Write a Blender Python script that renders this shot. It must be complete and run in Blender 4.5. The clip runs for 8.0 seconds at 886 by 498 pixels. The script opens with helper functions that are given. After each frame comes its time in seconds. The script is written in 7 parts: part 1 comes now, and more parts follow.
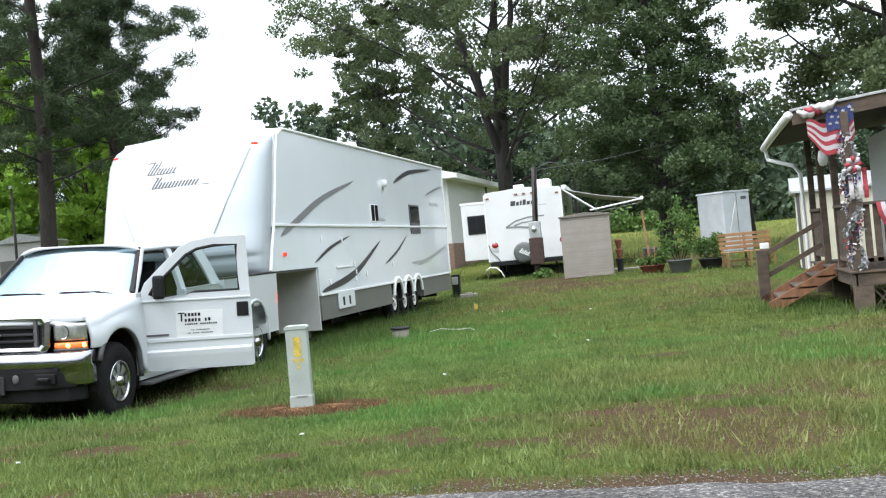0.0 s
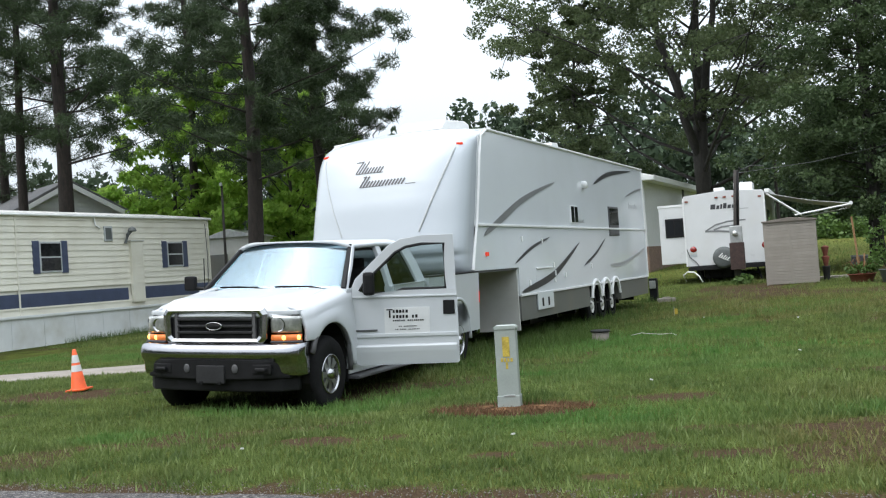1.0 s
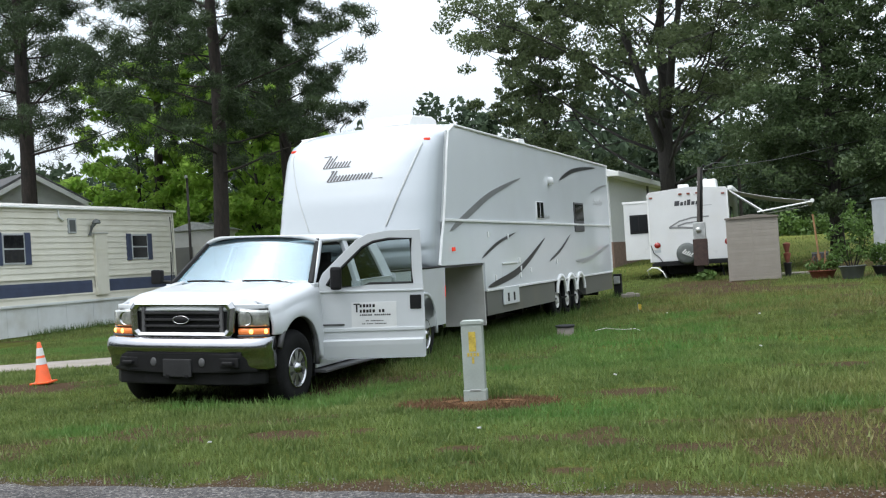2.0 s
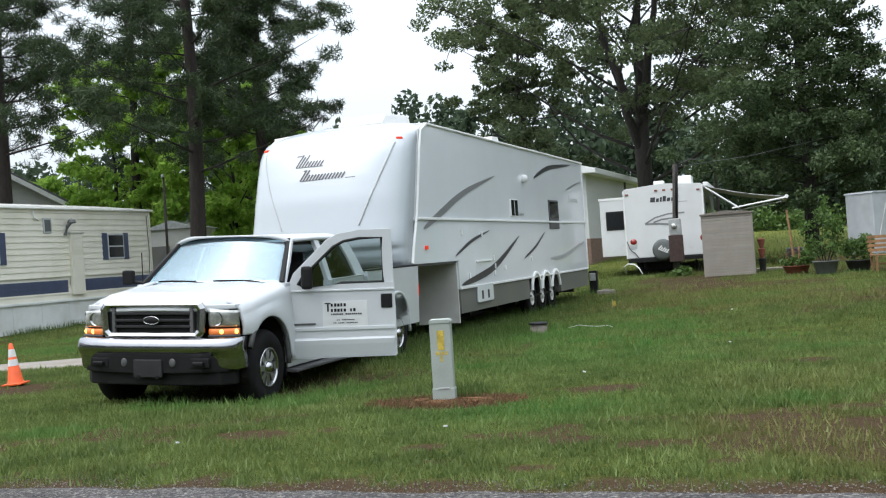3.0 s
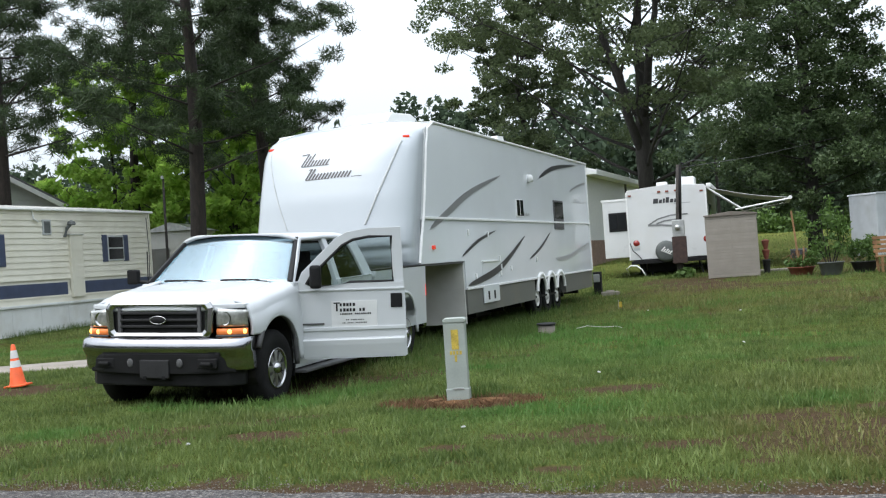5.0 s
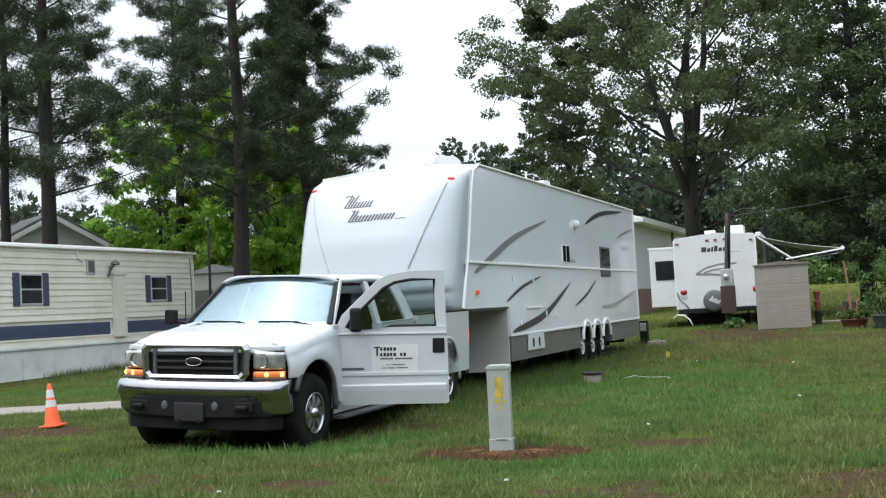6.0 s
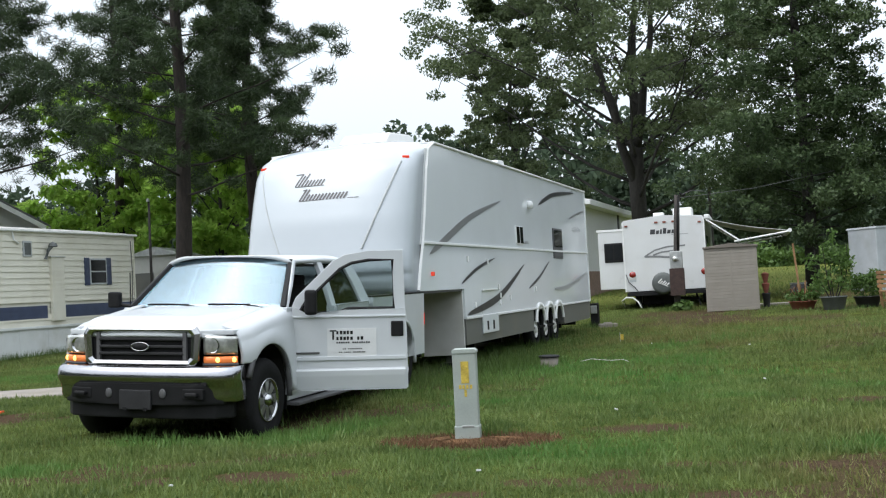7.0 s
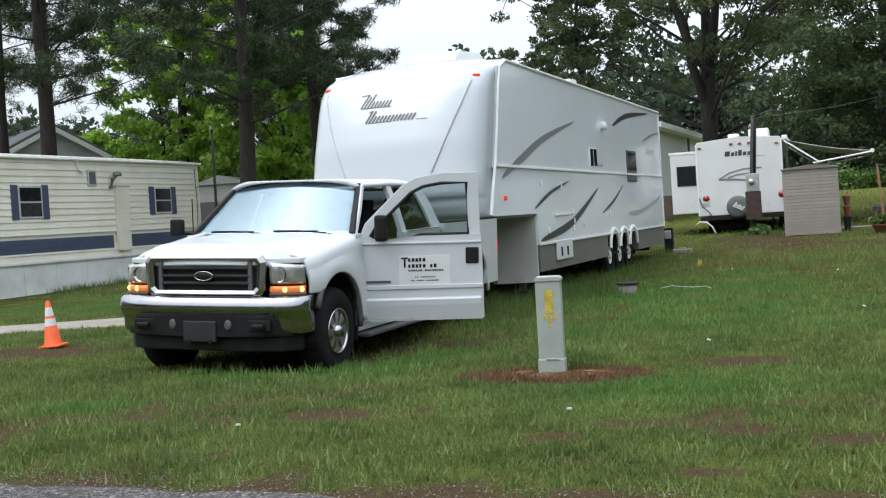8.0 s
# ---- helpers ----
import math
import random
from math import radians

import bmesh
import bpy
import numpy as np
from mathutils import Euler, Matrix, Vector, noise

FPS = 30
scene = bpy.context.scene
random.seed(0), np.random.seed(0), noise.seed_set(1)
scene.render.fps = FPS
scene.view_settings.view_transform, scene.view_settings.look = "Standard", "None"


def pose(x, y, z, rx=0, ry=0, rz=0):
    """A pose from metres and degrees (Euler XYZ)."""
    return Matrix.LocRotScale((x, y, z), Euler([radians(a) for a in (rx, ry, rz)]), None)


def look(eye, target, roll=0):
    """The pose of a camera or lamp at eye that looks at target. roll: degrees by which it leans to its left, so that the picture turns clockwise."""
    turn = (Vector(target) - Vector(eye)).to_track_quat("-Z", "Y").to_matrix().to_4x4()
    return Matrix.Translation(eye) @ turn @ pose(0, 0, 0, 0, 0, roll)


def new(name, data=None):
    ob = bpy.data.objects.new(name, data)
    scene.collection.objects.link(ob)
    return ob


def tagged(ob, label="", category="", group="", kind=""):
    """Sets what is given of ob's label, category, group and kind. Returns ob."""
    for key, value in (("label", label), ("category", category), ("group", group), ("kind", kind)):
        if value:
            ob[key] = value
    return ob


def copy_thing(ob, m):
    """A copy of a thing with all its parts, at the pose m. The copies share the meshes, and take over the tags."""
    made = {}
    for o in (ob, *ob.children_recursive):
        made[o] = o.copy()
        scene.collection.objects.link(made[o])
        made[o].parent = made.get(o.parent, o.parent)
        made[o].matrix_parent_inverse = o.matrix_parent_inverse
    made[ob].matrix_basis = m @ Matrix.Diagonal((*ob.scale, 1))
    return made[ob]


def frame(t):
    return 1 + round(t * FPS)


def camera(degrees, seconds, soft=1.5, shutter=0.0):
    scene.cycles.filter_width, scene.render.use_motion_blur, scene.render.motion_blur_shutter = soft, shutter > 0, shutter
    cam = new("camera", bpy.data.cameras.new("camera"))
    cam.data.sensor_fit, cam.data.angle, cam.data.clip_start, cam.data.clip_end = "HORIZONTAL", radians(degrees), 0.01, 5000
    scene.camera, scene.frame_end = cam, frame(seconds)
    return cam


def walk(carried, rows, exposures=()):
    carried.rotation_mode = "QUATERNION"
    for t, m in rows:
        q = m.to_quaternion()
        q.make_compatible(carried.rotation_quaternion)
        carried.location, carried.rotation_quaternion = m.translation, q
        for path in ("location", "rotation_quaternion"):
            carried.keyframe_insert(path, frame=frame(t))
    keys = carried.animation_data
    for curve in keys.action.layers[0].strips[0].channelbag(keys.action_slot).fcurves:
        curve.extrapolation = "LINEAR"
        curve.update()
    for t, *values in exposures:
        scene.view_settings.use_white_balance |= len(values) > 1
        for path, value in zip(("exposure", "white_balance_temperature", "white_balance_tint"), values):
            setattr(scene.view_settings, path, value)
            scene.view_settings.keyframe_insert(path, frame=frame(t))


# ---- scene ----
cam = camera(41.9, 8.0, 1.2)
PATH = [
    (0, (5.985, -16.558, 1.29), (5.565, -14.603, 1.297), -5.3),
    (0.5, (5.87, -16.546, 1.3), (5.249, -14.645, 1.316), -4.5),
    (1, (5.792, -16.595, 1.307), (5.062, -14.734, 1.342), -4.0),
    (1.5, (5.782, -16.682, 1.318), (5.099, -14.802, 1.35), -3.2),
    (2.8, (5.911, -16.696, 1.325), (5.246, -14.809, 1.329), -4.4),
    (3, (5.94, -16.707, 1.336), (5.296, -14.814, 1.349), -4.0),
    (3.5, (5.995, -16.726, 1.309), (5.338, -14.837, 1.329), -3.1),
    (4, (5.956, -16.661, 1.306), (5.318, -14.765, 1.305), -4.1),
    (5.5, (5.634, -16.435, 1.286), (4.994, -14.541, 1.343), -3.9),
    (6, (5.593, -16.214, 1.274), (4.889, -14.345, 1.377), -3.1),
    (6.5, (5.455, -15.999, 1.253), (4.74, -14.134, 1.347), -3.2),
    (7, (5.247, -15.811, 1.265), (4.636, -13.908, 1.334), -3.2),
    (7.5, (5.074, -15.535, 1.243), (4.382, -13.659, 1.291), -4.1),
    (8, (4.895, -15.199, 1.246), (4.175, -13.334, 1.196), -3.7),
]
walk(cam, [(t, look(e, a, r)) for t, e, a, r in PATH], [(0, 0.6), (0.2, 0.5), (0.6, 0.0), (6.5, 0.0), (7, -0.08), (8, -0.08)])

# ---- world and sun: bright overcast day ----
world = bpy.data.worlds.new("world")
scene.world = world
world.use_nodes = True
wn, wl = world.node_tree.nodes, world.node_tree.links
wn.clear()
w_out, w_bg = wn.new("ShaderNodeOutputWorld"), wn.new("ShaderNodeBackground")
w_sky, w_sat, w_mix = wn.new("ShaderNodeTexSky"), wn.new("ShaderNodeHueSaturation"), wn.new("ShaderNodeMixRGB")
SUN_EL, SUN_ROT = radians(62), radians(220)
w_sky.sky_type, w_sky.sun_disc = "NISHITA", False
w_sky.sun_elevation, w_sky.sun_rotation = SUN_EL, SUN_ROT
w_sky.air_density, w_sky.dust_density = 1.0, 6.0
w_sat.inputs["Saturation"].default_value = 0.25
w_mix.inputs[0].default_value = 0.55
w_mix.inputs[2].default_value = (9.7, 10.8, 11.8, 1)
w_bg.inputs["Strength"].default_value = 0.113
wl.new(w_sky.outputs[0], w_sat.inputs["Color"])
wl.new(w_sat.outputs[0], w_mix.inputs[1])
# overcast: the zenith is brighter than the horizon
w_tc, w_sep, w_grad, w_mul = wn.new("ShaderNodeTexCoord"), wn.new("ShaderNodeSeparateXYZ"), wn.new("ShaderNodeMapRange"), wn.new("ShaderNodeVectorMath")
w_grad.inputs[1].default_value, w_grad.inputs[2].default_value, w_grad.inputs[3].default_value, w_grad.inputs[4].default_value = 0.0, 1.0, 1.14, 2.70
w_mul.operation = "SCALE"
wl.new(w_tc.outputs["Generated"], w_sep.inputs[0])
wl.new(w_sep.outputs["Z"], w_grad.inputs[0])
wl.new(w_mix.outputs[0], w_mul.inputs[0])
wl.new(w_grad.outputs[0], w_mul.inputs["Scale"])
wl.new(w_mul.outputs[0], w_bg.inputs["Color"])
wl.new(w_bg.outputs[0], w_out.inputs[0])
sun = new("sun", bpy.data.lights.new("sun", "SUN"))
sun.data.energy, sun.data.angle, sun.data.color = 0.6, radians(38), (1.0, 0.985, 0.95)
sun.rotation_euler = (radians(90) - SUN_EL, 0, radians(180) - SUN_ROT)


# ---- materials ----
def nodes_of(name):
    m = bpy.data.materials.new(name)
    m.use_nodes = True
    n, l = m.node_tree.nodes, m.node_tree.links
    return m, n, l, n["Principled BSDF"]


def mat(name, color, rough=0.6, metal=0.0, vary=0.12, scale=6.0, grain=80.0, bump=0.05, spec=0.5, coat=0.0, stretch=(1, 1, 1), dirt=None, dirt_amount=0.0, rand=0.0):
    """A surface with stains at one scale and grain at another, relief from the grain, and variation from piece to piece."""
    m, n, l, b = nodes_of(name)
    tc, mp = n.new("ShaderNodeTexCoord"), n.new("ShaderNodeMapping")
    mp.inputs["Scale"].default_value = stretch
    l.new(tc.outputs["Object"], mp.inputs[0])
    n1, n2 = n.new("ShaderNodeTexNoise"), n.new("ShaderNodeTexNoise")
    n1.inputs["Scale"].default_value, n1.inputs["Detail"].default_value = scale, 5
    n2.inputs["Scale"].default_value, n2.inputs["Detail"].default_value = grain, 3
    l.new(mp.outputs[0], n1.inputs["Vector"])
    l.new(mp.outputs[0], n2.inputs["Vector"])
    r1 = n.new("ShaderNodeMapRange")
    r1.inputs[1].default_value, r1.inputs[2].default_value = 0.3, 0.7
    r1.inputs[3].default_value, r1.inputs[4].default_value = 1 - vary, 1 + vary
    l.new(n1.outputs[0], r1.inputs[0])
    r2 = n.new("ShaderNodeMapRange")
    r2.inputs[1].default_value, r2.inputs[2].default_value = 0.25, 0.75
    r2.inputs[3].default_value, r2.inputs[4].default_value = 1 - vary * 0.6, 1 + vary * 0.6
    l.new(n2.outputs[0], r2.inputs[0])
    mul = n.new("ShaderNodeMath")
    mul.operation = "MULTIPLY"
    l.new(r1.outputs[0], mul.inputs[0])
    l.new(r2.outputs[0], mul.inputs[1])
    val = mul
    if rand:
        oi, g, rr, m2 = n.new("ShaderNodeObjectInfo"), n.new("ShaderNodeNewGeometry"), n.new("ShaderNodeMapRange"), n.new("ShaderNodeMath")
        add, frac = n.new("ShaderNodeMath"), n.new("ShaderNodeMath")
        frac.operation = "FRACT"
        l.new(oi.outputs["Random"], add.inputs[0])
        l.new(g.outputs["Random Per Island"], add.inputs[1])
        l.new(add.outputs[0], frac.inputs[0])
        rr.inputs[3].default_value, rr.inputs[4].default_value = 1 - rand, 1 + rand
        l.new(frac.outputs[0], rr.inputs[0])
        m2.operation = "MULTIPLY"
        l.new(mul.outputs[0], m2.inputs[0])
        l.new(rr.outputs[0], m2.inputs[1])
        val = m2
    mc = n.new("ShaderNodeVectorMath")
    mc.operation = "SCALE"
    mc.inputs[0].default_value = color
    l.new(val.outputs[0], mc.inputs["Scale"])
    out = mc.outputs[0]
    if dirt:
        n3, r3, mx = n.new("ShaderNodeTexNoise"), n.new("ShaderNodeMapRange"), n.new("ShaderNodeMixRGB")
        n3.inputs["Scale"].default_value, n3.inputs["Detail"].default_value = scale * 0.7, 8
        l.new(mp.outputs[0], n3.inputs["Vector"])
        r3.inputs[1].default_value, r3.inputs[2].default_value, r3.inputs[4].default_value = 0.48, 0.75, dirt_amount
        l.new(n3.outputs[0], r3.inputs[0])
        l.new(r3.outputs[0], mx.inputs[0])
        l.new(out, mx.inputs[1])
        mx.inputs[2].default_value = (*dirt, 1)
        out = mx.outputs[0]
    l.new(out, b.inputs["Base Color"])
    b.inputs["Metallic"].default_value = metal
    b.inputs["Specular IOR Level"].default_value = spec
    b.inputs["Coat Weight"].default_value = coat
    b.inputs["Coat Roughness"].default_value = 0.06
    rg = n.new("ShaderNodeMapRange")
    rg.inputs[3].default_value, rg.inputs[4].default_value = max(0, rough - 0.08), min(1, rough + 0.08)
    l.new(n1.outputs[0], rg.inputs[0])
    l.new(rg.outputs[0], b.inputs["Roughness"])
    if bump:
        bp = n.new("ShaderNodeBump")
        bp.inputs["Strength"].default_value, bp.inputs["Distance"].default_value = bump, 0.02
        l.new(n2.outputs[0], bp.inputs["Height"])
        l.new(bp.outputs[0], b.inputs["Normal"])
    return m


def leaf_mat(name, dark, light, through_amount=0.3, gloss=0.5):
    """Leaves that differ from one to the next and let some light through."""
    m, n, l, b = nodes_of(name)
    g, tc, nz = n.new("ShaderNodeNewGeometry"), n.new("ShaderNodeTexCoord"), n.new("ShaderNodeTexNoise")
    nz.inputs["Scale"].default_value, nz.inputs["Detail"].default_value = 0.6, 4
    l.new(tc.outputs["Object"], nz.inputs["Vector"])
    add, half = n.new("ShaderNodeMath"), n.new("ShaderNodeMath")
    l.new(g.outputs["Random Per Island"], add.inputs[0])
    sp = n.new("ShaderNodeMapRange")
    sp.inputs[1].default_value, sp.inputs[2].default_value = 0.33, 0.67
    l.new(nz.outputs[0], sp.inputs[0])
    l.new(sp.outputs[0], add.inputs[1])
    half.operation = "MULTIPLY"
    half.inputs[1].default_value = 0.5
    l.new(add.outputs[0], half.inputs[0])
    mx = n.new("ShaderNodeMixRGB")
    mx.inputs[1].default_value, mx.inputs[2].default_value = (*dark, 1), (*light, 1)
    l.new(half.outputs[0], mx.inputs[0])
    l.new(mx.outputs[0], b.inputs["Base Color"])
    b.inputs["Roughness"].default_value = gloss
    b.inputs["Specular IOR Level"].default_value = 0.3
    tr, ms, out = n.new("ShaderNodeBsdfTranslucent"), n.new("ShaderNodeMixShader"), n["Material Output"]
    l.new(mx.outputs[0], tr.inputs[0])
    ms.inputs[0].default_value = through_amount
    l.new(b.outputs[0], ms.inputs[1])
    l.new(tr.outputs[0], ms.inputs[2])
    l.new(ms.outputs[0], out.inputs["Surface"])
    return m


def glass(name, tint=(0.9, 0.95, 0.95), alpha=0.25, rough=0.02):
    """Thin tinted pane: partly see-through, with a clear gloss."""
    m, n, l, b = nodes_of(name)
    b.inputs["Base Color"].default_value = (*tint, 1)
    b.inputs["Roughness"].default_value = rough
    t, ms, fr = n.new("ShaderNodeBsdfTransparent"), n.new("ShaderNodeMixShader"), n.new("ShaderNodeBsdfGlossy")
    t.inputs[0].default_value = (*tint, 1)
    fr.inputs["Roughness"].default_value = rough
    fr.inputs["Color"].default_value = (*tint, 1)
    ms.inputs[0].default_value = alpha
    l.new(t.outputs[0], ms.inputs[1])
    l.new(fr.outputs[0], ms.inputs[2])
    l.new(ms.outputs[0], n["Material Output"].inputs["Surface"])
    return m


def glow(name, color, strength):
    m, n, l, b = nodes_of(name)
    b.inputs["Base Color"].default_value = (*color, 1)
    b.inputs["Roughness"].default_value = 0.15
    b.inputs["Emission Color"].default_value = (*color, 1)
    b.inputs["Emission Strength"].default_value = strength
    return m


M_TRUCK = mat("white_car_paint", (0.56, 0.585, 0.615), 0.34, vary=0.03, scale=2, grain=300, bump=0.0, coat=0.3, dirt=(0.5, 0.48, 0.44), dirt_amount=0.12)
M_CHROME = mat("chrome", (0.46, 0.465, 0.48), 0.16, metal=1.0, vary=0.05, scale=5, bump=0.0)
M_BLACK = mat("black_plastic", (0.011, 0.011, 0.012), 0.55, vary=0.2, scale=8, bump=0.05, spec=0.2)
M_DARK = mat("dark_interior", (0.02, 0.019, 0.018), 0.85, vary=0.2, bump=0.05, spec=0.15)
M_GREYPL = mat("grey_plastic", (0.09, 0.09, 0.094), 0.55, vary=0.15, bump=0.05, spec=0.3)
M_GRILLE = mat("dark_grille_plastic", (0.028, 0.028, 0.03), 0.45, vary=0.2, bump=0.03, spec=0.25)
M_CLEAR = glass("clear_door_glass", (0.8, 0.85, 0.85), 0.07, 0.02)
M_TYRE = mat("tyre_rubber", (0.013, 0.013, 0.0135), 0.85, vary=0.25, scale=9, grain=60, bump=0.2, spec=0.15)
# bumper chrome, darkened and blued in its colour to mute the reflected lawn
M_BUMPER = mat("darkened_chrome_bumper", (0.37, 0.375, 0.40), 0.15, metal=1.0, vary=0.08, scale=4, bump=0.0)
M_RIM = mat("brushed_alloy", (0.42, 0.42, 0.43), 0.35, metal=0.9, vary=0.1, bump=0.0)
M_WS = glass("windscreen_glass", (0.74, 0.86, 0.92), 0.245, 0.08)
M_WIN = glass("tinted_car_glass", (0.45, 0.5, 0.5), 0.16, 0.02)
M_LENS = mat("clear_lamp_lens", (0.42, 0.43, 0.41), 0.12, metal=0.55, vary=0.25, scale=14, grain=40, bump=0.1, coat=1.0)
M_AMBER = glow("amber_lamp", (0.80, 0.22, 0.06), 0.25)
M_AMBERHOT = glow("amber_bulb", (1.0, 0.5, 0.12), 3.0)
M_RED = mat("red_lens", (0.26, 0.018, 0.014), 0.2, vary=0.1, bump=0.0, coat=0.6)
M_TAIL = glow("lit_tail_lamp", (0.8, 0.05, 0.03), 1.2)
M_REDL = glow("red_marker_lens", (0.8, 0.06, 0.03), 0.35)
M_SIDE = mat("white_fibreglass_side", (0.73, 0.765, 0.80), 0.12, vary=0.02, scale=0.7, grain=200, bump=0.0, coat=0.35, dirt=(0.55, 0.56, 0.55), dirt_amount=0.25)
# same white as the sides; colour lowered because the front catches more light
M_CAP = mat("glossy_white_cap_toned_down", (0.46, 0.50, 0.54), 0.24, vary=0.02, scale=0.8, grain=200, bump=0.0, coat=0.12)
M_TRIM = mat("white_trim", (0.78, 0.79, 0.79), 0.35, vary=0.04, bump=0.0)
M_SKIRT = mat("grey_skirt", (0.135, 0.137, 0.128), 0.45, vary=0.1, scale=2, bump=0.02, dirt=(0.2, 0.18, 0.13), dirt_amount=0.4)
M_DECALD = mat("charcoal_decal", (0.045, 0.045, 0.05), 0.35, vary=0.1, bump=0.0)
M_DECALG = mat("grey_decal", (0.20, 0.205, 0.21), 0.35, vary=0.1, bump=0.0)
M_DECALL = mat("pale_grey_decal", (0.36, 0.37, 0.38), 0.35, vary=0.1, bump=0.0)
M_LINE = mat("grey_moulding", (0.42, 0.44, 0.45), 0.4, vary=0.1, bump=0.0)
M_TANK = mat("blue_grey_metal", (0.42, 0.45, 0.48), 0.5, vary=0.08, scale=3, bump=0.03, dirt=(0.3, 0.3, 0.28), dirt_amount=0.4)
M_PANELG = mat("painted_metal_panel", (0.55, 0.55, 0.53), 0.4, vary=0.06, scale=3, bump=0.0, dirt=(0.3, 0.27, 0.2), dirt_amount=0.3)
M_OBW = mat("white_trailer_metal", (0.64, 0.65, 0.66), 0.3, vary=0.03, scale=2, bump=0.0, coat=0.2, dirt=(0.55, 0.53, 0.47), dirt_amount=0.25)
M_DGLASS = mat("dark_window_glass", (0.012, 0.013, 0.015), 0.08, vary=0.1, bump=0.0, spec=0.3)
M_CREAMD = mat("dull_cream_metal", (0.50, 0.47, 0.38), 0.5, vary=0.08, scale=2, grain=60, bump=0.05, dirt=(0.30, 0.27, 0.20), dirt_amount=0.5)
M_TINSEL = mat("silver_tinsel", (0.42, 0.42, 0.44), 0.35, metal=0.5, vary=0.3, scale=30, bump=0.0, rand=0.3)
M_CREAM = mat("cream_vinyl_siding", (0.72, 0.70, 0.61), 0.5, vary=0.06, scale=1.2, grain=60, bump=0.05, dirt=(0.45, 0.41, 0.30), dirt_amount=0.4, rand=0.04)
M_BLUE = mat("faded_blue_metal", (0.052, 0.068, 0.125), 0.5, vary=0.15, scale=3, bump=0.02)
M_SKIRTW = mat("white_metal_skirting", (0.66, 0.68, 0.68), 0.5, vary=0.06, scale=2, bump=0.03, dirt=(0.36, 0.34, 0.27), dirt_amount=0.45)
M_SHED = mat("taupe_resin_boards", (0.265, 0.24, 0.21), 0.6, vary=0.08, scale=3, bump=0.05, rand=0.05)
M_SHEDROOF = mat("dark_shed_roof", (0.16, 0.14, 0.12), 0.7, vary=0.15, bump=0.1)
M_PED = mat("grey_green_painted_steel", (0.34, 0.38, 0.36), 0.45, vary=0.08, scale=5, bump=0.03, dirt=(0.22, 0.2, 0.14), dirt_amount=0.35)
M_YELLOW = mat("faded_yellow_paint", (0.50, 0.37, 0.06), 0.6, vary=0.25, scale=20, bump=0.0)
M_ORANGE = mat("orange_cone_plastic", (0.80, 0.11, 0.02), 0.45, vary=0.12, scale=9, bump=0.03)
M_SIGN = mat("white_vinyl_sign", (0.66, 0.67, 0.68), 0.4, vary=0.05, bump=0.0)
M_WHITE = mat("white_reflective_band", (0.66, 0.66, 0.67), 0.4, vary=0.1, bump=0.0)
M_BARK = mat("pine_bark", (0.021, 0.016, 0.013), 0.95, vary=0.5, scale=5, grain=22, bump=0.9, stretch=(3, 3, 0.7))
M_BARKO = mat("oak_bark", (0.027, 0.025, 0.022), 0.95, vary=0.4, scale=5, grain=25, bump=0.8, stretch=(3, 3, 0.7))
M_WOOD = mat("weathered_deck_wood", (0.088, 0.064, 0.047), 0.85, vary=0.35, scale=4, grain=50, bump=0.3, stretch=(1, 1, 3), rand=0.12)
M_WOODR = mat("red_brown_wood", (0.23, 0.105, 0.055), 0.75, vary=0.25, scale=4, grain=50, bump=0.2, stretch=(3, 1, 1), rand=0.08)
M_PINEW = mat("orange_pine_wood", (0.25, 0.14, 0.065), 0.7, vary=0.25, scale=5, bump=0.15, rand=0.1)
M_POLE = mat("dark_weathered_pole", (0.045, 0.04, 0.037), 0.9, vary=0.35, scale=6, bump=0.3, stretch=(2, 2, 0.5))
M_RUST = mat("rusted_brown_box", (0.05, 0.03, 0.026), 0.8, vary=0.3, scale=10, bump=0.2)
M_STEEL = mat("galvanised_steel", (0.45, 0.46, 0.46), 0.45, metal=0.7, vary=0.15, scale=8, bump=0.05)
M_CONC = mat("pale_concrete", (0.25, 0.225, 0.20), 0.9, vary=0.18, scale=2, grain=70, bump=0.3, dirt=(0.2, 0.17, 0.12), dirt_amount=0.5)
M_STONE = mat("pale_gravel", (0.15, 0.135, 0.122), 0.9, vary=0.3, scale=12, bump=0.3, rand=0.35)
M_BRICK = mat("brown_brick_base", (0.20, 0.13, 0.10), 0.9, vary=0.25, scale=8, bump=0.3)
M_SHING = mat("grey_shingles", (0.12, 0.12, 0.125), 0.95, vary=0.25, scale=4, grain=30, bump=0.4)
M_GABLE = mat("white_lap_siding", (0.60, 0.61, 0.62), 0.6, vary=0.05, bump=0.03, rand=0.03)
M_ROOFM = mat("white_metal_roof", (0.78, 0.79, 0.80), 0.35, vary=0.04, bump=0.02)
M_TERRA = mat("terracotta_red", (0.20, 0.06, 0.04), 0.8, vary=0.25, scale=9, bump=0.2)
M_POTG = mat("grey_plant_pot", (0.10, 0.11, 0.11), 0.7, vary=0.2, bump=0.1)
M_POTB = mat("black_plant_pot", (0.025, 0.025, 0.026), 0.7, vary=0.2, bump=0.1)
M_FLAGR = mat("flag_red_cloth", (0.30, 0.035, 0.05), 0.8, vary=0.12, bump=0.1)
M_FLAGW = mat("flag_white_cloth", (0.46, 0.43, 0.45), 0.8, vary=0.08, bump=0.1)
M_FLAGB = mat("flag_blue_cloth", (0.035, 0.05, 0.16), 0.8, vary=0.12, bump=0.1)
M_AWN = mat("white_awning_fabric", (0.70, 0.71, 0.72), 0.6, vary=0.06, bump=0.05)
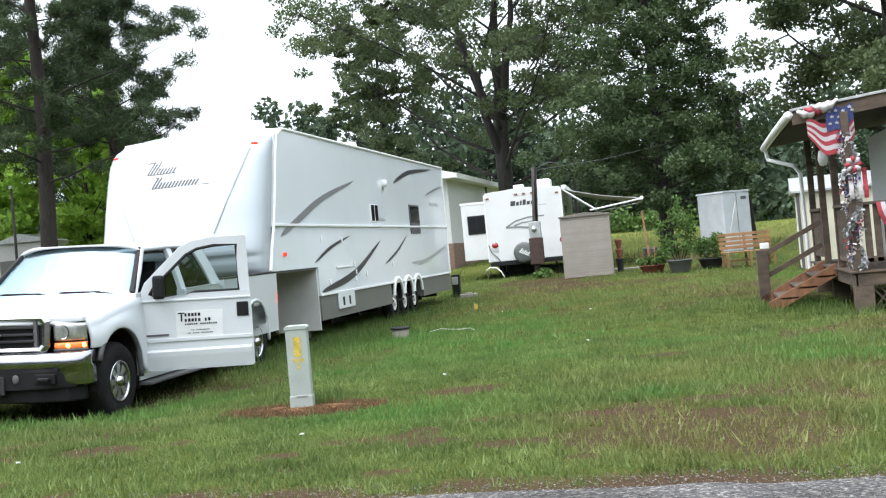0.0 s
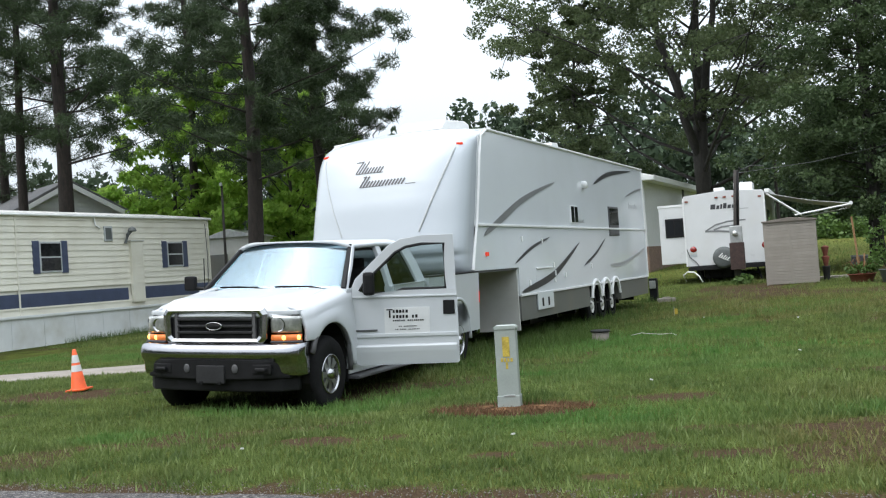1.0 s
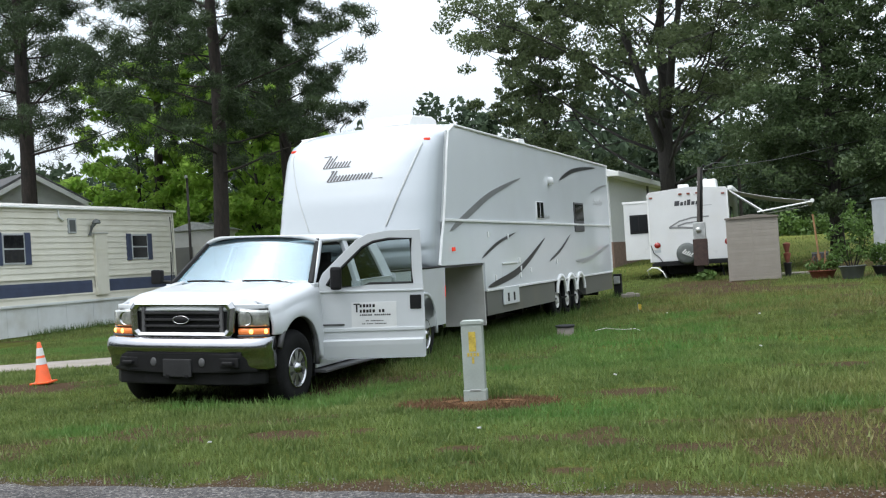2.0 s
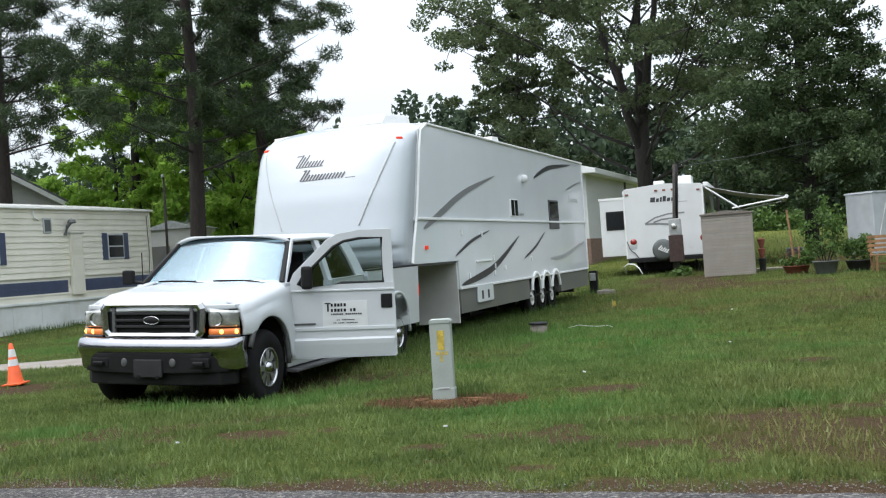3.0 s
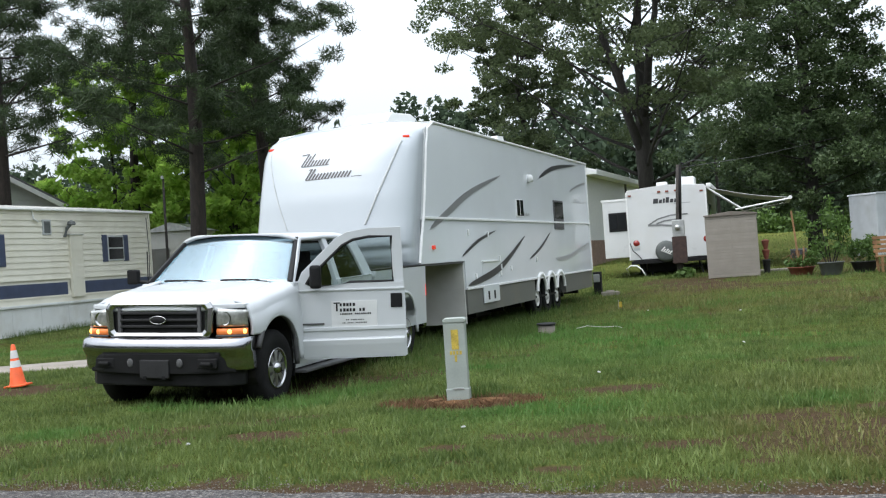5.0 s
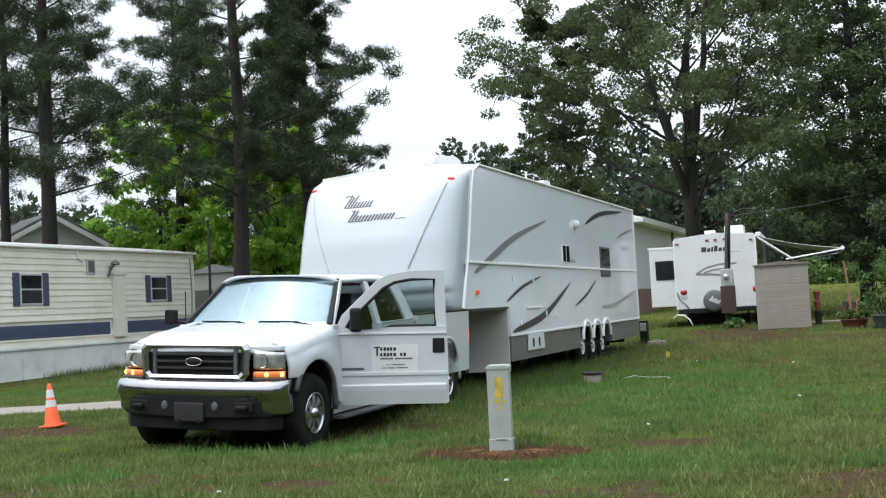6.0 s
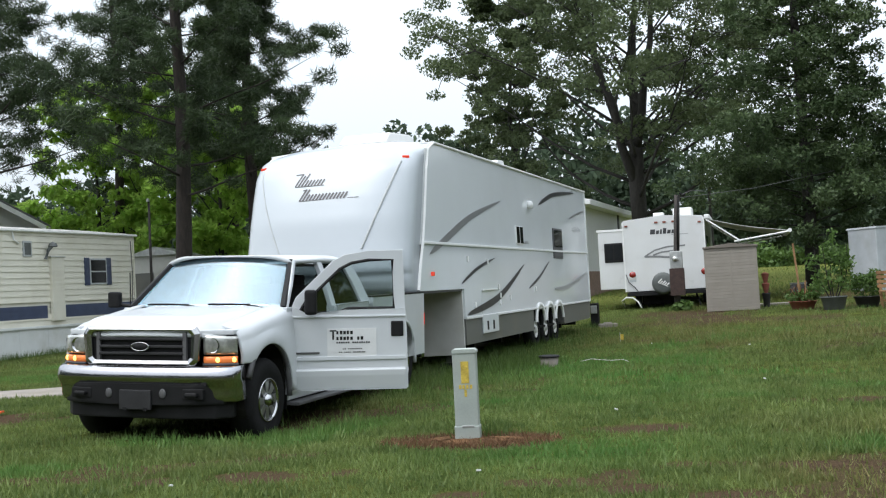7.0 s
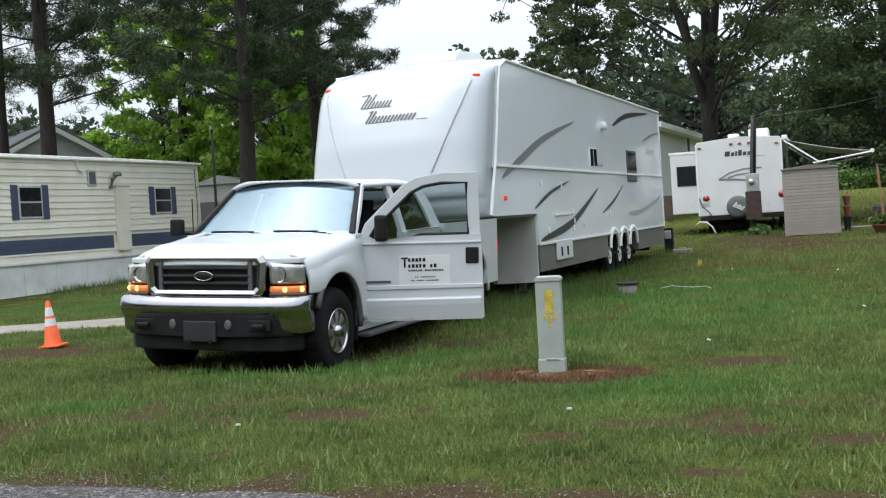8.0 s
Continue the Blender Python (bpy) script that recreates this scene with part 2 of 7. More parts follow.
M_DIRT = mat("red_brown_needles_and_soil", (0.125, 0.070, 0.037), 0.95, vary=0.5, scale=6, grain=60, bump=0.8, spec=0.05)
M_OAK = leaf_mat("oak_leaves", (0.042, 0.068, 0.028), (0.145, 0.184, 0.084), 0.42)
M_CEDAR = leaf_mat("dark_cedar_foliage", (0.030, 0.056, 0.021), (0.086, 0.126, 0.050), 0.32)
M_PINE = leaf_mat("pine_needles", (0.019, 0.036, 0.015), (0.055, 0.086, 0.031), 0.22)
M_MAPLE = leaf_mat("bright_maple_leaves", (0.13, 0.27, 0.035), (0.42, 0.60, 0.12), 0.68)
# distance haze is put into this foliage colour as a slight blue-grey cast
M_WOODS = leaf_mat("far_wood_foliage", (0.040, 0.064, 0.040), (0.085, 0.122, 0.072), 0.25, 0.9)
M_SHRUB = leaf_mat("garden_plant_leaves", (0.05, 0.10, 0.025), (0.14, 0.23, 0.06), 0.35)
M_STRAW = leaf_mat("fallen_pine_straw", (0.08, 0.045, 0.022), (0.20, 0.105, 0.055), 0.1, 0.8)
M_TALLG = leaf_mat("tall_weed_blades", (0.045, 0.085, 0.016), (0.11, 0.175, 0.045), 0.35, 0.5)


def ground_mat():
    """Short turf over sandy soil; bare patches follow the mesh's own attribute."""
    m, n, l, b = nodes_of("turf_and_soil")
    tc = n.new("ShaderNodeTexCoord")
    a, nz1, nz2, nz3 = n.new("ShaderNodeAttribute"), n.new("ShaderNodeTexNoise"), n.new("ShaderNodeTexNoise"), n.new("ShaderNodeTexNoise")
    a.attribute_name = "bare"
    for nz, s in ((nz1, 0.25), (nz2, 2.2), (nz3, 45)):
        nz.inputs["Scale"].default_value, nz.inputs["Detail"].default_value = s, 6
        l.new(tc.outputs["Object"], nz.inputs["Vector"])
    g1, g2, soil = n.new("ShaderNodeMixRGB"), n.new("ShaderNodeMixRGB"), n.new("ShaderNodeMixRGB")
    g1.inputs[1].default_value, g1.inputs[2].default_value = (0.040, 0.058, 0.010, 1), (0.090, 0.102, 0.026, 1)
    l.new(nz1.outputs[0], g1.inputs[0])
    g2.blend_type = "MULTIPLY"
    g2.inputs[0].default_value = 0.75
    rm = n.new("ShaderNodeMapRange")
    rm.inputs[1].default_value, rm.inputs[2].default_value, rm.inputs[3].default_value, rm.inputs[4].default_value = 0.3, 0.7, 0.45, 1.45
    l.new(nz2.outputs[0], rm.inputs[0])
    l.new(g1.outputs[0], g2.inputs[1])
    l.new(rm.outputs[0], g2.inputs[2])
    soil.inputs[2].default_value = (0.066, 0.044, 0.027, 1)
    l.new(a.outputs["Fac"], soil.inputs[0])
    l.new(g2.outputs[0], soil.inputs[1])
    hay, ha = n.new("ShaderNodeMixRGB"), n.new("ShaderNodeAttribute")
    ha.attribute_name = "hay"
    hay.inputs[2].default_value = (0.17, 0.19, 0.05, 1)
    l.new(ha.outputs["Fac"], hay.inputs[0])
    l.new(soil.outputs[0], hay.inputs[1])
    fine = n.new("ShaderNodeMixRGB")
    fine.blend_type = "MULTIPLY"
    fine.inputs[0].default_value = 0.8
    rf = n.new("ShaderNodeMapRange")
    rf.inputs[1].default_value, rf.inputs[2].default_value, rf.inputs[3].default_value, rf.inputs[4].default_value = 0.3, 0.7, 0.5, 1.4
    l.new(nz3.outputs[0], rf.inputs[0])
    l.new(hay.outputs[0], fine.inputs[1])
    l.new(rf.outputs[0], fine.inputs[2])
    l.new(fine.outputs[0], b.inputs["Base Color"])
    b.inputs["Roughness"].default_value = 0.95
    b.inputs["Specular IOR Level"].default_value = 0.04
    bp = n.new("ShaderNodeBump")
    bp.inputs["Strength"].default_value, bp.inputs["Distance"].default_value = 0.8, 0.04
    l.new(nz3.outputs[0], bp.inputs["Height"])
    l.new(bp.outputs[0], b.inputs["Normal"])
    return m


M_GROUND = ground_mat()


def grass_mat():
    """Lawn blades: each its own green, yellowed or lush where the mesh's attributes say so."""
    m, n, l, b = nodes_of("lawn_blades")
    g, tc, nz = n.new("ShaderNodeNewGeometry"), n.new("ShaderNodeTexCoord"), n.new("ShaderNodeTexNoise")
    nz.inputs["Scale"].default_value, nz.inputs["Detail"].default_value = 1.3, 5
    l.new(tc.outputs["Object"], nz.inputs["Vector"])
    sp, add, half = n.new("ShaderNodeMapRange"), n.new("ShaderNodeMath"), n.new("ShaderNodeMath")
    sp.inputs[1].default_value, sp.inputs[2].default_value = 0.35, 0.65
    l.new(nz.outputs[0], sp.inputs[0])
    l.new(sp.outputs[0], add.inputs[0])
    l.new(g.outputs["Random Per Island"], add.inputs[1])
    half.operation = "MULTIPLY"
    half.inputs[1].default_value = 0.5
    l.new(add.outputs[0], half.inputs[0])
    mx = n.new("ShaderNodeMixRGB")
    mx.inputs[1].default_value, mx.inputs[2].default_value = (0.052, 0.090, 0.022, 1), (0.208, 0.268, 0.082, 1)
    l.new(half.outputs[0], mx.inputs[0])
    out = mx.outputs[0]
    for name, color in (("lush", (0.085, 0.215, 0.045, 1)), ("dry", (0.225, 0.165, 0.070, 1))):
        at, mm = n.new("ShaderNodeAttribute"), n.new("ShaderNodeMixRGB")
        at.attribute_name = name
        mm.inputs[2].default_value = color
        l.new(at.outputs["Fac"], mm.inputs[0])
        l.new(out, mm.inputs[1])
        out = mm.outputs[0]
    l.new(out, b.inputs["Base Color"])
    b.inputs["Roughness"].default_value = 0.55
    b.inputs["Specular IOR Level"].default_value = 0.3
    tr, ms = n.new("ShaderNodeBsdfTranslucent"), n.new("ShaderNodeMixShader")
    l.new(out, tr.inputs[0])
    ms.inputs[0].default_value = 0.28
    l.new(b.outputs[0], ms.inputs[1])
    l.new(tr.outputs[0], ms.inputs[2])
    l.new(ms.outputs[0], n["Material Output"].inputs["Surface"])
    return m


M_GRASS = grass_mat()


def asphalt_mat():
    """Chip seal: stone chips from pale to dark in a dark binder, with worn and stained areas."""
    m, n, l, b = nodes_of("old_chip_asphalt")
    tc, vo, wh, ra, nz = n.new("ShaderNodeTexCoord"), n.new("ShaderNodeTexVoronoi"), n.new("ShaderNodeSeparateColor"), n.new("ShaderNodeValToRGB"), n.new("ShaderNodeTexNoise")
    vo.inputs["Scale"].default_value = 62
    nz.inputs["Scale"].default_value, nz.inputs["Detail"].default_value = 1.8, 7
    l.new(tc.outputs["Object"], vo.inputs["Vector"])
    l.new(tc.outputs["Object"], nz.inputs["Vector"])
    l.new(vo.outputs["Color"], wh.inputs[0])
    cr = ra.color_ramp
    cr.elements[0].position, cr.elements[0].color = 0.0, (0.045, 0.043, 0.047, 1)
    cr.elements[1].position, cr.elements[1].color = 1.0, (0.28, 0.268, 0.255, 1)
    for p, c in ((0.45, (0.075, 0.071, 0.074, 1)), (0.72, (0.115, 0.108, 0.106, 1)), (0.86, (0.17, 0.162, 0.155, 1))):
        cr.elements.new(p).color = c
    l.new(wh.outputs[0], ra.inputs[0])
    wear, mul = n.new("ShaderNodeMapRange"), n.new("ShaderNodeVectorMath")
    wear.inputs[1].default_value, wear.inputs[2].default_value, wear.inputs[3].default_value, wear.inputs[4].default_value = 0.3, 0.7, 0.65, 1.35
    l.new(nz.outputs[0], wear.inputs[0])
    mul.operation = "SCALE"
    l.new(ra.outputs[0], mul.inputs[0])
    l.new(wear.outputs[0], mul.inputs["Scale"])
    l.new(mul.outputs[0], b.inputs["Base Color"])
    b.inputs["Roughness"].default_value = 0.9
    b.inputs["Specular IOR Level"].default_value = 0.1
    bp = n.new("ShaderNodeBump")
    bp.invert = True
    bp.inputs["Strength"].default_value, bp.inputs["Distance"].default_value = 0.9, 0.012
    l.new(vo.outputs["Distance"], bp.inputs["Height"])
    l.new(bp.outputs[0], b.inputs["Normal"])
    return m


M_ASPH = asphalt_mat()


# ---- mesh helpers ----
def part(name, bm, material, parent=None, label="", smooth=False):
    me = bpy.data.meshes.new(name)
    if isinstance(bm, bmesh.types.BMesh):
        bmesh.ops.recalc_face_normals(bm, faces=bm.faces)
        bm.to_mesh(me)
        bm.free()
    else:
        me = bm
    me.materials.append(material)
    if smooth:
        me.shade_smooth()
    ob = new(name, me)
    ob.parent = parent
    if label:
        tagged(ob, label)
    return ob


def thing(name, m, label, category, group="", kind=""):
    e = new(name)
    e.matrix_basis = m
    return tagged(e, label, category, group, kind)


def bevelled(bm, w, seg=2):
    if w > 0:
        bmesh.ops.bevel(bm, geom=list(bm.edges), offset=w, segments=seg, affect="EDGES", profile=0.6, clamp_overlap=True)
    return bm


def box(x0, x1, y0, y1, z0, z1, bev=0.0, seg=2):
    bm = bmesh.new()
    bmesh.ops.create_cube(bm, size=1, matrix=Matrix.LocRotScale(((x0 + x1) / 2, (y0 + y1) / 2, (z0 + z1) / 2), None, (abs(x1 - x0), abs(y1 - y0), abs(z1 - z0))))
    return bevelled(bm, bev, seg)


def prism(pts, axis, a, b, bev=0.0):
    """A polygon extruded along an axis from a to b. pts run in the two other axes, in the order x, y, z."""
    bm = bmesh.new()
    put = {"x": lambda u, v, w: (w, u, v), "y": lambda u, v, w: (u, w, v), "z": lambda u, v, w: (u, v, w)}[axis]
    lo = [bm.verts.new(put(u, v, a)) for u, v in pts]
    hi = [bm.verts.new(put(u, v, b)) for u, v in pts]
    k = len(pts)
    f1, f2 = bm.faces.new(lo), bm.faces.new(hi[::-1])
    for i in range(k):
        bm.faces.new((lo[i], lo[(i + 1) % k], hi[(i + 1) % k], hi[i]))
    if bev:
        bevelled(bm, bev)
    bmesh.ops.triangulate(bm, faces=[f for f in bm.faces if len(f.verts) > 4])
    return bm


def tube(pts, r, n=8):
    """A round bar along points; r is one radius or one for each point."""
    bm = bmesh.new()
    pts = [Vector(p) for p in pts]
    rs = r if isinstance(r, (list, tuple)) else [r] * len(pts)
    rings = []
    for i, p in enumerate(pts):
        d = (pts[min(i + 1, len(pts) - 1)] - pts[max(i - 1, 0)]).normalized()
        s = d.cross(Vector((0, 0, 1)) if abs(d.z) < 0.9 else Vector((1, 0, 0))).normalized()
        u = s.cross(d)
        rings.append([bm.verts.new(p + rs[i] * (math.cos(6.2832 * k / n) * s + math.sin(6.2832 * k / n) * u)) for k in range(n)])
    for a, b in zip(rings, rings[1:]):
        for k in range(n):
            bm.faces.new((a[k], a[(k + 1) % n], b[(k + 1) % n], b[k]))
    bm.faces.new(rings[0][::-1])
    bm.faces.new(rings[-1])
    return bm


def lathe(profile, axis="z", n=24, at=(0, 0, 0)):
    """A profile of (radius, height) turned round an axis."""
    bm = bmesh.new()
    put = {"z": lambda r, h, c, s: (r * c, r * s, h), "x": lambda r, h, c, s: (h, r * c, r * s), "y": lambda r, h, c, s: (r * c, h, r * s)}[axis]
    o = Vector(at)
    rings = [[bm.verts.new(o + Vector(put(max(r, 1e-4), h, math.cos(6.2832 * k / n), math.sin(6.2832 * k / n)))) for k in range(n)] for r, h in profile]
    for a, b in zip(rings, rings[1:]):
        for k in range(n):
            bm.faces.new((a[k], a[(k + 1) % n], b[(k + 1) % n], b[k]))
    bmesh.ops.remove_doubles(bm, verts=bm.verts, dist=2e-4)
    return bm


def sheet(fn, nu, nv, thick=0.0):
    """A surface from fn(u, v) with u, v in 0..1, given a thickness."""
    bm = bmesh.new()
    g = [[bm.verts.new(fn(i / nu, j / nv)) for j in range(nv + 1)] for i in range(nu + 1)]
    for i in range(nu):
        for j in range(nv):
            bm.faces.new((g[i][j], g[i + 1][j], g[i + 1][j + 1], g[i][j + 1]))
    if thick:
        bmesh.ops.recalc_face_normals(bm, faces=bm.faces)
        bmesh.ops.solidify(bm, geom=list(bm.faces), thickness=thick)
    return bm


def joined(*bms):
    out = bms[0]
    for b in bms[1:]:
        me = bpy.data.meshes.new("tmp")
        b.to_mesh(me)
        b.free()
        out.from_mesh(me)
        bpy.data.meshes.remove(me)
    return out


def moved(bm, m):
    bmesh.ops.transform(bm, matrix=m, verts=bm.verts)
    return bm


def smoothstep(a, b, x):
    t = np.clip((x - a) / (b - a), 0, 1)
    return t * t * (3 - 2 * t)


def field(seed, cell):
    """Smooth random field over the plane, for patches of turf and soil."""
    g = np.random.default_rng(seed).random((128, 128))

    def f(x, y):
        u, v = np.asarray(x) / cell + 400, np.asarray(y) / cell + 400
        i, j = np.floor(u).astype(int), np.floor(v).astype(int)
        a, b = u - i, v - j
        a, b = a * a * (3 - 2 * a), b * b * (3 - 2 * b)
        i0, i1, j0, j1 = i % 128, (i + 1) % 128, j % 128, (j + 1) % 128
        return (g[i0, j0] * (1 - a) + g[i1, j0] * a) * (1 - b) + (g[i0, j1] * (1 - a) + g[i1, j1] * a) * b
    return f


F1, F2, F3, F4 = field(3, 3.1), field(4, 0.9), field(5, 0.33), field(6, 9.0)


def land(x, y):
    """Height of the ground: level by the road, rising gently to the fields behind."""
    y = np.asarray(y, dtype=float)
    return 0.030 * np.log1p(np.exp(np.clip((y - 10) / 3.0, -30, 60))) * 3.0 + 0.03 * (F1(x, y) - 0.5) * smoothstep(-11, -8, y) - 0.09 * np.exp(-((np.asarray(x) - 0.2) / 1.3) ** 2 - ((y + 4.6) / 2.6) ** 2)


def road_edge(x):
    return -10.42 - 0.035 * (np.asarray(x, dtype=float) - 2) + 0.10 * (F2(x, 7.7) - 0.5) + 0.1 * (F3(x, 3.3) - 0.5)


PED = (2.42, -6.6)


# worn spots in the lawn: x, y and half-widths
WORN = [(1.40, -8.38, 0.36, 0.20), (1.95, -8.2, 0.14, 0.12), (5.4, -8.0, 0.42, 0.14), (4.7, -9.0, 0.42, 0.15), (5.25, -9.66, 0.16, 0.08), (4.15, -8.8, 0.34, 0.2), (4.05, -9.8, 0.15, 0.08), (3.8, -6.0, 0.4, 0.2),
        (6.1, -7.6, 0.4, 0.12), (5.6, -4.1, 0.6, 0.16), (0.68, -8.6, 0.2, 0.15), (6.15, -8.35, 0.4, 0.2), (1.6, 17.0, 1.6, 0.9), (4.4, 13.0, 2.2, 0.5), (2.4, 14.5, 1.2, 0.6), (-4.3, -4.4, 1.0, 0.5), (7.6, -6.2, 0.5, 0.15), (3.1, -9.0, 0.2, 0.1)]


def bareness(x, y):
    x, y = np.asarray(x, dtype=float), np.asarray(y, dtype=float)
    b = smoothstep(0.638, 0.695, 0.05 * smoothstep(-6.5, -9.5, y) + 0.36 * F1(x, y) + 0.40 * F2(x, y) + 0.24 * F3(x, y)) * 0.85
    b = np.maximum(b, smoothstep(0.95, 0.5, np.hypot((x - PED[0]) * 0.9, (y - PED[1]) * 1.5) + 0.35 * (F3(x, y) - 0.5)))
    for cx, cy, rx, ry in WORN:
        b = np.maximum(b, smoothstep(1.25, 0.6, np.hypot((x - cx) / rx, (y - cy) / (1.4 * ry)) + 0.9 * (F3(x, y) - 0.5)))
    e = y - road_edge(x)
    b = b * smoothstep(-14.0, -11.0, y)
    b = np.maximum(b, smoothstep(0.42, 0.02, e + 0.55 * (F3(x, y) - 0.5)) * smoothstep(-7.6, -7.2, e))
    b = np.maximum(b, 0.6 * smoothstep(1.0, 0.3, np.hypot((x + 4.4) * 0.6, y + 4.2) + 0.5 * (F3(x, y) - 0.5)))
    return b


# ---- ground, road, drive ----
def build_ground():
    def axis(dense0, dense1, step, far0, far1):
        a = np.arange(dense0, dense1, step)
        lo = dense0 - np.geomspace(0.4, dense0 - far0, 34)[::-1]
        hi = dense1 + np.geomspace(0.4, far1 - dense1, 34)
        return np.concatenate([lo, a, hi])
    xs, ys = axis(-9, 12, 0.10, -600, 600), axis(-11.2, 6, 0.09, -300, 900)
    X, Y = np.meshgrid(xs, ys, indexing="ij")
    Z = land(X, np.minimum(Y, 130)) - 0.25 * smoothstep(-14, -40, Y)
    nx, ny = X.shape
    v = np.stack([X, Y, Z], -1).reshape(-1, 3)
    i = np.arange(nx * ny).reshape(nx, ny)
    f = np.stack([i[:-1, :-1], i[1:, :-1], i[1:, 1:], i[:-1, 1:]], -1).reshape(-1, 4)
    me = bpy.data.meshes.new("ground")
    me.from_pydata(v.tolist(), [], f.tolist())
    at = me.attributes.new("bare", "FLOAT", "POINT")
    at.data.foreach_set("value", bareness(X, Y).reshape(-1).astype(np.float32))
    ht = me.attributes.new("hay", "FLOAT", "POINT")
    ht.data.foreach_set("value", (0.75 * smoothstep(23, 30, Y)).reshape(-1).astype(np.float32))
    ob = part("ground", me, M_GROUND, smooth=True)
    tagged(ob, "patchy green lawn over reddish sandy soil", "ground", kind="structure")


build_ground()


def build_road():
    xs = np.concatenate([np.linspace(-300, -12, 30), np.arange(-11, 16, 0.12), np.linspace(17, 300, 30)])
    bm = bmesh.new()
    rows = []
    for x in xs:
        e = float(road_edge(x)) if -12 < x < 17 else -10.42 - 0.035 * (x - 2)
        rows.append([bm.verts.new((x, e + d, z)) for d, z in ((0.02, -0.03), (-0.05, 0.012), (-0.5, 0.03), (-3.2, 0.075), (-6.2, 0.03), (-6.6, -0.05))])
    for a, b in zip(rows, rows[1:]):
        for k in range(5):
            bm.faces.new((a[k], b[k], b[k + 1], a[k + 1]))
    tagged(part("road", bm, M_ASPH, smooth=True), "worn grey chip-seal asphalt road with crumbling edge", "road", kind="structure")


build_road()
tagged(part("pavement", sheet(lambda u, v: (-3.5 - 36 * u, -0.2 - 17 * u + 1.95 * v + 0.06 * math.sin(40 * u), 0.035 - 0.02 * abs(2 * v - 1)), 60, 6, -0.06), M_CONC, smooth=True),
       "narrow pale concrete drive crossing the lawn", "driveway", kind="structure")


# ---- fifth-wheel trailer: side wall in the plane x = 0, nose at y < 0 ----
def swoosh(pts, width):
    """A tapered curved stripe on the side wall, through (y, z) points."""
    n = 22
    def at(t):
        k = len(pts) - 1
        i = min(int(t * k), k - 1)
        f = t * k - i
        p0, p1, p2, p3 = pts[max(i - 1, 0)], pts[i], pts[i + 1], pts[min(i + 2, k)]
        return [0.5 * (2 * p1[c] + (p2[c] - p0[c]) * f + (2 * p0[c] - 5 * p1[c] + 4 * p2[c] - p3[c]) * f * f + (3 * p1[c] - p0[c] - 3 * p2[c] + p3[c]) * f ** 3) for c in (0, 1)]
    bm = bmesh.new()
    a = []
    for i in range(n + 1):
        t = i / n
        y, z = at(t)
        w = width * (0.08 + math.sin(math.pi * t ** 0.8) ** 0.8)
        a.append((bm.verts.new((0.010, y, z + w / 2)), bm.verts.new((0.010, y, z - w / 2))))
    for p, q in zip(a, a[1:]):
        bm.faces.new((p[0], q[0], q[1], p[1]))
    bm.normal_update()
    bmesh.ops.solidify(bm, geom=list(bm.faces), thickness=0.004)
    return bm


def ribbon(pts, w):
    """A flat stroke of even width through (x, z) points, in the x-z plane."""
    bm = bmesh.new()
    rows = []
    for i, p in enumerate(pts):
        a, b = Vector(pts[max(i - 1, 0)]), Vector(pts[min(i + 1, len(pts) - 1)])
        d = (b - a).normalized()
        n = Vector((-d.y, d.x)) * w / 2
        rows.append((bm.verts.new((p[0] + n.x, 0, p[1] + n.y)), bm.verts.new((p[0] - n.x, 0, p[1] - n.y))))
    for p, q in zip(rows, rows[1:]):
        bm.faces.new((p[0], q[0], q[1], p[1]))
    bm.normal_update()
    bmesh.ops.solidify(bm, geom=list(bm.faces), thickness=0.002)
    return bm


def strokes(heights, x, z, pitch, stroke, slant, lead=0.0, tail=0.0):
    """A word stood for by plain slanted strokes of the given heights on a thin line; a flat cap leads the first."""
    bms = []
    for k, h in enumerate(heights):
        c = x + pitch * k
        bms.append(ribbon([(c, z), (c + slant * h * 0.5, z + h * 0.5), (c + slant * h, z + h)], stroke))
    if lead:
        t = heights[0]
        bms.append(ribbon([(x + slant * t - lead, z + t * 0.93), (x + slant * t + stroke * 0.3, z + t)], stroke * 0.6))
    bms.append(ribbon([(x, z), (x + pitch * len(heights) + tail, z)], stroke * 0.4))
    return joined(*bms)


EDGE = [(0.86, -0.80), (1.25, -0.72), (1.6, -0.58), (2.0, -0.40), (2.5, -0.24), (3.0, -0.10), (3.3, 0.02), (3.42, 0.3)]


def edge_y(z):
    return float(np.interp(z, [e[0] for e in EDGE], [e[1] for e in EDGE]))


def nose(u, v):
    """The moulded front: u across from the off side to the near side, v from under the nose up to the roof."""
    s = 2 * u - 1
    z = [1.24, 1.30, 1.42, 1.50, 1.56, 1.75, 2.0, 2.3, 2.6, 2.85, 3.02, 3.15, 3.26, 3.35, 3.41, 3.45, 3.46]
    by = [0.18, 0.30, 0.40, 0.43, 0.50, 0.56, 0.60, 0.62, 0.60, 0.56, 0.52, 0.46, 0.36, 0.24, 0.12, 0.0, -0.2]
    k = v * (len(z) - 1)
    zz = float(np.interp(k, range(len(z)), z))
    bb = float(np.interp(k, range(len(z)), by))
    c = (1 - abs(s) ** 3.2) ** (1 / 3.2)
    crown = 0.05 * (1 - s * s)
    drop = 0.10 * abs(s) ** 8 * max(0, (zz - 3.0) / 0.45)
    return (-1.29 + 1.29 * s, edge_y(min(zz, 3.42)) - 1.15 * bb * c, zz + (crown if zz > 3.3 else 0) - drop)


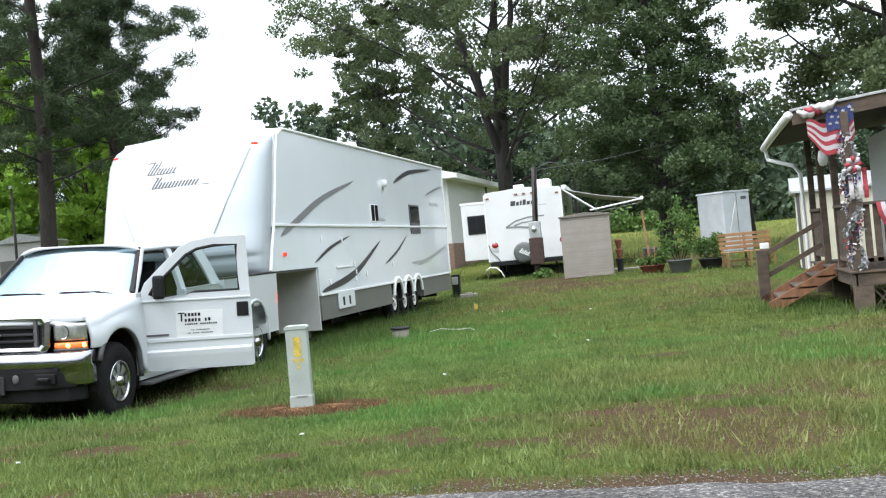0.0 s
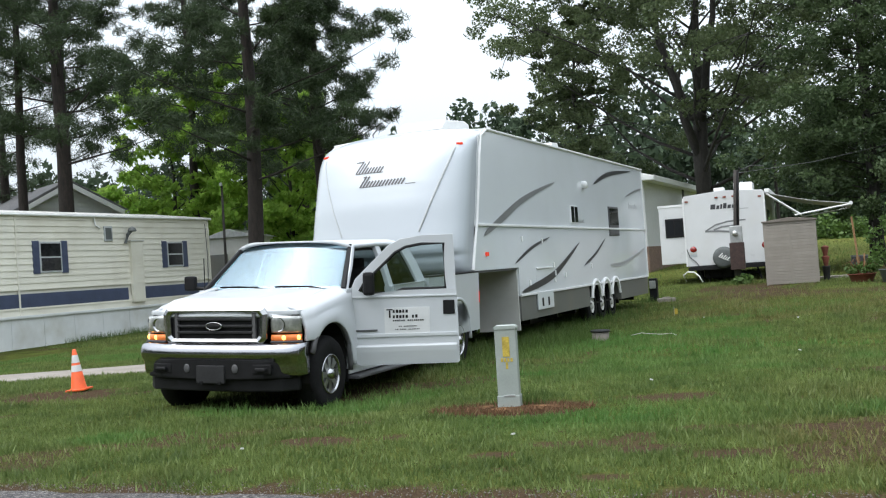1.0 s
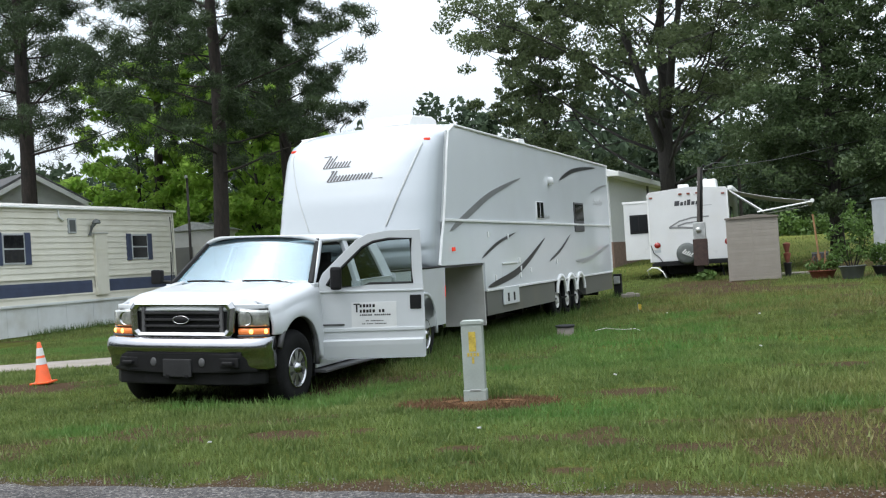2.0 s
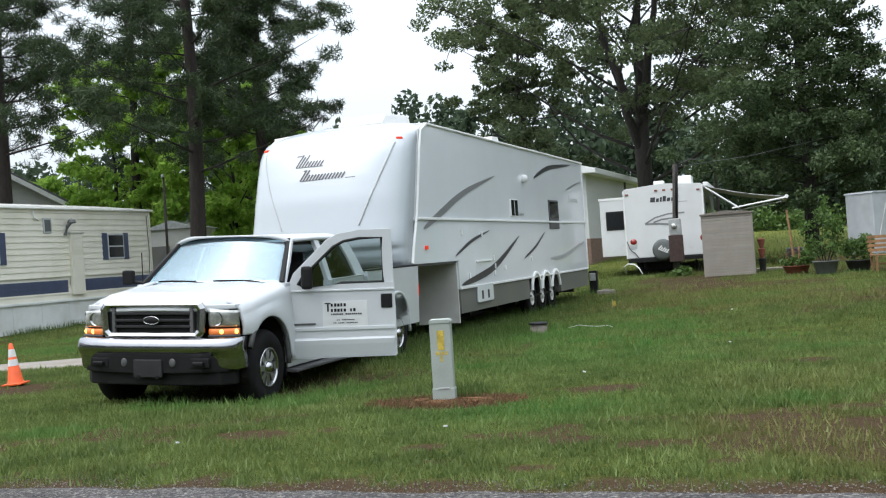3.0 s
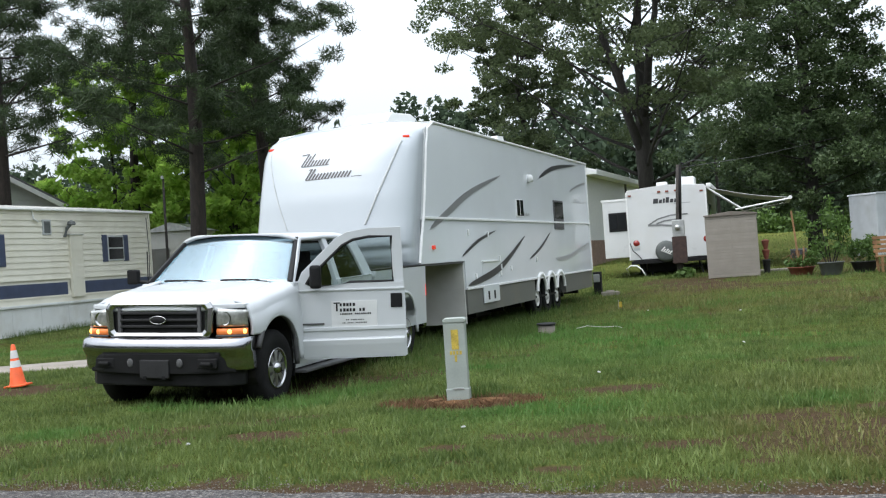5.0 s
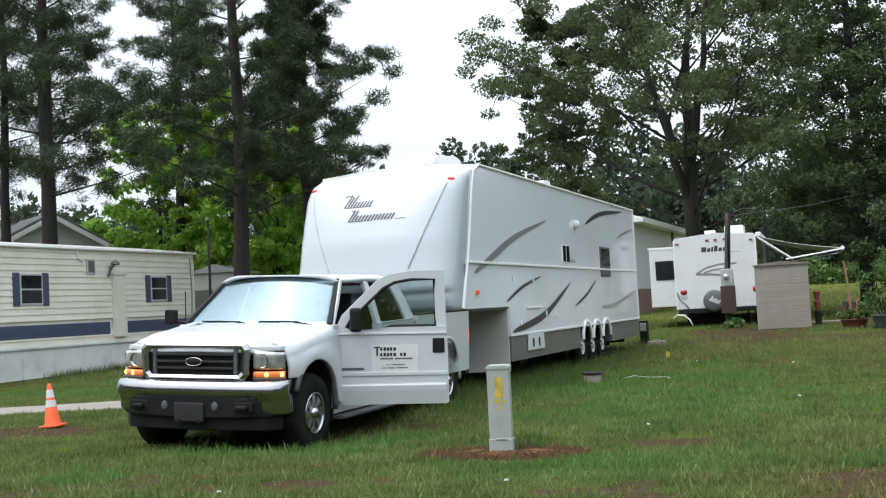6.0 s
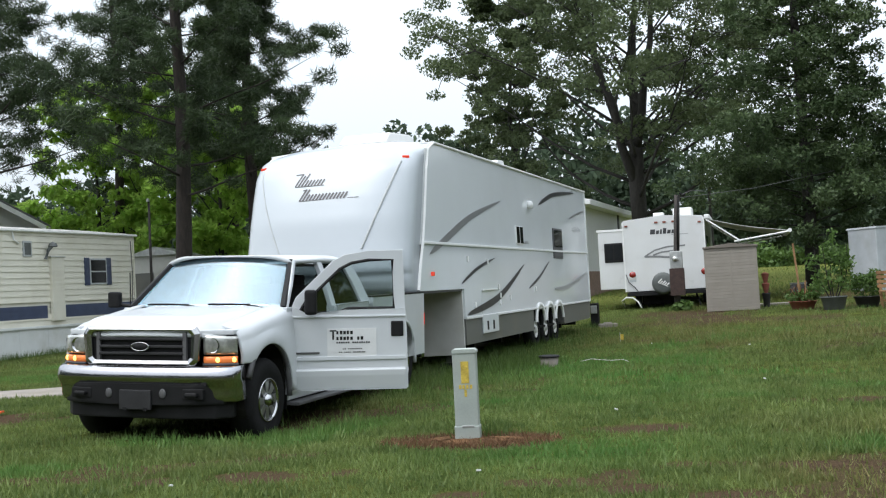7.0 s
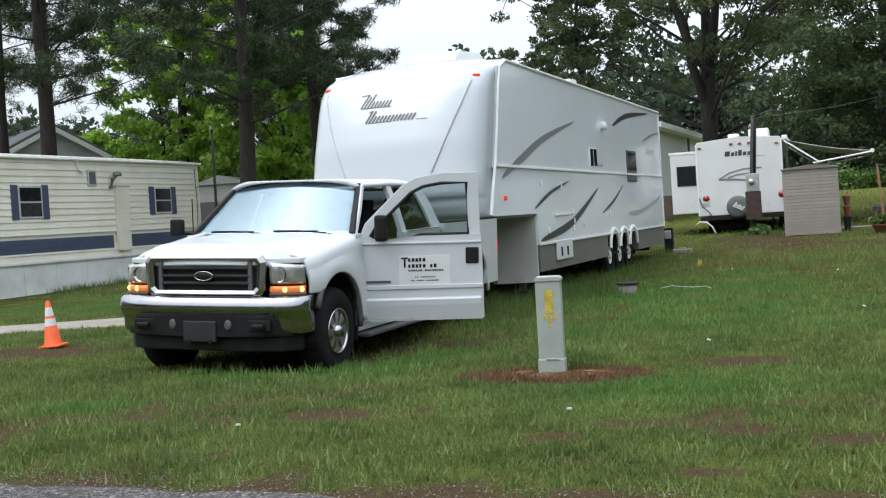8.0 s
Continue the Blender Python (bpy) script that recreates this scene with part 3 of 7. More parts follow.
def build_fifth_wheel():
    e = thing("fifth_wheel_trailer", pose(0, 0, 0), "long glossy white fifth-wheel camper with charcoal swoosh stripes", "camper")
    part("body", prism([(0.3, 3.42), (0.06, 3.3), (-0.09, 3.0), (-0.40, 2.0), (-0.72, 1.25), (1.5, 1.25), (1.5, 0.78), (11.82, 0.78), (11.9, 1.0), (11.9, 3.36), (11.86, 3.42)], "x", -2.58, 0.0), M_SIDE, e)
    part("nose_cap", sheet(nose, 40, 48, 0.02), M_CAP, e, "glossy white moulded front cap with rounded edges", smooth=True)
    part("roof", sheet(lambda u, v: (-2.60 + 2.62 * u, 0.28 + 11.64 * v, 3.43 + 0.05 * (1 - (2 * u - 1) ** 2)), 8, 6, 0.03), M_TRIM, e, smooth=True)
    part("roof_rail", tube([(0.012, 0.25, 3.42), (0.012, 11.92, 3.42)], 0.022), M_TRIM, e, "white gutter rail")
    part("corner_moulding", tube([(0.012, y, z) for z, y in [(1.26, -0.71)] + EDGE[2:]], 0.024), M_TRIM, e)
    part("corner_gasket", tube([(-0.012, y - 0.035, z) for z, y in [(1.9, -0.445)] + EDGE[3:]], 0.020), M_LINE, e, "grey rubber strip behind the front cap")
    part("belt_rail", box(0.0, 0.03, -0.38, 11.88, 1.915, 1.955, 0.008), M_TRIM, e, "white belt moulding")
    part("rear_moulding", box(-0.01, 0.02, 11.87, 11.92, 0.8, 3.4, 0.006), M_TRIM, e)
    part("skirt_rail", box(0.0, 0.025, 1.5, 11.86, 0.77, 0.81, 0.006), M_TRIM, e)
    for y0, y1 in ((1.52, 6.05), (8.85, 11.84)):
        part("skirt", prism([(y0, 0.775), (y0, 0.37), (y1, 0.37), (y1 + (0.06 if y1 > 10 else 0), 0.775)], "x", -2.56, -0.006, 0.0), M_SKIRT, e, "grey painted lower skirt")
    for x in (-2.0, -0.62):
        part("chassis_rail", box(x - 0.05, x + 0.05, 1.7, 11.8, 0.26, 0.46, 0.006), M_BLACK, e)
    for y in (2.6, 4.3, 5.6, 9.4, 11.0):
        part("cross_member", box(-2.4, -0.2, y - 0.04, y + 0.04, 0.26, 0.40, 0.006), M_BLACK, e)
    part("belly_pan", box(-2.5, -0.1, 1.6, 11.7, 0.38, 0.42), M_BLACK, e)
    part("holding_tank", box(-1.9, -0.7, 3.0, 5.2, 0.16, 0.40, 0.03), M_BLACK, e)
    part("wheel_well", box(-2.54, -0.5, 6.05, 8.85, 0.45, 0.775), M_DARK, e)
    part("front_wall", box(-2.54, -0.03, 1.46, 1.50, 0.22, 1.25, 0.004), M_PANELG, e, "grey metal wall below the raised nose")
    part("underside", box(-2.54, -0.02, -0.6, 1.46, 1.215, 1.25), M_GREYPL, e)
    part("pin_box", prism([(0.2, 1.22), (-0.9, 1.22), (-0.6, 0.98), (-0.35, 0.98)], "x", -1.42, -1.02, 0.01), M_BLACK, e)
    for x in (-2.1, -0.35):
        leg = part("landing_leg", box(x - 0.05, x + 0.05, 1.60, 1.70, 0.1, 0.7, 0.005), M_GREYPL, e)
        part("foot_pad", box(x - 0.12, x + 0.12, 1.53, 1.77, 0.0, 0.1, 0.005), M_BLACK, leg)
    # wheels and white arches
    for y in (6.58, 7.45, 8.32):
        w = part("wheel", lathe([(0.18, -0.30), (0.34, -0.30), (0.365, -0.27), (0.372, -0.2), (0.365, -0.13), (0.34, -0.10), (0.215, -0.10)], "x", 28, (0, y, 0.37)), M_TYRE, e, smooth=True)
        part("rim", lathe([(0.165, -0.105), (0.16, -0.13), (0.14, -0.15), (0.10, -0.14), (0.07, -0.10), (0.05, -0.08), (0.0, -0.08)], "x", 24, (0, y, 0.37)), M_PANELG, w, "pale steel wheel rim", True)
        bm = bmesh.new()
        ring = []
        for k in range(19):
            a = math.pi * (0.02 + 0.96 * k / 18)
            c, s = math.cos(a), math.sin(a)
            ring.append([bm.verts.new((x, y + r * c, 0.50 + r * s * 0.95)) for r, x in ((0.425, -0.012), (0.425, 0.03), (0.335, 0.034), (0.33, -0.012))])
        for a, b in zip(ring, ring[1:]):
            for k in range(4):
                bm.faces.new((a[k], a[(k + 1) % 4], b[(k + 1) % 4], b[k]))
        part("wheel_arch", bm, M_TRIM, e, "white wheel-arch trim", True)
    # windows
    for y0, y1, z0, z1 in ((4.95, 5.46, 2.02, 2.36), (8.1, 9.0, 1.78, 2.42)):
        w = part("window", box(-0.02, 0.022, y0, y1, z0, z1, 0.01), M_GREYPL if y0 > 6 else M_TRIM, e)
        if y0 < 6:
            for a, b in ((y0 + 0.02, (y0 + y1) / 2 - 0.025), ((y0 + y1) / 2 + 0.025, y1 - 0.02)):
                part("pane", box(0.0, 0.028, a, b, z0 + 0.015, z1 - 0.015, 0.004), M_DGLASS, w)
        else:
            part("pane", box(0.0, 0.028, y0 + 0.05, y1 - 0.05, z0 + 0.24, z1 - 0.04, 0.004), M_DGLASS, w)
            part("pane", box(0.0, 0.026, y0 + 0.05, y1 - 0.05, z0 + 0.04, z0 + 0.20, 0.004), M_GREYPL, w)
    part("porch_lamp", lathe([(0.0, 0.07), (0.04, 0.065), (0.065, 0.04), (0.075, 0.0), (0.075, -0.08), (0.0, -0.08)], "z", 16, (0.03, 6.06, 2.81)), M_TRIM, e, "white round porch lamp", True)
    hatch = part("storage_hatch", box(-0.01, 0.0025, 2.45, 3.32, 0.80, 1.21, 0.001), M_SIDE, e)
    part("hatch_rail", box(0.0, 0.03, 2.45, 3.40, 1.20, 1.225, 0.004), M_TRIM, hatch)
    flap = part("vent_panel", box(0.0, 0.03, 2.40, 3.34, 0.50, 0.80, 0.008), M_SIDE, e)
    for y in (2.66, 3.02):
        part("slot", box(0.02, 0.034, y - 0.05, y + 0.05, 0.55, 0.70, 0.01), M_BLACK, flap)
    for y, z in ((3.55, 1.25), (3.62, 1.10), (3.58, 0.98), (4.3, 1.05), (2.05, 0.98), (6.3, 1.17), (1.75, 1.72), (2.9, 1.68)):
        part("latch", box(0.0, 0.022, y - 0.035, y + 0.035, z - 0.045, z + 0.045, 0.006), M_TRIM, e)
    # stripes
    for pts, w, m in (([(-0.12, 1.78), (0.70, 2.02), (2.05, 2.40), (3.95, 2.76)], 0.115, M_DECALG), ([(1.35, 1.33), (2.28, 1.57), (3.4, 1.75)], 0.055, M_DECALD),
                      ([(1.58, 0.84), (3.53, 1.08), (5.45, 1.64)], 0.115, M_DECALD), ([(5.75, 1.19), (6.75, 1.42), (7.6, 1.71)], 0.055, M_DECALD),
                      ([(8.0, 1.15), (9.39, 1.17), (11.7, 1.48)], 0.085, M_DECALL), ([(6.95, 2.86), (8.33, 3.13), (10.6, 3.31)], 0.09, M_DECALD), ([(9.9, 2.69), (11.0, 2.86), (11.8, 2.94)], 0.045, M_DECALG)):
        part("stripe", swoosh(pts, w), m, e)
    side = pose(0, 0, 0, 0, 0, 90)
    part("model_badge", moved(strokes((0.085, 0.05, 0.05, 0.07, 0.05, 0.05, 0.06, 0.05), 0, 0, 0.055, 0.012, 0.25), Matrix.Translation((0.006, 5.55, 2.04)) @ side), M_DECALG, e)
    part("model_badge", moved(strokes((0.16, 0.09, 0.09, 0.12, 0.09, 0.09, 0.14, 0.09, 0.09), 0, 0, 0.11, 0.02, 0.3), Matrix.Translation((0.006, 10.2, 2.42)) @ side), M_DECALL, e)
    # marker lamps, seams and maker's name on the nose
    def on_nose(u, z):
        lo, hi = 0.0, 1.0
        for _ in range(30):
            mid = (lo + hi) / 2
            if nose(u, mid)[2] < z:
                lo = mid
            else:
                hi = mid
        return Vector(nose(u, lo))
    for u in (0.07, 0.93):
        p = on_nose(u, 3.17)
        part("marker_lamp", moved(box(-0.05, 0.05, -0.03, 0.02, -0.018, 0.018, 0.012), Matrix.Translation(p) @ pose(0, 0, 0, 18, 0, (0.5 - u) * -60)), M_REDL, e, "small red clearance lamp")
    part("marker_lamp", box(0.0, 0.03, -0.10, 0.0, 1.46, 1.52, 0.008), M_REDL, e, "small red clearance lamp")
    for ua, ub in ((0.085, 0.27), (0.915, 0.75)):
        part("seam", tube([on_nose(ua + (ub - ua) * (k / 14) ** 1.15, 3.10 - 1.22 * k / 14) + Vector((0, -0.004, 0)) for k in range(15)], 0.010 if ua < 0.5 else 0.017, 6), M_LINE, e)
    for label, bm in (("name_plate", strokes((0.19, 0.16, 0.19, 0.09, 0.09, 0.09, 0.09, 0.09, 0.09), -0.53, 0.165, 0.050, 0.023, 0.55, 0.12)),
                      ("name_plate", strokes((0.165, 0.165) + (0.09,) * 12, -0.43, -0.05, 0.052, 0.027, 0.55, 0.05, 0.17))):
        for v in bm.verts:
            u = (v.co.x + 0.02 - 1.22 + 2.58) / 2.58
            p = on_nose(min(max(u, 0.02), 0.98), 2.66 + v.co.z)
            v.co = p + Vector((0, -0.006 + v.co.y, 0))
        part(label, bm, M_DECALD, e, "charcoal slanted maker's lettering")
    # roof gear
    ac = part("air_conditioner", prism([(0.75, 3.46), (0.62, 3.56), (0.85, 3.72), (1.75, 3.78), (1.95, 3.74), (2.05, 3.46)], "x", -1.62, -0.85, 0.03), M_TRIM, e, "white rooftop air conditioner")
    part("roof_vent", prism([(4.5, 3.45), (4.55, 3.56), (4.95, 3.58), (5.05, 3.45)], "x", -0.55, -0.15, 0.01), M_TRIM, e)
    part("roof_vent", prism([(8.6, 3.45), (8.65, 3.52), (9.0, 3.53), (9.05, 3.45)], "x", -0.9, -0.5, 0.01), M_TRIM, e)
    part("antenna", tube([(-2.2, 1.0, 3.44), (-2.2, 0.95, 3.62), (-1.95, 0.8, 3.78)], 0.012, 6), M_GREYPL, e)
    part("rear_bumper", box(-2.5, -0.05, 11.9, 12.02, 0.42, 0.54, 0.01), M_BLACK, e)


build_fifth_wheel()


# ---- pickup: local x to its left side, y backwards from the front bumper, z up ----
def build_wheel(parent, x, y, side, name="wheel"):
    s = side
    w = part(name, lathe([(0.20, s * -0.27), (0.35, s * -0.27), (0.385, s * -0.25), (0.415, s * -0.20), (0.418, s * -0.13), (0.415, s * -0.06), (0.385, s * -0.015), (0.35, 0.0), (0.215, s * -0.005), (0.20, s * -0.03)], "x", 40, (x, y, 0.425)), M_TYRE, parent, smooth=True)
    bm = lathe([(0.208, s * -0.008), (0.214, s * 0.0), (0.20, s * -0.008), (0.185, s * -0.03), (0.178, s * -0.10), (0.05, s * -0.11)], "x", 32, (x, y, 0.425))
    part("rim", bm, M_GREYPL, w, "dull alloy rim", True)
    part("rim_lip", lathe([(0.196, s * -0.012), (0.203, s * 0.004), (0.214, s * 0.006), (0.219, s * -0.004), (0.214, s * -0.014)], "x", 36, (x, y, 0.425)), M_CHROME, w, "bright rim lip", True)
    for k in range(8):
        a = 6.2832 * k / 8
        part("spoke", moved(prism([(-0.030, 0.05), (0.030, 0.05), (0.024, 0.12), (0.046, 0.188), (-0.046, 0.188), (-0.024, 0.12)], "x", s * -0.05, s * -0.015, 0.006), Matrix.Translation((x, y, 0.425)) @ Matrix.Rotation(a, 4, "X")), M_RIM, w)
    part("hub", lathe([(0.07, s * -0.06), (0.07, s * -0.005), (0.06, s * 0.01), (0.05, s * 0.03), (0.0, s * 0.035)], "x", 20, (x, y, 0.425)), M_CHROME, w, "chrome hub cap", True)
    return w


def arch(yc, zc, r, n=14, a0=0.0, a1=math.pi):
    return [(yc + r * math.cos(a0 + (a1 - a0) * k / n), zc + r * math.sin(a0 + (a1 - a0) * k / n)) for k in range(n + 1)]


TRUCK_POSE = pose(-0.98, -6.38, -0.12, 0.45, 2.7, 0.4)


def build_pickup():
    t = thing("pickup_truck", TRUCK_POSE, "white pickup truck with chrome bumper and open driver door, on grass", "pickup truck")
    W = 0.985
    AX, RX = 0.98, 4.95

    def tpart(name, bm, material, parent=None, label="", smooth=False):
        """A body part, brought from even stations to those of this truck."""
        for v in bm.verts:
            v.co.y = float(np.interp(v.co.y, (-0.05, 0.48, 0.98, 1.48, 1.90, 2.40, 3.05, 4.00, 4.10, 4.45, 5.45, 6.20, 6.40), (0.08, 0.46, 0.96, 1.43, 1.55, 2.06, 2.72, 3.72, 3.86, 4.47, 5.45, 5.84, 6.0)))
            v.co.z = float(np.interp(v.co.z, (0.30, 0.39, 0.55, 0.85, 1.13, 1.24, 1.88, 1.96), (0.28, 0.32, 0.45, 0.845, 1.13, 1.30, 1.80, 1.87)))
        return part(name, bm, material, parent, label, smooth)

    # hood
    def hood(u, v):
        s = 2 * u - 1
        y = 0.16 + 1.36 * v + 0.14 * abs(s) ** 3 * (1 - v)
        z = 1.115 + 0.04 * smoothstep(0, 0.14, v) + 0.075 * v + 0.03 * (1 - abs(s) ** 2.5) - 0.06 * (1 - smoothstep(0, 0.08, v))
        z += 0.012 * smoothstep(0.50, 0.66, abs(s)) * (1 - smoothstep(0.76, 0.95, abs(s)))
        return (0.80 * s, y, z - 0.07 * abs(s) ** 10)
    tpart("hood", sheet(hood, 36, 26, -0.03), M_TRUCK, t, "white bulged engine hood", True)
    # fenders with wheel arches
    for s in (1, -1):
        def fender(u, v):
            y = 0.44 + 1.11 * v
            top = 1.150 + 0.165 * v ** 0.9
            d = 0.49 ** 2 - (y - 0.96) ** 2
            low = 0.47 if y > 0.96 else 0.83
            if d > 0:
                low = max(low if y > 0.96 else 0.0, 0.50 + math.sqrt(d))
            low = min(low, top - 0.12)
            if y < 0.60:
                low = 0.83
            if u < 0.4:
                k = u / 0.4 * math.pi / 2
                x, z = 0.74 + 0.225 * math.sin(k) ** 0.9, top + 0.01 - 0.13 * (1 - math.cos(k)) ** 1.25
            else:
                k = (u - 0.4) / 0.6
                z = (top - 0.12) * (1 - k) + low * k
                x = 0.965 + 0.025 * math.sin(math.pi * min(1, k * 0.8)) + 0.012 * k
            return (s * (x - 0.05 * (1 - smoothstep(0, 0.18, v))), y, z)
        part("fender", sheet(fender, 22, 44, -0.03), M_TRUCK, t, "smooth white front fender", True)
        lip = [bmv for bmv in arch(AX, 0.52, 0.49, 18, math.pi * 0.86, -0.02)]
        tpart("arch_trim", tube([(s * (W + 0.008), y, z) for y, z in lip], 0.03, 8), M_GREYPL, t, "grey wheel-arch lip", True)
        tpart("wheel_housing", lathe([(0.47, s * (W - 0.5)), (0.47, s * (W - 0.03))], "x", 24, (0, AX, 0.58)), M_DARK, t)
        build_wheel(t, s * W * 0.995, 0.96, s)
        build_wheel(t, s * W * 0.995, 4.97, s)
    tpart("fender_badge", box(W - 0.04, W + 0.006, 1.66, 1.84, 1.045, 1.085, 0.004), M_GREYPL, t)
    tpart("header_panel", prism([(-0.90, 0.385), (-0.60, 0.225), (0.60, 0.225), (0.90, 0.385), (0.92, 0.60), (-0.92, 0.60)], "z", 1.105, 1.145, 0.012), M_TRUCK, t)
    # cab lower body, cowl, sills
    rear_door = [(3.05, 0.55), (3.05, 1.24), (3.98, 1.26), (3.98, 0.95), (3.85, 0.62), (3.80, 0.55)]
    for s in (1, -1):
        if s < 0:
            tpart("front_door", bevelled(prism([(1.92, 0.55), (1.92, 1.25), (3.02, 1.25), (3.02, 0.55)], "x", s * (W - 0.10), s * W), 0.012), M_TRUCK, t)
        tpart("rear_door", bevelled(prism(rear_door, "x", s * (W - 0.10), s * W), 0.012), M_TRUCK, t)
        tpart("sill", box(s * (W - 0.16), s * (W - 0.02), 1.55, 4.05, 0.44, 0.56, 0.02), M_TRUCK, t)
        tpart("running_board", box(s * (W - 0.10), s * (W + 0.10), 1.55, 4.1, 0.37, 0.42, 0.015), M_GREYPL, t)
    tpart("floor_pan", box(-W + 0.1, W - 0.1, 1.6, 4.0, 0.45, 0.55), M_DARK, t)
    tpart("cowl", box(-0.86, 0.86, 1.48, 1.78, 1.20, 1.27, 0.02), M_BLACK, t)
    tpart("chassis", box(-0.5, 0.5, 0.5, 5.9, 0.36, 0.6, 0.02), M_BLACK, t)
    # low filler boxes, added to keep light off the grass beneath
    part("skid_plate", box(-0.72, 0.72, 0.62, 5.3, 0.25, 0.42, 0.03), M_BLACK, t)
    tpart("underbody", box(-0.86, 0.86, 1.5, 4.4, 0.36, 0.47, 0.02), M_BLACK, t)
    tpart("underbody", box(-0.86, 0.86, 5.45, 6.1, 0.50, 0.62, 0.02), M_BLACK, t)
    for s in (1, -1):
        part("door_jamb", box(s * (W - 0.16), s * (W - 0.02), 1.44, 1.60, 0.46, 1.32, 0.01), M_TRUCK, t)
    # unseen underside gear, added to deepen the shade under the truck
    tpart("fuel_tank", box(0.42, 0.84, 2.7, 4.1, 0.28, 0.50, 0.05), M_BLACK, t)
    tpart("transfer_case", box(-0.35, 0.30, 2.3, 3.0, 0.22, 0.42, 0.06), M_BLACK, t)
    tpart("exhaust_pipe", tube([(-0.45, 2.2, 0.34), (-0.52, 3.2, 0.32), (-0.60, 4.6, 0.36), (-0.78, 5.9, 0.42)], 0.045, 10), M_GREYPL, t, smooth=True)
    for s in (1, -1):
        tpart("leaf_spring", tube([(s * 0.52, 4.2, 0.46), (s * 0.52, 4.95, 0.34), (s * 0.52, 5.75, 0.48)], 0.035, 8), M_BLACK, t, smooth=True)
        tpart("mud_flap", box(s * 0.70, s * 0.96, 1.46, 1.475, 0.30, 0.52), M_BLACK, t)
    tpart("engine_bay", box(-0.62, 0.62, 0.45, 1.5, 0.5, 1.05), M_BLACK, t)
    tpart("axle", tube([(-0.8, AX, 0.38), (0.8, AX, 0.38)], 0.06), M_BLACK, t)
    tpart("axle", tube([(-0.8, RX, 0.40), (0.8, RX, 0.40)], 0.07), M_BLACK, t)
    # roof
    def roof(u, v):
        s = 2 * u - 1
        y = 2.36 + 1.66 * v - 0.10 * (1 - s * s) * (1 - v)
        z = 1.86 + 0.075 * (1 - abs(s) ** 3) + 0.03 * math.sin(math.pi * min(1, v * 1.1)) - 0.05 * smoothstep(0.9, 1, v)
        return (0.735 * s, y, z - 0.04 * abs(s) ** 12)
    tpart("roof", sheet(roof, 28, 22, -0.05), M_TRUCK, t, "white cab roof", True)
    # pillars
    def pillar(p, q, w, d):
        p, q = Vector(p), Vector(q)
        bm = bmesh.new()
        rings = []
        for c in (p, (p + q) / 2 + Vector((0.012 if p.x > 0 else -0.012, 0, 0)), q):
            rings.append([bm.verts.new(c + Vector((dx, dy, 0))) for dx, dy in ((-w, -d), (w, -d), (w, d), (-w, d))])
        for a, b in zip(rings, rings[1:]):
            for k in range(4):
                bm.faces.new((a[k], a[(k + 1) % 4], b[(k + 1) % 4], b[k]))
        bm.faces.new(rings[0])
        bm.faces.new(rings[-1])
        return bevelled(bm, 0.012)
    for s in (1, -1):
        part("windscreen_pillar", pillar((s * 0.91, 1.485, 1.28), (s * 0.73, 2.085, 1.81), 0.03, 0.035), M_TRUCK, t)
        tpart("door_pillar", pillar((s * 0.93, 3.05, 0.55), (s * 0.93, 3.04, 1.24), 0.05, 0.06), M_TRUCK, t)
        tpart("door_pillar", pillar((s * 0.93, 3.04, 1.22), (s * 0.73, 3.06, 1.89), 0.03, 0.06), M_TRUCK, t)
        tpart("rear_pillar", pillar((s * 0.93, 4.00, 1.22), (s * 0.73, 3.85, 1.89), 0.03, 0.10), M_TRUCK, t)
        tpart("window_frame", pillar((s * 0.945, 3.86, 1.24), (s * 0.76, 3.70, 1.86), 0.02, 0.035), M_TRUCK, t)
        tpart("roof_rail", tube([(s * 0.73, 2.40, 1.87), (s * 0.745, 3.0, 1.89), (s * 0.735, 3.95, 1.87)], 0.035), M_TRUCK, t, smooth=True)
        tpart("side_glass", sheet(lambda u, v: (s * (0.935 - 0.19 * v), 3.12 + (0.70 - 0.10 * v) * u, 1.25 + 0.60 * v), 2, 4, 0.005), M_WIN, t, "tinted rear side window")
        if s < 0:
            tpart("side_glass", sheet(lambda u, v: (s * (0.935 - 0.19 * v), 1.9 + 0.5 * v + (1.08 - 0.5 * v) * u, 1.25 + 0.60 * v), 2, 4, 0.005), M_WIN, t)
        tpart("headliner", box(s * 0.02, s * 0.72, 2.45, 3.95, 1.80, 1.84), M_DARK, t)
    # windscreen
    def ws(u, v):
        s = 2 * u - 1
        bow = 1 - s * s
        return ((0.90 - 0.18 * v) * s, (1.478 - 0.045 * bow) * (1 - v) + (2.07 - 0.095 * bow) * v, 1.315 + 0.485 * v + 0.06 * bow * v)
    part("windscreen", sheet(ws, 20, 14, 0.006), M_WS, t, "sky-reflecting windscreen", True)
    part("windscreen_seal", joined(tube([ws(k / 20, 1.0) for k in range(21)], 0.016, 6), tube([ws(0, k / 10) for k in range(11)], 0.034, 6), tube([ws(1, k / 10) for k in range(11)], 0.034, 6)), M_BLACK, t)
    for x0 in (-0.62, 0.10):
        wp = tpart("wiper", tube([(x0 + 0.55, 1.50, 1.285), (x0 + 0.25, 1.49, 1.315), (x0 - 0.02, 1.52, 1.315)], 0.010, 6), M_BLACK, t)
        tpart("wiper_blade", box(x0 - 0.05, x0 + 0.45, 1.49, 1.505, 1.295, 1.318, 0.003), M_BLACK, wp)
    tpart("back_wall", box(-0.9, 0.9, 4.0, 4.06, 0.6, 1.30, 0.01), M_TRUCK, t)
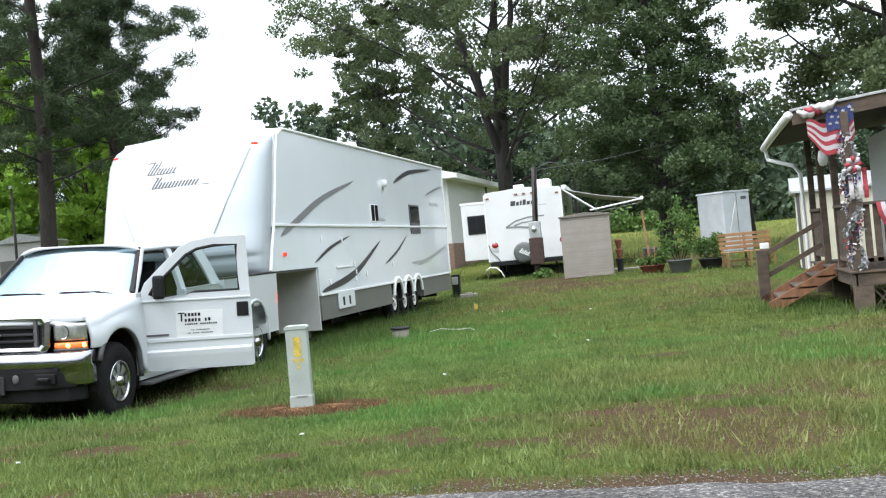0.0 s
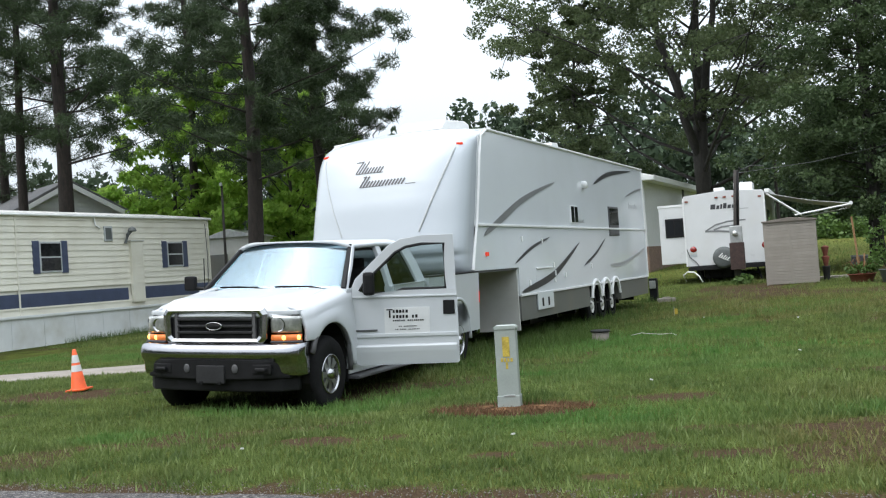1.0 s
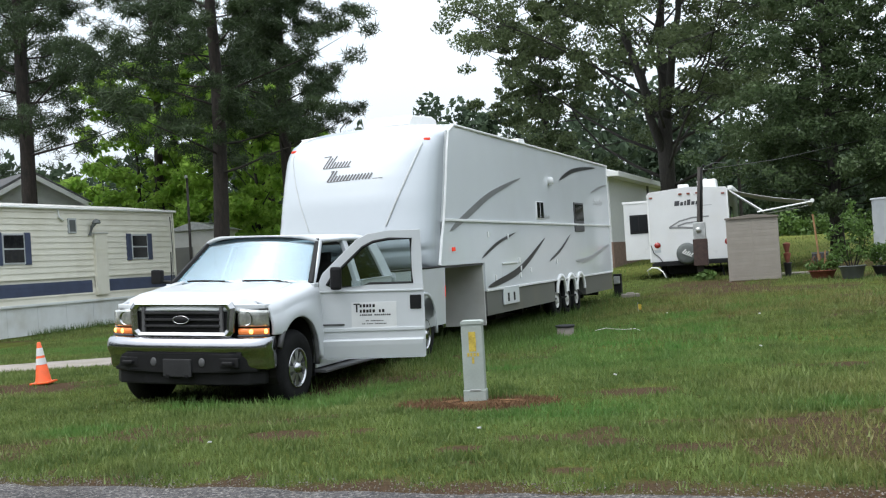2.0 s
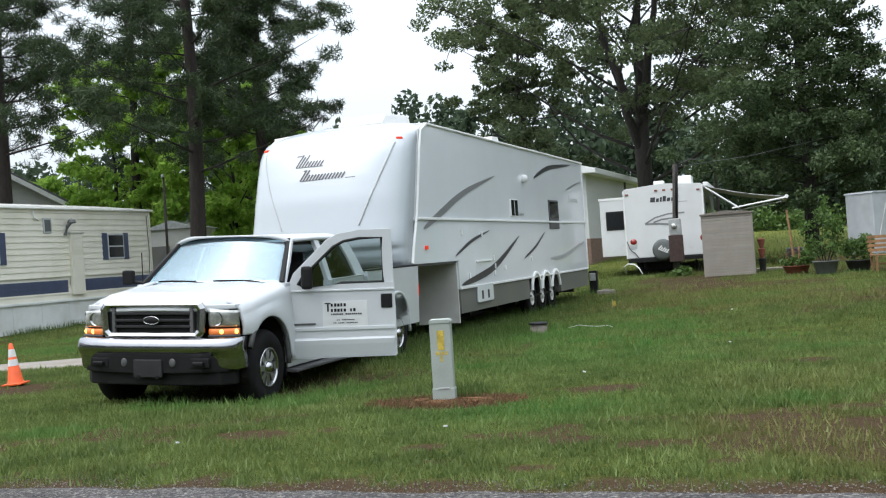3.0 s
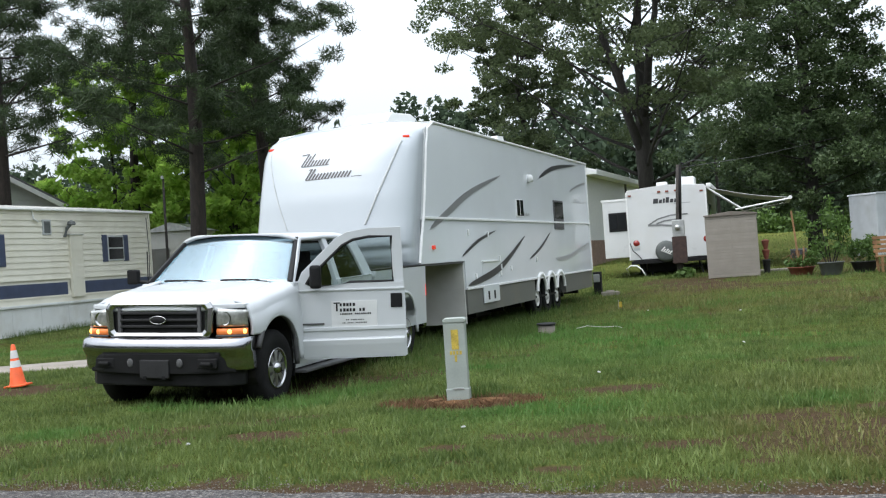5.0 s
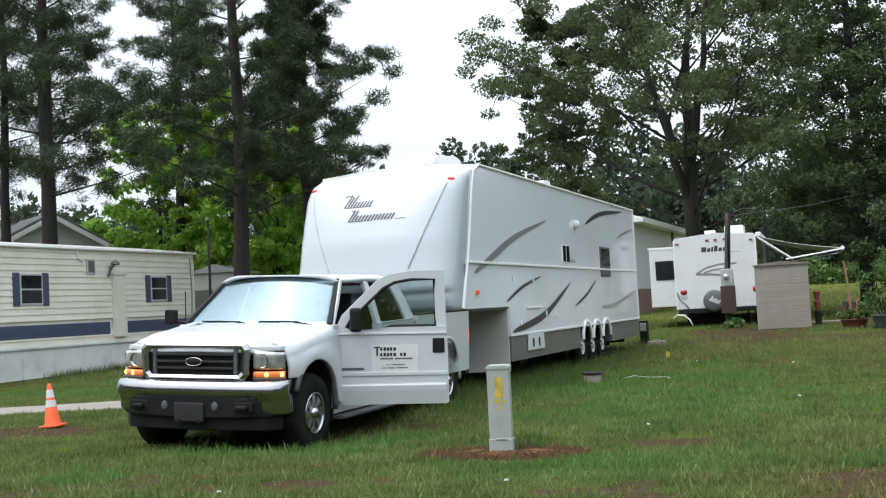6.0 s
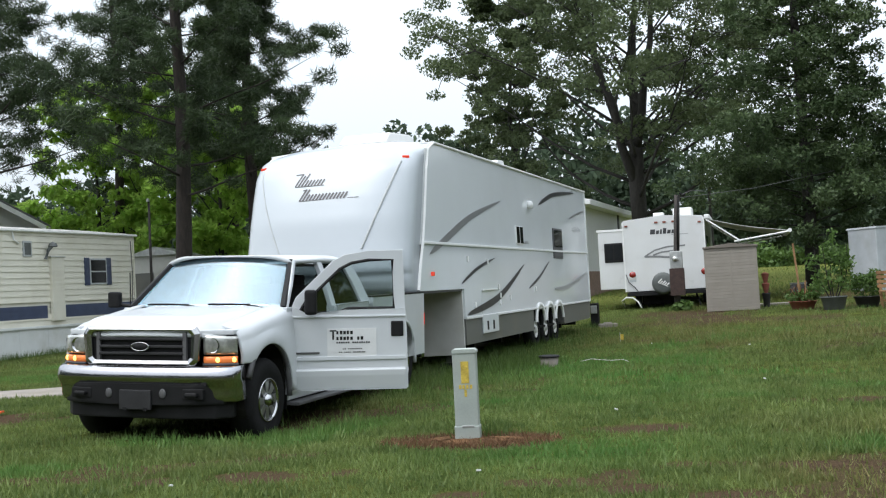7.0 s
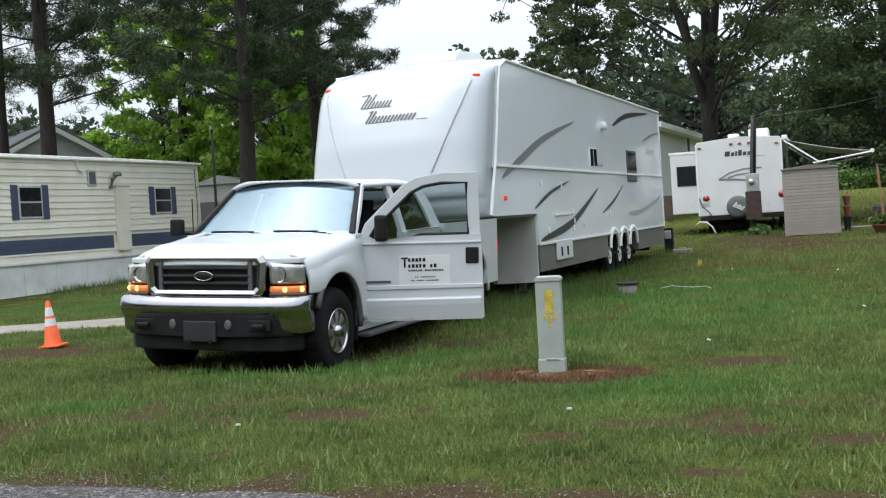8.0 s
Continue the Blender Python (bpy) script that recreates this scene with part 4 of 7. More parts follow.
    tpart("rear_glass", sheet(lambda u, v: (0.85 * (2 * u - 1) * (1 - 0.15 * v), 4.03 - 0.10 * v, 1.3 + 0.52 * v), 2, 2, 0.005), M_WIN, t)
    # cabin
    tpart("dashboard", prism([(1.7, 0.8), (1.62, 1.20), (1.95, 1.22), (2.15, 1.10), (2.1, 0.8)], "x", -0.88, 0.88, 0.02), M_DARK, t)
    wheel = tpart("steering_wheel", moved(lathe([(0.185 + 0.014 * math.cos(a * 0.7854), 0.014 * math.sin(a * 0.7854)) for a in range(9)], "z", 24), Matrix.Translation((0.42, 2.28, 1.17)) @ pose(0, 0, 0, -62, 0, 0)), M_BLACK, t, smooth=True)
    for x in (-0.42, 0.42):
        for y in (2.75, 3.65):
            seat = tpart("seat", joined(box(x - 0.26, x + 0.26, y - 0.28, y + 0.24, 0.75, 0.98, 0.05), moved(box(x - 0.25, x + 0.25, -0.07, 0.07, 0, 0.62, 0.05), Matrix.Translation((0, y + 0.22, 0.92)) @ pose(0, 0, 0, -12, 0, 0))), M_DARK, t)
            tpart("headrest", box(x - 0.13, x + 0.13, y + 0.30, y + 0.40, 1.50, 1.68, 0.03), M_DARK, seat)
    # grille
    g = tpart("grille", prism([(-0.50, 0.865), (0.50, 0.865), (0.545, 0.91), (0.555, 1.11), (0.53, 1.135), (-0.53, 1.135), (-0.555, 1.11), (-0.545, 0.91)], "y", 0.20, 0.26), M_BLACK, t)
    out = [(-0.56, 0.815), (0.56, 0.815), (0.615, 0.865), (0.635, 1.125), (0.59, 1.165), (-0.59, 1.165), (-0.635, 1.125), (-0.615, 0.865)]
    inn = [(-0.50, 0.87), (0.50, 0.87), (0.535, 0.905), (0.545, 1.105), (0.515, 1.135), (-0.515, 1.135), (-0.545, 1.105), (-0.535, 0.905)]
    bm = bmesh.new()
    fo = [[bm.verts.new((x, y, z)) for x, z in lst] for lst, y in ((out, 0.20), (out, 0.155), ([((a[0] + b[0]) / 2, (a[1] + b[1]) / 2) for a, b in zip(out, inn)], 0.125), (inn, 0.15), (inn, 0.22))]
    for a, b in zip(fo, fo[1:]):
        for k in range(8):
            bm.faces.new((a[k], a[(k + 1) % 8], b[(k + 1) % 8], b[k]))
    tpart("grille_surround", bevelled(bm, 0.006), M_CHROME, g, "chrome grille surround")
    for z in (0.935, 1.0, 1.07):
        tpart("bar", box(-0.46, 0.46, 0.145, 0.20, z - 0.013, z + 0.013, 0.008), M_GRILLE, g)
    for x in (-0.47, 0.47):
        tpart("bar", box(x - 0.02, x + 0.02, 0.15, 0.2, 0.87, 1.13, 0.006), M_GREYPL, g)
    tpart("badge", moved(lathe([(0.0, -0.02), (0.05, -0.018), (0.056, -0.012), (0.06, 0.0)], "y", 24), Matrix.Translation((0, 0.14, 1.0)) @ Matrix.Diagonal((1.55, 1, 0.66, 1))), M_BLACK, g, "dark oval badge", True)
    tpart("badge_ring", moved(lathe([(0.060 + 0.006 * math.cos(a * 0.7854), 0.006 * math.sin(a * 0.7854)) for a in range(9)], "y", 24), Matrix.Translation((0, 0.128, 1.0)) @ Matrix.Diagonal((1.55, 1, 0.66, 1))), M_CHROME, g, smooth=True)
    # lamps
    for s in (1, -1):
        def face(x0, x1, z0, z1, y0=0.20):
            return sheet(lambda u, v: (s * (x0 + (x1 - x0) * u), y0 + 0.03 + 0.16 * u ** 2.2 - 0.015 * math.sin(math.pi * v), z0 + (z1 - z0) * v + (0.0 if z0 < 0.9 else -0.02 * u * v)), 10, 6, 0.03)
        h = tpart("headlight", face(0.645, 0.945, 0.925, 1.11), M_LENS, t, "clouded clear headlight", True)
        tpart("reflector", lathe([(0.0, 0.02), (0.05, 0.012), (0.068, -0.004)], "y", 20, (s * 0.74, 0.235, 1.01)), M_CHROME, h, smooth=True)
        a = tpart("turn_signal", face(0.645, 0.945, 0.845, 0.908), M_AMBER, t, "lit amber turn signal", True)
        for x in (0.78, 0.915):
            tpart("bulb", lathe([(0.0, -0.012), (0.018, -0.008), (0.026, 0.01)], "y", 12, (s * x, 0.215 + 0.16 * ((x - 0.645) / 0.3) ** 2.2, 0.876)), M_AMBERHOT, a, smooth=True)
        tpart("lamp_housing", box(s * 0.63, s * 0.90, 0.42, 0.5, 0.83, 1.10, 0.01), M_GREYPL, t)
        tpart("lamp_bezel", tube([(s * (0.64 + 0.31 * k / 8), 0.215 + 0.16 * (k / 8) ** 2.2, 0.838) for k in range(9)], 0.010, 6), M_GREYPL, t)
    # bumper
    prof = [(0.08, 0.83), (0.035, 0.818), (0.005, 0.80), (-0.015, 0.775), (-0.022, 0.75), (-0.015, 0.73), (0.01, 0.705), (0.035, 0.68), (0.045, 0.655), (0.05, 0.60), (0.08, 0.57)]
    def bump(u, v):
        s = 2 * u - 1
        k = v * (len(prof) - 1)
        d = float(np.interp(k, range(len(prof)), [p[0] for p in prof]))
        z = float(np.interp(k, range(len(prof)), [p[1] for p in prof]))
        th = abs(s) * math.pi / 2
        x = math.copysign(0.99 * math.sin(th) ** 0.75, s) if s else 0.0
        return (x * (1 - 0.25 * max(0, d)), 0.03 + d + 0.42 * (1 - max(0, math.cos(th)) ** 0.5), z)
    tpart("bumper", sheet(bump, 60, 24, 0.02), M_BUMPER, t, "chrome front bumper", True)
    va = tpart("valance", prism([(-0.90, 0.36), (-0.78, 0.18), (-0.45, 0.10), (0.45, 0.10), (0.78, 0.18), (0.90, 0.36), (0.88, 0.50), (-0.88, 0.50)], "z", 0.39, 0.61, 0.02), M_BLACK, t, "black lower valance")
    tpart("bumper_insert", prism([(-0.86, 0.21), (-0.62, 0.045), (-0.3, 0.015), (0.3, 0.015), (0.62, 0.045), (0.86, 0.21), (0.86, 0.3), (-0.86, 0.3)], "z", 0.555, 0.705, 0.018), M_BLACK, t, "dark grey bumper insert")
    for x in (-0.60, 0.60):
        tpart("tow_hook", tube([(x - 0.06, 0.07, 0.63), (x - 0.05, -0.02, 0.63), (x + 0.05, -0.02, 0.63), (x + 0.06, 0.07, 0.63)], 0.016, 8), M_BLACK, t)
        tpart("hook_recess", box(x - 0.11, x + 0.11, 0.025, 0.09, 0.595, 0.67, 0.01), M_BLACK, t)
    for x in (-0.29, 0.29):
        tpart("fog_lamp", lathe([(0.0, 0.0), (0.028, 0.002), (0.036, 0.01), (0.036, 0.06)], "y", 16, (x, 0, 0.635)), M_GREYPL, t, smooth=True)
    tpart("plate_holder", box(-0.17, 0.17, -0.01, 0.03, 0.50, 0.66, 0.01), M_GRILLE, t, "dark blank plate holder")
    for x in (-0.11, 0.11):
        tpart("plate_clip", box(x - 0.02, x + 0.02, -0.018, 0.0, 0.485, 0.53, 0.004), M_BLACK, t)
    # off-side mirror and aerial
    tpart("mirror", box(-1.24, -1.10, 1.88, 1.98, 1.26, 1.48, 0.03), M_BLACK, t, "large black door mirror")
    tpart("mirror_arm", tube([(-0.95, 1.98, 1.28), (-1.15, 1.95, 1.30)], 0.025), M_BLACK, t)
    tpart("aerial", tube([(-0.84, 1.42, 1.22), (-0.85, 1.43, 1.75)], 0.006, 6), M_BLACK, t)
    # open driver door
    HX, HY, OPEN = W + 0.0, 1.515, 66
    def dm(bm):
        return moved(bm, Matrix.Translation((HX, HY, 0)) @ Matrix.Rotation(radians(-OPEN), 4, "Z"))
    L = 1.18
    door = part("driver_door", dm(bevelled(prism([(0.0, 0.50), (0.0, 1.33), (0.16, 1.245), (0.45, 1.245), (0.56, 1.285), (L, 1.29), (L + 0.01, 1.0), (L + 0.02, 0.47), (L, 0.45), (0.07, 0.45)], "x", -0.09, 0.0), 0.014)), M_TRUCK, t, "open white driver door")
    fr = [(0.0, 1.33), (0.04, 1.42), (0.42, 1.79), (0.55, 1.86), (0.80, 1.895), (L - 0.02, 1.905), (L, 1.28), (L - 0.12, 1.28), (L - 0.13, 1.80), (0.80, 1.80), (0.62, 1.77), (0.50, 1.71), (0.14, 1.37), (0.06, 1.25)]
    part("window_frame", dm(prism(fr, "x", -0.075, -0.02, 0.006)), M_TRUCK, door)
    seal = [(0.07, 1.255), (0.14, 1.37), (0.50, 1.71), (0.62, 1.77), (0.80, 1.80), (L - 0.13, 1.80), (L - 0.12, 1.30), (0.58, 1.295), (0.46, 1.25), (0.07, 1.255)]
    part("window_seal", dm(tube([(-0.03, y, z) for y, z in seal], 0.019, 6)), M_BLACK, door)
    part("window_glass", dm(prism([(0.07, 1.25), (0.14, 1.37), (0.50, 1.71), (0.62, 1.77), (0.80, 1.80), (L - 0.13, 1.80), (L - 0.12, 1.27)], "x", -0.05, -0.045)), M_CLEAR, door, "clear door window")
    part("belt_trim", dm(joined(box(-0.005, 0.012, 0.0, L, 0.76, 0.80, 0.005), box(-0.005, 0.012, 0.0, L, 1.205, 1.225, 0.004))), M_TRUCK, door)
    part("lower_panel", dm(bevelled(prism([(-0.02, 0.47), (0.002, 0.47), (0.022, 0.60), (0.026, 0.655), (0.010, 0.675), (-0.02, 0.675)], "y", 0.03, L - 0.01), 0.004)), M_TRUCK, door)
    part("handle_plate", dm(box(-0.01, 0.012, L - 0.155, L - 0.025, 1.0, 1.16, 0.012)), M_BLACK, door, "black door handle")
    part("fender_strip", dm(box(0.0, 0.012, 0.02, 0.28, 0.83, 0.85, 0.003)), M_GREYPL, door)
    mir = part("mirror", dm(box(0.05, 0.16, 0.13, 0.26, 1.24, 1.50, 0.035)), M_BLACK, door, "black door mirror")
    part("mirror_arm", dm(tube([(-0.03, 0.14, 1.30), (0.08, 0.18, 1.33)], 0.025)), M_BLACK, mir)
    sign = part("door_sign", dm(box(0.0, 0.004, 0.36, 0.87, 0.79, 1.09, 0.001)), M_SIGN, door, "white magnetic company sign")
    # rows of marks: start, height, size, count and pitch, with gaps between words
    for y0, z0, h, n, step, gaps in ((0.455, 1.030, 0.036, 5, 0.036, ()), (0.455, 0.970, 0.036, 8, 0.036, (5,)), (0.455, 0.935, 0.017, 15, 0.0235, (6,)), (0.52, 0.872, 0.011, 11, 0.0185, (2,)), (0.48, 0.838, 0.011, 15, 0.0185, (2, 7))):
        for k in range(n):
            if k not in gaps:
                part("sign_bar", dm(box(0.004, 0.0065, y0 + step * k, y0 + step * (k + (0.74 if k % 3 else 0.60)), z0, z0 + h * (1.0 if k % 2 else 0.93))), M_BLACK, sign)
    part("sign_bar", dm(box(0.004, 0.0065, 0.385, 0.455, 1.060, 1.074)), M_BLACK, sign)
    part("sign_bar", dm(box(0.004, 0.0065, 0.412, 0.430, 0.975, 1.058)), M_BLACK, sign)
    part("door_card", dm(box(-0.115, -0.09, 0.06, L - 0.05, 0.52, 1.24, 0.01)), M_DARK, door)
    # bed
    for s in (1, -1):
        bed = [(4.10, 0.60), (4.10, 1.30), (6.20, 1.30), (6.20, 0.60), (5.50, 0.60)] + arch(RX, 0.52, 0.50, 16, 0.05, math.pi * 0.95) + [(4.42, 0.60)]
        bm = prism(bed, "x", s * (W - 0.10), s * W)
        tpart("bed_side", bevelled(bm, 0.010), M_TRUCK, t)
        tpart("bed_rail", box(s * (W - 0.13), s * (W + 0.005), 4.10, 6.2, 1.30, 1.33, 0.01), M_BLACK, t)
        tpart("wheel_housing", lathe([(0.47, s * (W - 0.5)), (0.47, s * (W - 0.03))], "x", 24, (0, RX, 0.58)), M_DARK, t)
        tpart("tail_lamp", box(s * (W - 0.08), s * (W + 0.006), 6.185, 6.21, 0.91, 1.08, 0.012), M_TAIL, t, "lit red tail lamp")
        tpart("rear_fender_flare", tube([(s * (W - 0.01), y, z) for y, z in arch(RX, 0.52, 0.49, 18, -0.02, math.pi * 1.02)], 0.028, 8), M_TRUCK, t, smooth=True)
    tpart("bed_floor", box(-W + 0.1, W - 0.1, 4.1, 6.2, 0.72, 0.78), M_BLACK, t)
    tpart("bed_front", box(-W + 0.1, W - 0.1, 4.10, 4.15, 0.75, 1.28), M_TRUCK, t)
    tpart("tailgate", box(-W + 0.1, W - 0.1, 6.12, 6.20, 0.62, 0.95, 0.02), M_TRUCK, t)
    tpart("rear_bumper", box(-0.95, 0.95, 6.2, 6.34, 0.55, 0.68, 0.02), M_CHROME, t)


build_pickup()


def gz(x, y):
    return float(land(x, y))


# ---- mobile home behind the drive ----
def build_mobile_home():
    h = thing("mobile_home", pose(-15, -0.14, 0), "long cream mobile home with blue stripe and white skirting", "mobile home")
    Y0, Y1 = -3.0, 15.75
    part("wall", box(-4.1, -0.03, Y0, Y1, 0.83, 3.45), M_CREAM, h)
    z = 0.86
    row = 0
    while z < 3.40:
        if not 1.06 < z < 1.38:
            part("siding_board", prism([(-0.005 - 0.03, z), (0.022, z), (0.0, z + 0.165), (-0.035, z + 0.165)], "y", Y0, Y1), M_CREAM, h)
        z += 0.165
    part("stripe", box(-0.03, 0.018, Y0, 11.4, 1.07, 1.42, 0.004), M_BLUE, h, "faded blue stripe")
    part("stripe", box(-0.03, 0.018, 12.2, Y1 - 0.02, 1.07, 1.42, 0.004), M_BLUE, h, "faded blue stripe")
    for zz in (1.19, 1.31):
        part("stripe_rib", box(0.0, 0.026, Y0, 11.4, zz, zz + 0.012), M_BLUE, h)
        part("stripe_rib", box(0.0, 0.026, 12.2, Y1 - 0.02, zz, zz + 0.012), M_BLUE, h)
    part("roof", prism([(-4.25, 3.44), (0.10, 3.44), (0.10, 3.50), (-2.05, 3.78), (-4.25, 3.50)], "y", Y0 - 0.1, Y1 + 0.12, 0.01), M_PANELG, h, "low grey metal roof")
    part("gutter", tube([(0.08, Y0, 3.46), (0.08, Y1 + 0.1, 3.46)], 0.035, 8), M_TRIM, h)
    part("ledge", box(-0.03, 0.06, Y0, Y1, 0.80, 0.87, 0.01), M_SKIRTW, h)
    y = Y0
    while y < Y1 - 0.3:
        part("skirting_panel", box(-0.06, 0.0, y, min(y + 1.19, Y1), -0.05, 0.80, 0.004), M_SKIRTW, h)
        y += 1.2
    part("corner_trim", box(-0.06, 0.035, Y1 - 0.06, Y1 + 0.02, 0.83, 3.45, 0.005), M_CREAM, h)
    for yj in (2.4, 6.9):
        part("seam_strip", box(0.0, 0.03, yj, yj + 0.06, 0.83, 3.42, 0.004), M_CREAM, h)
    for y0, y1, z0, z1, shut in ((7.74, 8.60, 1.94, 2.76, True), (13.40, 14.24, 1.97, 2.74, True), (1.9, 2.6, 1.94, 2.76, True), (10.44, 10.80, 2.76, 3.19, False)):
        w = part("window", box(-0.05, 0.045, y0, y1, z0, z1, 0.012), M_LINE, h)
        if not shut:
            part("pane", box(0.0, 0.050, y0 + 0.05, y1 - 0.05, z0 + 0.05, z1 - 0.05, 0.003), M_POTG, w)
            continue
        part("pane", box(0.0, 0.050, y0 + 0.05, y1 - 0.05, (z0 + z1) / 2 + 0.02, z1 - 0.05, 0.003), M_DGLASS, w)
        part("pane", box(0.0, 0.048, y0 + 0.05, y1 - 0.05, z0 + 0.05, (z0 + z1) / 2 - 0.02, 0.003), M_DGLASS, w)
        if shut:
            for a, b in ((y0 - 0.24, y0 - 0.01), (y1 + 0.01, y1 + 0.24)):
                s = part("shutter", box(0.0, 0.045, a, b, z0 - 0.02, z1 + 0.02, 0.005), M_BLUE, h, "dark blue window shutter")
                for k in range(9):
                    zc = z0 + 0.04 + (z1 - z0 - 0.08) * k / 8
                    part("slat", box(0.04, 0.052, a + 0.03, b - 0.03, zc - 0.02, zc + 0.012), M_BLUE, s)
    part("pipe_cover", box(0.0, 0.10, 11.55, 12.1, 0.98, 2.76, 0.015), M_CREAM, h, "cream boxed pipe cover")
    part("cover_cap", box(0.0, 0.13, 11.5, 12.15, 2.75, 2.79, 0.01), M_PANELG, h)
    v = part("vent_pipe", tube([(0.06, 11.35, 2.70), (0.12, 11.4, 2.95), (0.2, 11.45, 3.05)], 0.05, 8), M_POTG, h, "weathered vent hood")
    part("hood", lathe([(0.02, 0.12), (0.10, 0.08), (0.13, 0.0), (0.11, -0.02)], "z", 12, (0.2, 11.5, 3.05)), M_POTG, v)
    part("downpipe", tube([(0.05, 10.0, 3.42), (0.06, 10.05, 3.2), (0.05, 10.25, 3.12)], 0.025, 6), M_TRIM, h)
    part("cable", tube([(0.045, 15.55, 3.3), (0.045, 15.6, 2.2), (0.045, 15.52, 1.2)], 0.012, 6), M_GREYPL, h)


build_mobile_home()


def build_house():
    """White gabled house beyond the mobile home."""
    h = thing("house", pose(-27.4, 24.0, 0.35, 0, 0, 58), "white lap-sided house with grey shingle roof", "house")
    a, rise, eave, ln = 2.75, 1.45, 4.35, 10.0
    part("wall", prism([(-a, 0), (a, 0), (a, eave), (0, eave + rise), (-a, eave)], "y", 0, ln), M_GABLE, h)
    for k in range(9):
        z = eave + 0.2 * k - 0.2
        w = max(0.15, a * (1 - max(0, z + 0.12 - eave) / rise))
        part("siding_board", prism([(-w, z), (w, z), (w, z + 0.19), (-w, z + 0.19)], "y", -0.02 - 0.004 * (k % 2), 0.0), M_GABLE, h)
    for s in (1, -1):
        part("roof", prism([(0, eave + rise + 0.14), (0, eave + rise), (s * (a + 0.5), eave - 0.28), (s * (a + 0.5), eave - 0.14)], "y", -0.45, ln + 0.4), M_SHING, h)
        part("rake_board", prism([(0, eave + rise + 0.02), (0, eave + rise - 0.2), (s * (a + 0.5), eave - 0.48), (s * (a + 0.5), eave - 0.26)], "y", -0.50, -0.42), M_TRIM, h)


build_house()


def build_garage():
    g = thing("outbuilding", pose(-3.6, 30, 0.55), "white painted outbuilding with brick base and metal roof", "building")
    part("wall", box(-8, 0, 0, 13.2, 0, 3.8), M_GABLE, g)
    part("brick_base", box(-8.03, 0.04, -0.04, 13.24, -0.2, 1.1), M_BRICK, g, "brown brick base")
    part("roof", prism([(-8.4, 3.75), (0.5, 3.75), (0.5, 3.93), (-4, 5.2), (-8.4, 3.93)], "y", -0.5, 13.7, 0.02), M_ROOFM, g, "white metal roof")
    part("eave_board", box(0.5, 0.53, -0.5, 13.7, 3.73, 3.95, 0.01), M_ROOFM, g)
    part("door_post", box(0.0, 0.06, 9.0, 9.3, 1.1, 3.75, 0.01), M_GREYPL, g)


build_garage()


def build_far_shed():
    s = thing("grey_shed", pose(-19.3, 24.6, 0.42, 0, 0, 12), "small weathered grey metal shed under trees", "shed")
    part("wall", box(-1.05, 1.05, -1.2, 1.2, 0, 2.75, 0.02), M_PANELG, s)
    part("roof", prism([(-1.2, 2.75), (1.2, 2.75), (0, 3.1)], "y", -1.35, 1.35, 0.01), M_STEEL, s)
    part("door", box(-0.9, -0.1, -1.24, -1.2, 0, 2.1, 0.01), M_SKIRT, s)


build_far_shed()


